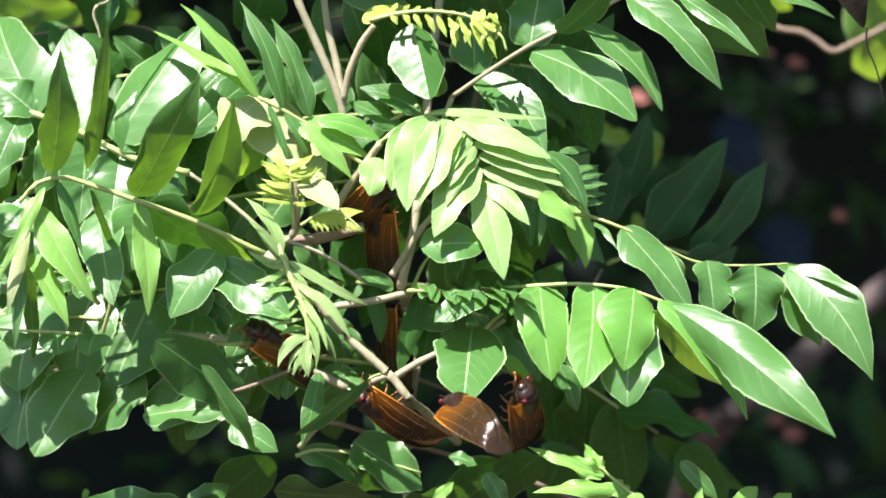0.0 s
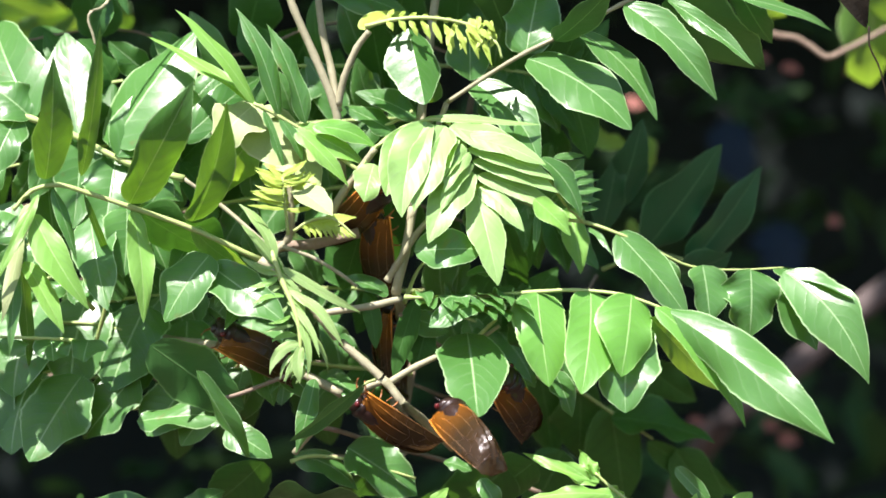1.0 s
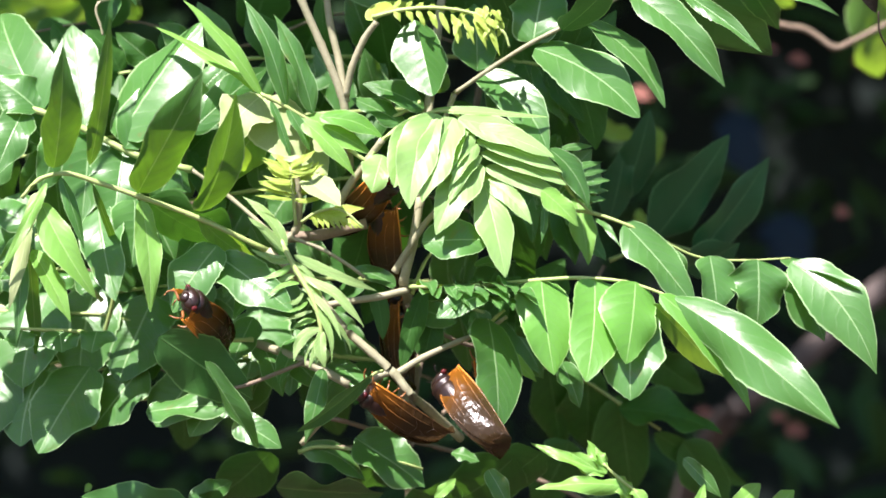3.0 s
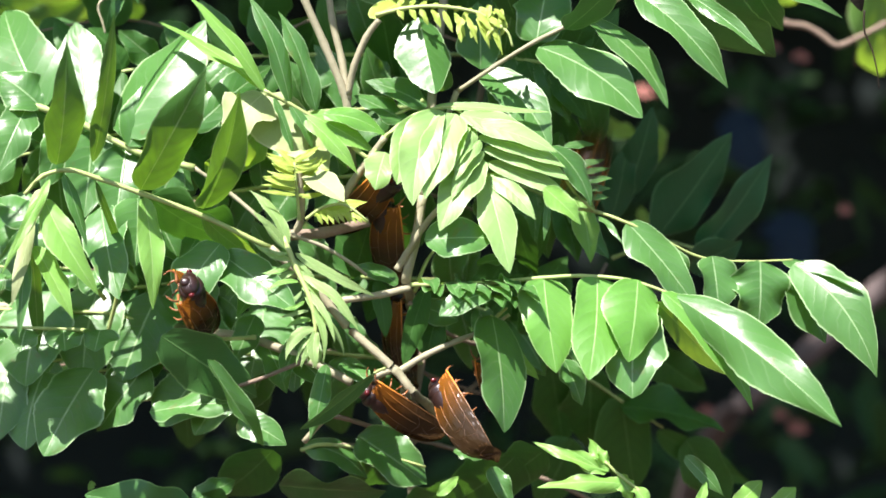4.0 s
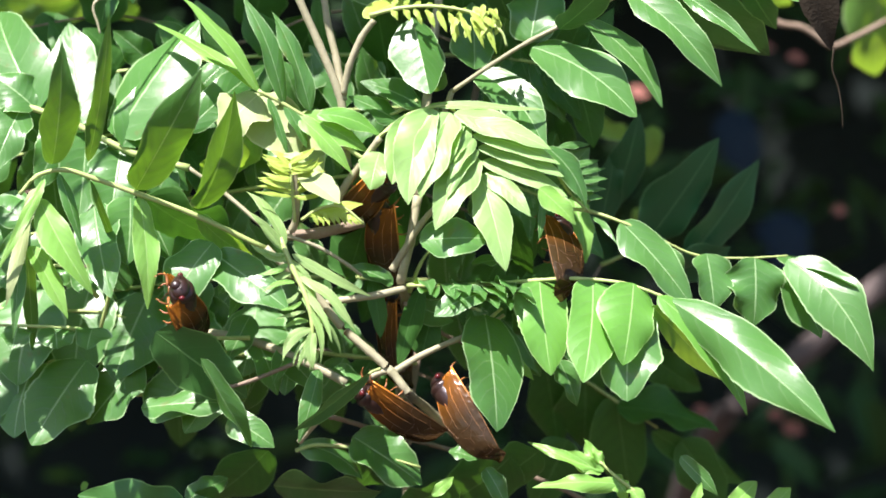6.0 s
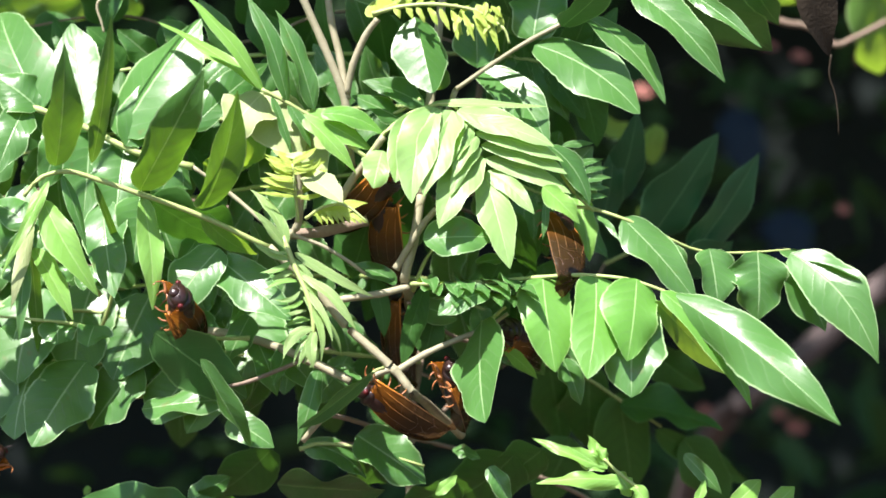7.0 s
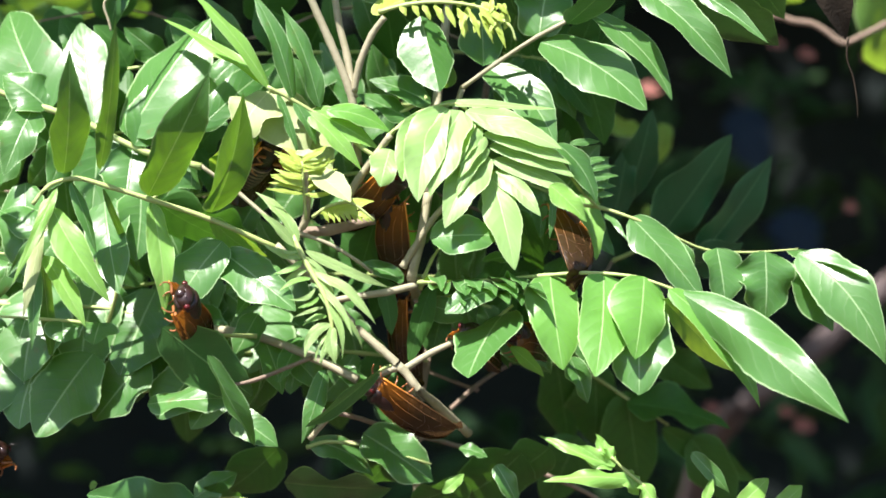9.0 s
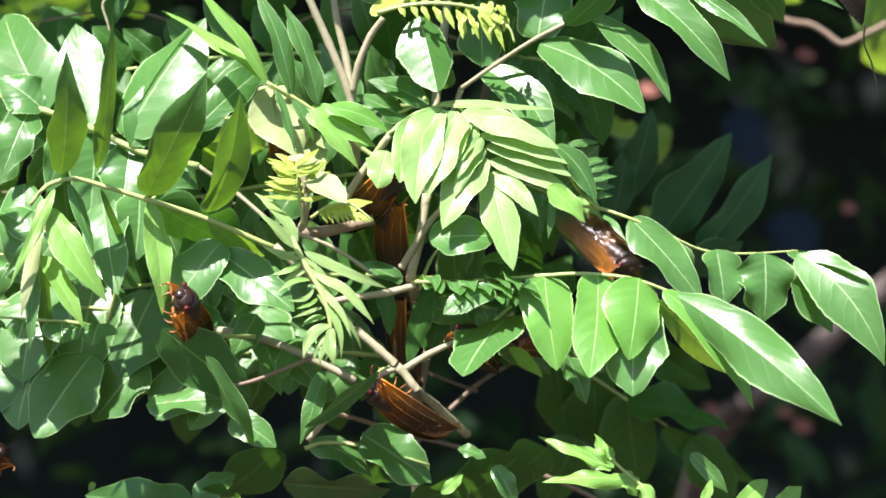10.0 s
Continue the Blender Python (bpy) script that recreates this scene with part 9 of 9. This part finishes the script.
    walk(leaf_n, swayed(leaf_n, [(0, -0.06, 0.07, 0.14), (0.5, -0.21, 0.26, 0.51), (1, -0.01, 0.01, 0.02), (1.5, 0.01, 0.02, 0.55), (2, -0.1, 0.13, 0.25), (2.5, 0.06, -0.04, 0.39), (4, -0.06, 0.06, -0.12), (4.5, -0.27, 0.3, 0.11), (5, -0.11, 0.13, 0.27), (5.5, 0, 0, 0), (7, -0.32, 0.38, 0.76), (7.5, -0.31, 0.45, 2.36), (8, -0.22, 0.29, 1.05), (8.5, -0.17, 0.19, 0.13), (9, -0.22, 0.29, 1.05), (9.5, -0.11, 0.16, 0.78), (10, -0.15, 0.22, 1.19)]))
    walk(leaf_n2, swayed(leaf_n2, [(0, -0.06, 0.05, 0.11), (0.5, -0.22, 0.18, 0.41), (1, -0.01, 0.01, 0.01), (1.5, 0.04, -0.02, 0.38), (2, -0.1, 0.09, 0.2), (2.5, 0.09, -0.06, 0.26), (4, -0.08, 0.06, -0.06), (4.5, -0.31, 0.24, 0.15), (5, -0.11, 0.09, 0.22), (5.5, 0, 0, 0), (7, -0.32, 0.27, 0.62), (7.5, -0.21, 0.22, 1.72), (8, -0.19, 0.17, 0.78), (8.5, -0.19, 0.15, 0.14), (9, -0.19, 0.17, 0.78), (9.5, -0.08, 0.08, 0.57), (10, -0.1, 0.1, 0.86)]))
    walk(leaf_in0, swayed(leaf_in0, [(0, -0.38, -0.37, -0.26), (0.5, -0.17, -0.2, -0.18), (1, -0.22, -0.25, -0.23), (1.5, -0.05, -0.11, -0.33), (2, 0.03, 0.01, -0.42), (2.5, -0.07, -0.09, -0.27), (4, -0.05, -0.02, -0.56), (4.5, -0.23, -0.24, -0.15), (5, -0.27, -0.28, -0.03), (5.5, 0, 0, 0), (7, -1.3, -1.25, 0.38), (7.5, -1.73, -1.66, 0.51), (8, -0.94, -0.9, 0.75), (8.5, -0.94, -0.9, 0.75), (9, -0.94, -0.9, 0.75), (9.5, -0.94, -0.9, 0.75), (10, -0.94, -0.9, 0.75)]))
    walk(leaf_in1, swayed(leaf_in1, [(0, -0.36, -0.26, -0.34), (0.5, -0.15, -0.13, -0.23), (1, -0.2, -0.17, -0.29), (1.5, 0.02, -0.04, -0.39), (2, 0.14, 0.08, -0.48), (2.5, -0.02, -0.03, -0.31), (4, 0.07, 0.09, -0.64), (4.5, -0.23, -0.17, -0.2), (5, -0.3, -0.23, -0.07), (5.5, 0, 0, 0), (7, -1.55, -1.09, 0.28), (7.5, -2.07, -1.46, 0.38), (8, -1.25, -0.87, 0.73), (8.5, -1.25, -0.87, 0.73), (9, -1.25, -0.87, 0.73), (9.5, -1.25, -0.87, 0.73), (10, -1.25, -0.87, 0.73)]))
    walk(leaf_in2, swayed(leaf_in2, [(0, -0.29, -0.14, -0.42), (0.5, -0.1, -0.07, -0.27), (1, -0.14, -0.08, -0.35), (1.5, 0.13, 0.02, -0.43), (2, 0.28, 0.12, -0.51), (2.5, 0.07, 0.02, -0.35), (4, 0.25, 0.18, -0.7), (4.5, -0.2, -0.1, -0.25), (5, -0.32, -0.16, -0.12), (5.5, 0, 0, 0), (7, -1.78, -0.83, 0.11), (7.5, -2.37, -1.11, 0.14), (8, -1.58, -0.73, 0.64), (8.5, -1.58, -0.73, 0.64), (9, -1.58, -0.73, 0.64), (9.5, -1.58, -0.73, 0.64), (10, -1.58, -0.73, 0.64)]))
    walk(leaf_in3, swayed(leaf_in3, [(0, -0.16, -0.04, -0.51), (0.5, -0.02, -0.02, -0.33), (1, -0.04, -0.02, -0.42), (1.5, 0.28, 0.03, -0.46), (2, 0.47, 0.1, -0.53), (2.5, 0.19, 0.04, -0.38), (4, 0.5, 0.18, -0.76), (4.5, -0.13, -0.03, -0.33), (5, -0.3, -0.07, -0.2), (5.5, 0, 0, 0), (7, -1.91, -0.43, -0.17), (7.5, -2.54, -0.58, -0.22), (8, -1.88, -0.42, 0.46), (8.5, -1.88, -0.42, 0.46), (9, -1.88, -0.42, 0.46), (9.5, -1.88, -0.42, 0.46), (10, -1.88, -0.42, 0.46)]))
    walk(leaf_in4, swayed(leaf_in4, [(0, 0.05, -0.01, -0.54), (0.5, 0.12, -0.02, -0.33), (1, 0.13, -0.01, -0.43), (1.5, 0.46, -0.07, -0.39), (2, 0.69, -0.06, -0.4), (2.5, 0.34, -0.03, -0.33), (4, 0.81, 0.02, -0.62), (4.5, 0.01, 0.01, -0.36), (5, -0.22, 0.02, -0.27), (5.5, 0, 0, 0), (7, -1.81, 0.11, -0.55), (7.5, -2.41, 0.14, -0.73), (8, -2.04, 0.13, 0.07), (8.5, -2.04, 0.13, 0.07), (9, -2.04, 0.13, 0.07), (9.5, -2.04, 0.13, 0.07), (10, -2.04, 0.13, 0.07)]))
    walk(leaf_mt, swayed(leaf_mt, [(0, 0.34, -0.49, 1), (0.5, 0.27, -0.26, 0.41), (1, 0.31, -0.34, 0.48), (1.5, 0.57, -0.42, 0.31), (2, 0.68, -0.55, 0.03), (2.5, 0.41, -0.36, 0.2), (4, 0.73, -0.83, -0.12), (4.5, 0.17, -0.25, 0.44), (5, -0.02, -0.09, 0.53), (5.5, 0, 0, 0), (7, -0.55, 0.4, 3.78), (7.5, -0.73, 0.54, 5.04), (8, -1.03, 1.06, 2.9), (8.5, -1.03, 1.06, 2.9), (9, -1.03, 1.06, 2.9), (9.5, -1.03, 1.06, 2.9), (10, -1.03, 1.06, 2.9)]))
    walk(leaf_mt2, swayed(leaf_mt2, [(0, 0.29, -0.32, 1.75), (0.5, 0.25, -0.17, 0.66), (1, 0.28, -0.24, 0.76), (1.5, 0.61, -0.26, 0.74), (2, 0.77, -0.38, 0.46), (2.5, 0.44, -0.25, 0.49), (4, 0.84, -0.65, 0.29), (4.5, 0.13, -0.19, 0.61), (5, -0.1, -0.07, 0.61), (5.5, 0, 0, 0), (7, -1.15, 0.42, 4.22), (7.5, -1.54, 0.56, 5.63), (8, -1.63, 0.86, 2.43), (8.5, -1.63, 0.86, 2.43), (9, -1.63, 0.86, 2.43), (9.5, -1.63, 0.86, 2.43), (10, -1.63, 0.86, 2.43)]))
    walk(leaf_b, turned(leaf_b, [(0, -1.4, -4.9, -34.9, -25.7, -34.1), (0.4, -1.4, -4.9, -37.8, -28.0, -31.7), (0.8, -1.1, -4.8, -32.0, -27.4, -31.7), (1.2, -1.4, -4.6, -26.5, -24.4, -24.4), (1.6, -0.1, -3.0, -25.3, -18.9, -25.4), (2, 1.5, -3.2, -28.2, -4.5, -11.9), (2.5, -0.6, -2.7, -25.5, 1.2, -3.8), (3.8, -0.2, -1, -11.5, 0.6, -1.1), (4.5, 0, -0.1, -5.6, 0.5, -0.7), (5.5, 0, 0, -1.8, 0, -0.2), (5.7, -0.3, 0.3, -3.7, 0, -0.4), (6.3, 2.9, -1.2, -6.6, -16.5, -41.2), (6.8, 6.9, -1.6, 15.5, -31.9, -94), (7, 5.9, -1.7, 15.1, -31.9, -94.1), (7.5, 6.2, -1, 5.8, -39.9, -87.4), (8, 5.9, -1.3, -17.5, -47.1, -69.3), (8.5, 9.2, -1.1, -34.9, -41.3, -61.2), (9, 8.6, -2, -28.1, -43.4, -63.8), (9.5, 9.2, -2.1, -29.4, -43.1, -62.4), (10, 9.2, -3.4, -36.7, -39.5, -58.3)]))
    walk(leaf_q, turned(leaf_q, [(0, 0.1, 0, 0, 0, 0), (2.5, -0.1, 0.1, 0, 0, 0), (5.5, 0, 0, 0, 0, 0), (7.5, 0, 0, -1, -4.7, 2.8), (8.5, -0.4, -1.5, -1.2, -5.3, 3.2), (9, -0.4, 0.1, -2.2, -8.8, -2.7), (9.3, -0.5, -0.1, -4.3, -13.1, -29.2), (9.6, -0.1, 0, 17.7, 10.3, -61.6), (10, 0.1, 0.4, 19.4, 7.4, -65.1)]))
    walk(cicada_b, [(0, perched((0.0022, 0.735, 1.3478), (0.0192, 0.7004, 1.3366), (0.3, -0.6, 0.7))),
        (0.4, perched((0.0032, 0.735, 1.3492), (0.0197, 0.7002, 1.3379), (0.3, -0.6, 0.7))),
        (0.8, perched((0.0004, 0.735, 1.3482), (0.0203, 0.7053, 1.3308), (0.5, -0.7, 0.6))),
        (1.2, perched((0.0048, 0.738, 1.3502), (0.017, 0.7064, 1.3297), (0.2, -0.9, 0.3))),
        (1.6, perched((0.0008, 0.74, 1.3553), (0.0164, 0.718, 1.3262), (0.1, -0.95, 0.2))),
        (2.0, perched((-0.0002, 0.742, 1.3543), (0.017, 0.7139, 1.3323), (-0.1, -0.95, 0.1))),
        (2.4, perched((-0.0037, 0.748, 1.3536), (0.0193, 0.7248, 1.3306), (-0.3, -0.9, -0.3))),
        (2.7, perched((-0.0034, 0.748, 1.3536), (0.0193, 0.7246, 1.3306), (-0.3, -0.9, -0.3))),
        (3.8, perched((-0.0053, 0.7665, 1.3507), (0.0112, 0.7469, 1.3275), (-0.8, -0.15, -0.4))),
        (4.5, perched((-0.0063, 0.7665, 1.3489), (0.0112, 0.7480, 1.3284), (-0.8, -0.15, -0.4))),
        (5.7, perched((-0.0043, 0.7665, 1.3493), (0.0125, 0.7485, 1.3292), (-0.8, -0.15, -0.4))),
        (6.8, perched((0.0033, 0.7739, 1.357), (0.0065, 0.8049, 1.331), (-0.7, 0.3, -0.3))),
        (7.0, perched((0.0011, 0.7749, 1.3555), (0.0064, 0.8077, 1.3324), (0.7, 0.3, 0.3))),
        (7.5, perched((0.0043, 0.7771, 1.3616), (0.0115, 0.8101, 1.3398), (0.7, 0.3, 0.3))),
        (7.8, perched((0.0052, 0.7781, 1.3668), (0.0043, 0.8108, 1.3434), (0.8, 0.3, 0.3))),
        (8.2, perched((0.0053, 0.781, 1.3665), (0.0139, 0.8104, 1.3568), (0.5, 0.3, 0.6))),
        (9.0, perched((0.0049, 0.781, 1.3673), (0.0134, 0.8112, 1.3572), (0.5, 0.3, 0.6))),
        (10, perched((0.0045, 0.781, 1.3672), (0.0131, 0.8112, 1.3571), (0.5, 0.3, 0.6)))])
    walk(cicada_f, [(0, perched((-0.072, 0.772, 1.373), (-0.0555, 0.79, 1.3574), (0.2, -0.5, 0.9))),
        (0.4, perched((-0.0764, 0.772, 1.3747), (-0.0587, 0.79, 1.3582), (0.2, -0.5, 0.9))),
        (0.8, perched((-0.0797, 0.772, 1.3738), (-0.0598, 0.79, 1.3578), (0.2, -0.5, 0.9))),
        (1.2, perched((-0.0862, 0.772, 1.3772), (-0.0595, 0.786, 1.3614), (0.2, -0.5, 0.9))),
        (1.6, perched((-0.091, 0.77, 1.3785), (-0.0627, 0.786, 1.3625), (0.2, -0.5, 0.9))),
        (2, perched((-0.0941, 0.766, 1.3769), (-0.0716, 0.786, 1.3614), (0.2, -0.5, 0.9))),
        (2.4, perched((-0.0936, 0.752, 1.381), (-0.076, 0.785, 1.3613), (0.3, -0.6, 0.8))),
        (2.7, perched((-0.0935, 0.75, 1.3821), (-0.0775, 0.785, 1.3608), (0.35, -0.6, 0.7))),
        (3.8, perched((-0.0936, 0.744, 1.3875), (-0.0891, 0.79, 1.3582), (0.75, -0.4, 0.4))),
        (4.5, perched((-0.0938, 0.744, 1.3881), (-0.0895, 0.79, 1.3578), (0.75, -0.4, 0.4))),
        (5.5, perched((-0.0944, 0.744, 1.3881), (-0.0908, 0.79, 1.3563), (0.75, -0.4, 0.4))),
        (6.8, perched((-0.0968, 0.744, 1.3841), (-0.094, 0.79, 1.3542), (0.75, -0.4, 0.4))),
        (7.5, perched((-0.0976, 0.744, 1.3833), (-0.0951, 0.79, 1.3531), (0.75, -0.4, 0.4))),
        (10, perched((-0.097, 0.744, 1.3827), (-0.0945, 0.79, 1.3527), (0.75, -0.4, 0.4)))])
    walk(cicada_g, [(0, perched((0.1133, 0.7718, 1.5481), (0.1332, 0.8036, 1.5717), (0, -0.3, 0.9))),
        (3.7, perched((0.1121, 0.7718, 1.5464), (0.1320, 0.8036, 1.5699), (0, -0.3, 0.9))),
        (3.9, perched((0.0810, 0.7760, 1.5140), (0.0989, 0.8052, 1.5382), (0, -0.3, 0.9))),
        (4, perched((0.0499, 0.7802, 1.4228), (0.0578, 0.8110, 1.4479), (0.3, -0.4, 0.8))),
        (4.1, perched((0.0379, 0.7802, 1.3954), (0.0583, 0.8142, 1.4018), (0.2, -0.5, 0.8))),
        (4.2, perched((0.0492, 0.7900, 1.4024), (0.0467, 0.7640, 1.3884), (0.9, -0.25, 0.1))),
        (4.3, perched((0.0452, 0.7900, 1.4074), (0.0450, 0.7640, 1.3874), (0.9, -0.25, 0.1))),
        (4.5, perched((0.0467, 0.7900, 1.4104), (0.0460, 0.7640, 1.3875), (0.9, -0.25, 0.1))),
        (5.5, perched((0.0442, 0.7900, 1.4100), (0.0456, 0.7640, 1.3869), (0.9, -0.25, 0.1))),
        (7, perched((0.0419, 0.7900, 1.4112), (0.0437, 0.7640, 1.3881), (0.9, -0.25, 0.1))),
        (7.5, perched((0.0420, 0.7900, 1.4137), (0.0448, 0.7640, 1.3894), (0.9, -0.25, 0.1))),
        (8.5, perched((0.0403, 0.7900, 1.4119), (0.0439, 0.7640, 1.3880), (0.9, -0.25, 0.1))),
        (9, perched((0.0409, 0.7900, 1.4132), (0.0449, 0.7640, 1.3895), (0.9, -0.25, 0.1))),
        (9.9, perched((0.0420, 0.7900, 1.4131), (0.0460, 0.7640, 1.3898), (0.9, -0.25, 0.1))),
        (10, perched((0.0661, 0.7781, 1.3918), (0.0447, 0.8028, 1.4119), (0.4, -0.6, 0.6)))])
    walk(cicada_h, [(0, perched((-0.2039, 0.7844, 1.3145), (-0.2435, 0.8029, 1.306), (0, -0.4, 0.9))),
        (5.7, perched((-0.1989, 0.7844, 1.3133), (-0.2384, 0.8028, 1.3043), (0, -0.4, 0.9))),
        (6.8, perched((-0.17, 0.7886, 1.3224), (-0.2067, 0.8083, 1.3073), (0.1, 0.1, 0.9))),
        (7.5, perched((-0.1706, 0.7886, 1.323), (-0.2075, 0.8076, 1.308), (0.1, 0.1, 0.9))),
        (10, perched((-0.1716, 0.7886, 1.3228), (-0.2085, 0.8073, 1.3074), (0.1, 0.1, 0.9)))])
    walk(cicada_i, [(0, perched((-0.107, 0.816, 1.4571), (-0.1147, 0.8454, 1.4316), (0.2, 0.6, 0.5))),
        (7.4, perched((-0.1064, 0.816, 1.4557), (-0.114, 0.8456, 1.4304), (0.2, 0.6, 0.5))),
        (7.8, perched((-0.0856, 0.7848, 1.442), (-0.1045, 0.8161, 1.4249), (0.2, 0.3, 0.8))),
        (8.2, perched((-0.072, 0.7834, 1.4377), (-0.0897, 0.8091, 1.4126), (0.2, -0.3, 0.9))),
        (9.0, perched((-0.0672, 0.7823, 1.4414), (-0.0849, 0.8096, 1.4183), (0.2, -0.3, 0.9))),
        (9.5, perched((-0.0648, 0.7819, 1.4445), (-0.0793, 0.8101, 1.4208), (0.6, -0.4, 0.6))),
        (9.7, perched((-0.0629, 0.7806, 1.4487), (-0.0685, 0.8091, 1.423), (0.8, -0.4, 0.4))),
        (10, perched((-0.0632, 0.7802, 1.4505), (-0.064, 0.807, 1.423), (0.8, -0.5, 0.2)))])
    walk(cicada_j, [(0, perched((0.0290, 0.7600, 1.3510), (0.0300, 0.7900, 1.3290), (0.6, -0.6, 0.3))),
        (0.4, perched((0.0240, 0.7640, 1.3539), (0.0320, 0.7930, 1.3309), (0.6, -0.6, 0.3))),
        (0.8, perched((0.0229, 0.7650, 1.3559), (0.0330, 0.7930, 1.3300), (0.6, -0.6, 0.3))),
        (1.2, perched((0.0256, 0.776, 1.3581), (0.0378, 0.8069, 1.3345), (0.6, -0.6, 0.3))),
        (1.6, perched((0.0253, 0.776, 1.3584), (0.0364, 0.8073, 1.3348), (0.6, -0.6, 0.3))),
        (2.0, perched((0.0242, 0.7700, 1.3605), (0.0370, 0.7930, 1.3450), (0.4, -0.6, 0.5))),
        (2.4, perched((0.0184, 0.7855, 1.3622), (0.0224, 0.8174, 1.3374), (0.3, -0.8, 0.3))),
        (5.7, perched((0.0169, 0.7855, 1.3607), (0.021, 0.8174, 1.3358), (0.3, -0.8, 0.3))),
        (6.8, perched((0.0238, 0.7844, 1.3685), (0.0281, 0.8177, 1.3461), (0.4, -0.6, 0.3))),
        (7.1, perched((0.0214, 0.7855, 1.3691), (0.0371, 0.8212, 1.3605), (0.3, -0.5, 0.7))),
        (8.6, perched((0.0191, 0.7855, 1.3683), (0.0342, 0.8213, 1.3593), (0.3, -0.5, 0.7))),
        (10, perched((0.02, 0.7886, 1.3681), (0.0365, 0.8242, 1.3609), (0.3, -0.4, 0.7)))])


motions()
